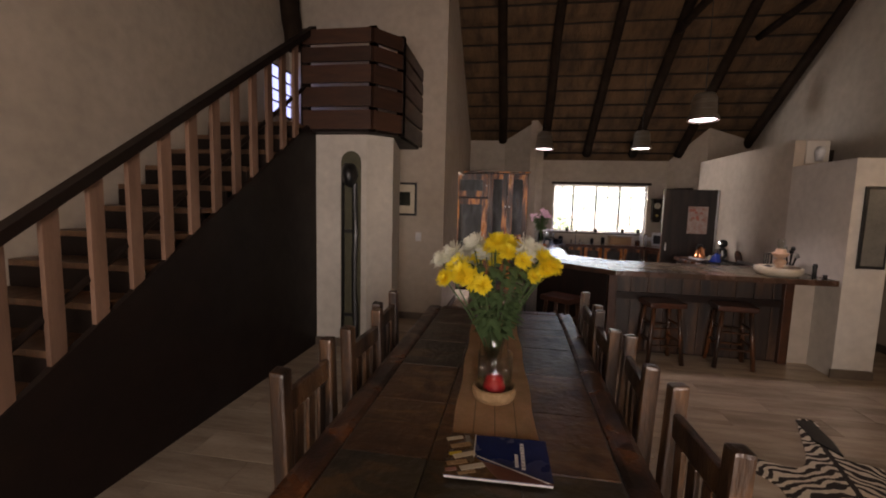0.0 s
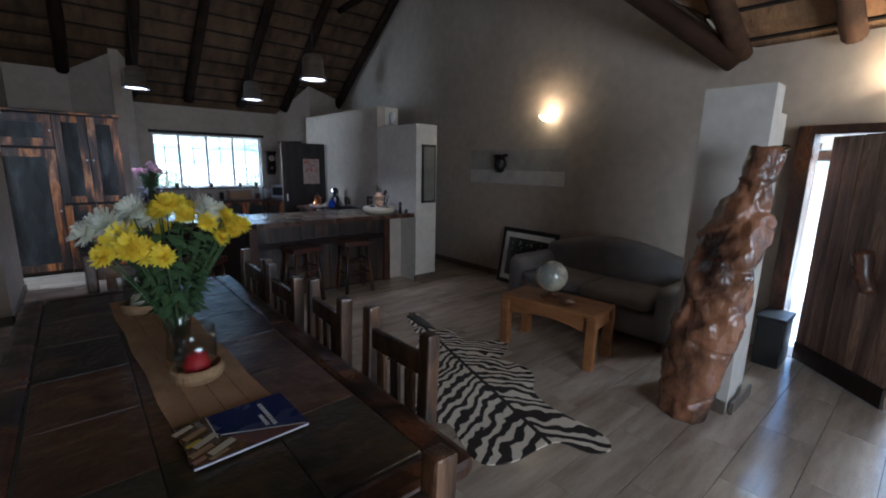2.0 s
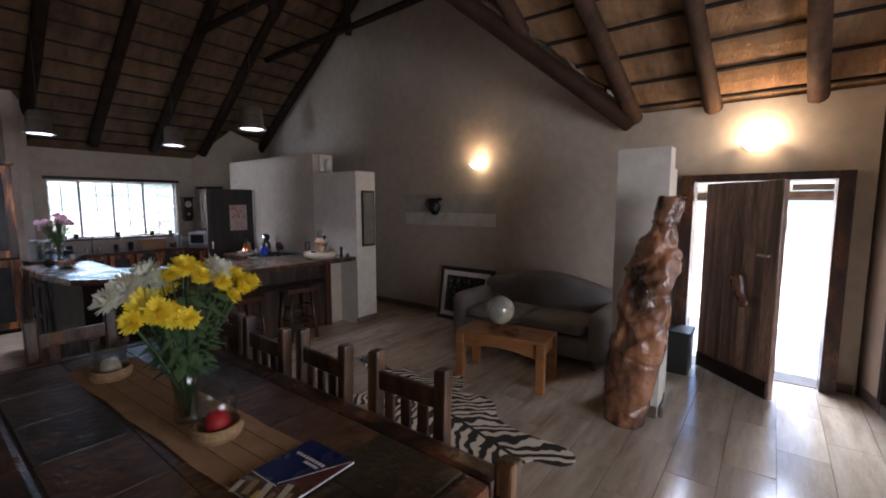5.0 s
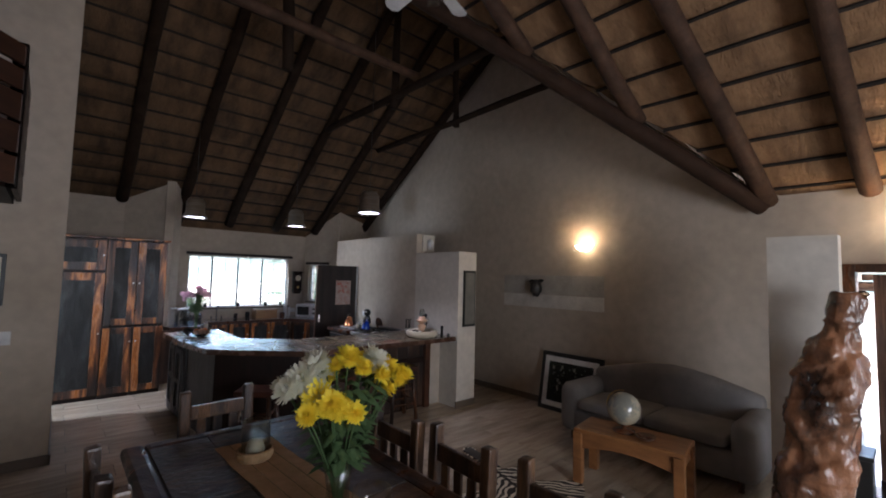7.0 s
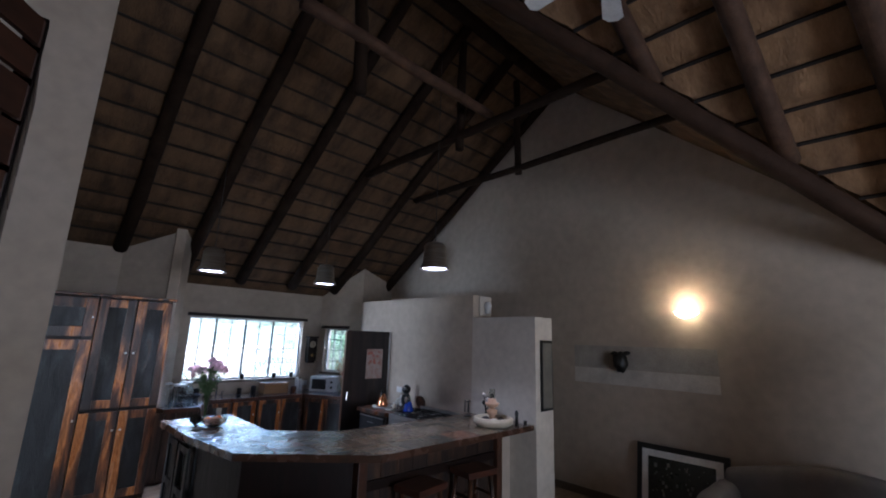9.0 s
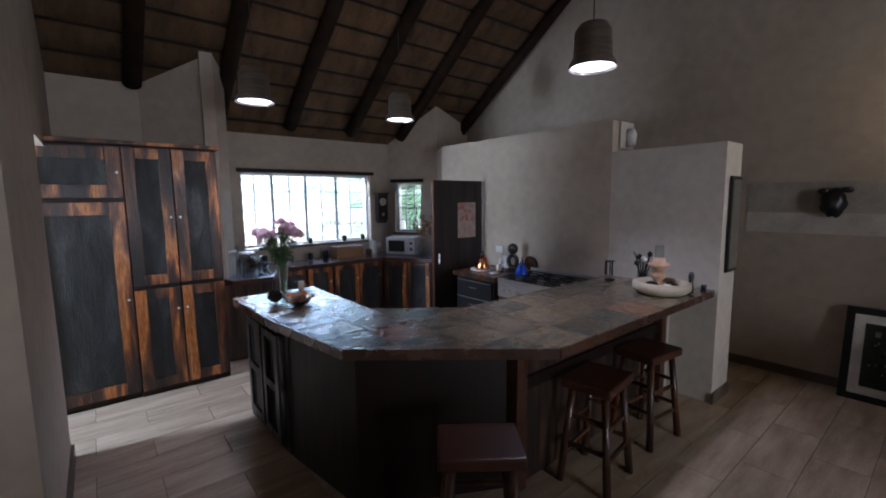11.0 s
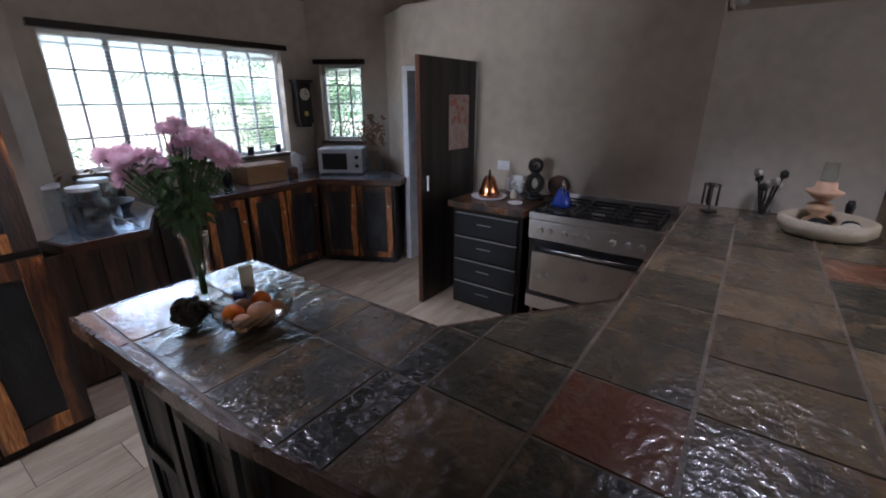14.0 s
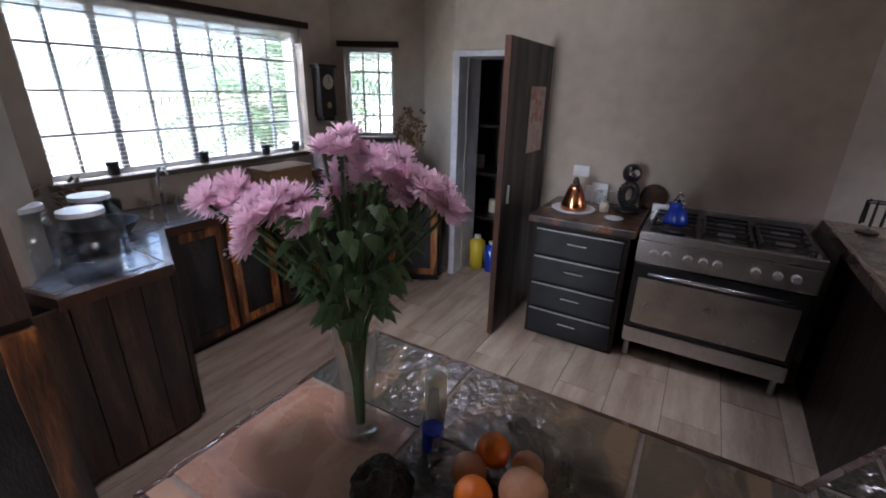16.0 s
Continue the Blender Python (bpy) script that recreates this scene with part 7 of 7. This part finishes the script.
for x, y, r, h in ((2.0, 14.7, 0.9, 1.6), (6.8, 13.6, 1.1, 2.2), (0.2, 14.2, 1.0, 1.9), (11.0, 3.6, 0.9, 1.8), (10.8, -2.4, 0.9, 1.9), (7.9, 11.2, 1.0, 2.4)):
    bush(x, y, r, h)
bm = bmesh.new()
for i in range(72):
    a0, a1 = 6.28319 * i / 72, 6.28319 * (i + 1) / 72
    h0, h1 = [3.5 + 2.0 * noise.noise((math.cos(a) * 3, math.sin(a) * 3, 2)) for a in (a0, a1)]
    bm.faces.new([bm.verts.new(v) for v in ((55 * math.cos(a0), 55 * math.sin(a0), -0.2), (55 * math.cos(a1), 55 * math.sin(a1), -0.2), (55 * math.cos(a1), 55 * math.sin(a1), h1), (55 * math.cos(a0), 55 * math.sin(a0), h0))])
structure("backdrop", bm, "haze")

# ---- floor tiles ----
TL, TW = 0.75, 0.29
cells = []
r0 = int((-2.6 - 8.40) / TW) - 1
for r in range(r0, 8):
    y0 = 8.40 + r * TW
    off = -0.04 if r % 2 == 0 else 0.29
    for c in range(-5, 9):
        x0 = off + c * TL
        cells.append((x0, x0 + TL, y0, y0 + TW))
cells = [c for c in cells if c[1] > WX - 0.1 and c[0] < 5.3 and c[3] > -2.6 and c[2] < 10.3]
cells = [(max(a, WX - 0.1), min(b, 5.24), max(c, -2.55), min(d, 10.25)) for a, b, c, d in cells]
def rank(c):
    x, y = (c[0] + c[1]) / 2, (c[2] + c[3]) / 2
    return abs(x - 1.9) / 3.4 + (0 if 0.2 < y < 9 else 2)
cells.sort(key=rank)
far = bmesh.new()
for i, (a, b, c, d) in enumerate(cells):
    if b - a < 0.03 or d - c < 0.03:
        continue
    g = 0.0018
    if i < 300:
        o = part("tile", box(a + g, b - g, c + g, d - g, -0.015, 0.0), "tile", floor_base)
        me = o.data
        mid = Vector(((a + b) / 2, (c + d) / 2, 0))
        me.transform(Matrix.Translation(-mid))
        o.matrix_basis = Matrix.Translation(mid)
    else:
        box(a + g, b - g, c + g, d - g, -0.015, 0.0, 0, far)
tagged(part("tiles", far, "tile", floor_base, "pale wood-look floor tiles"), kind="stuff")
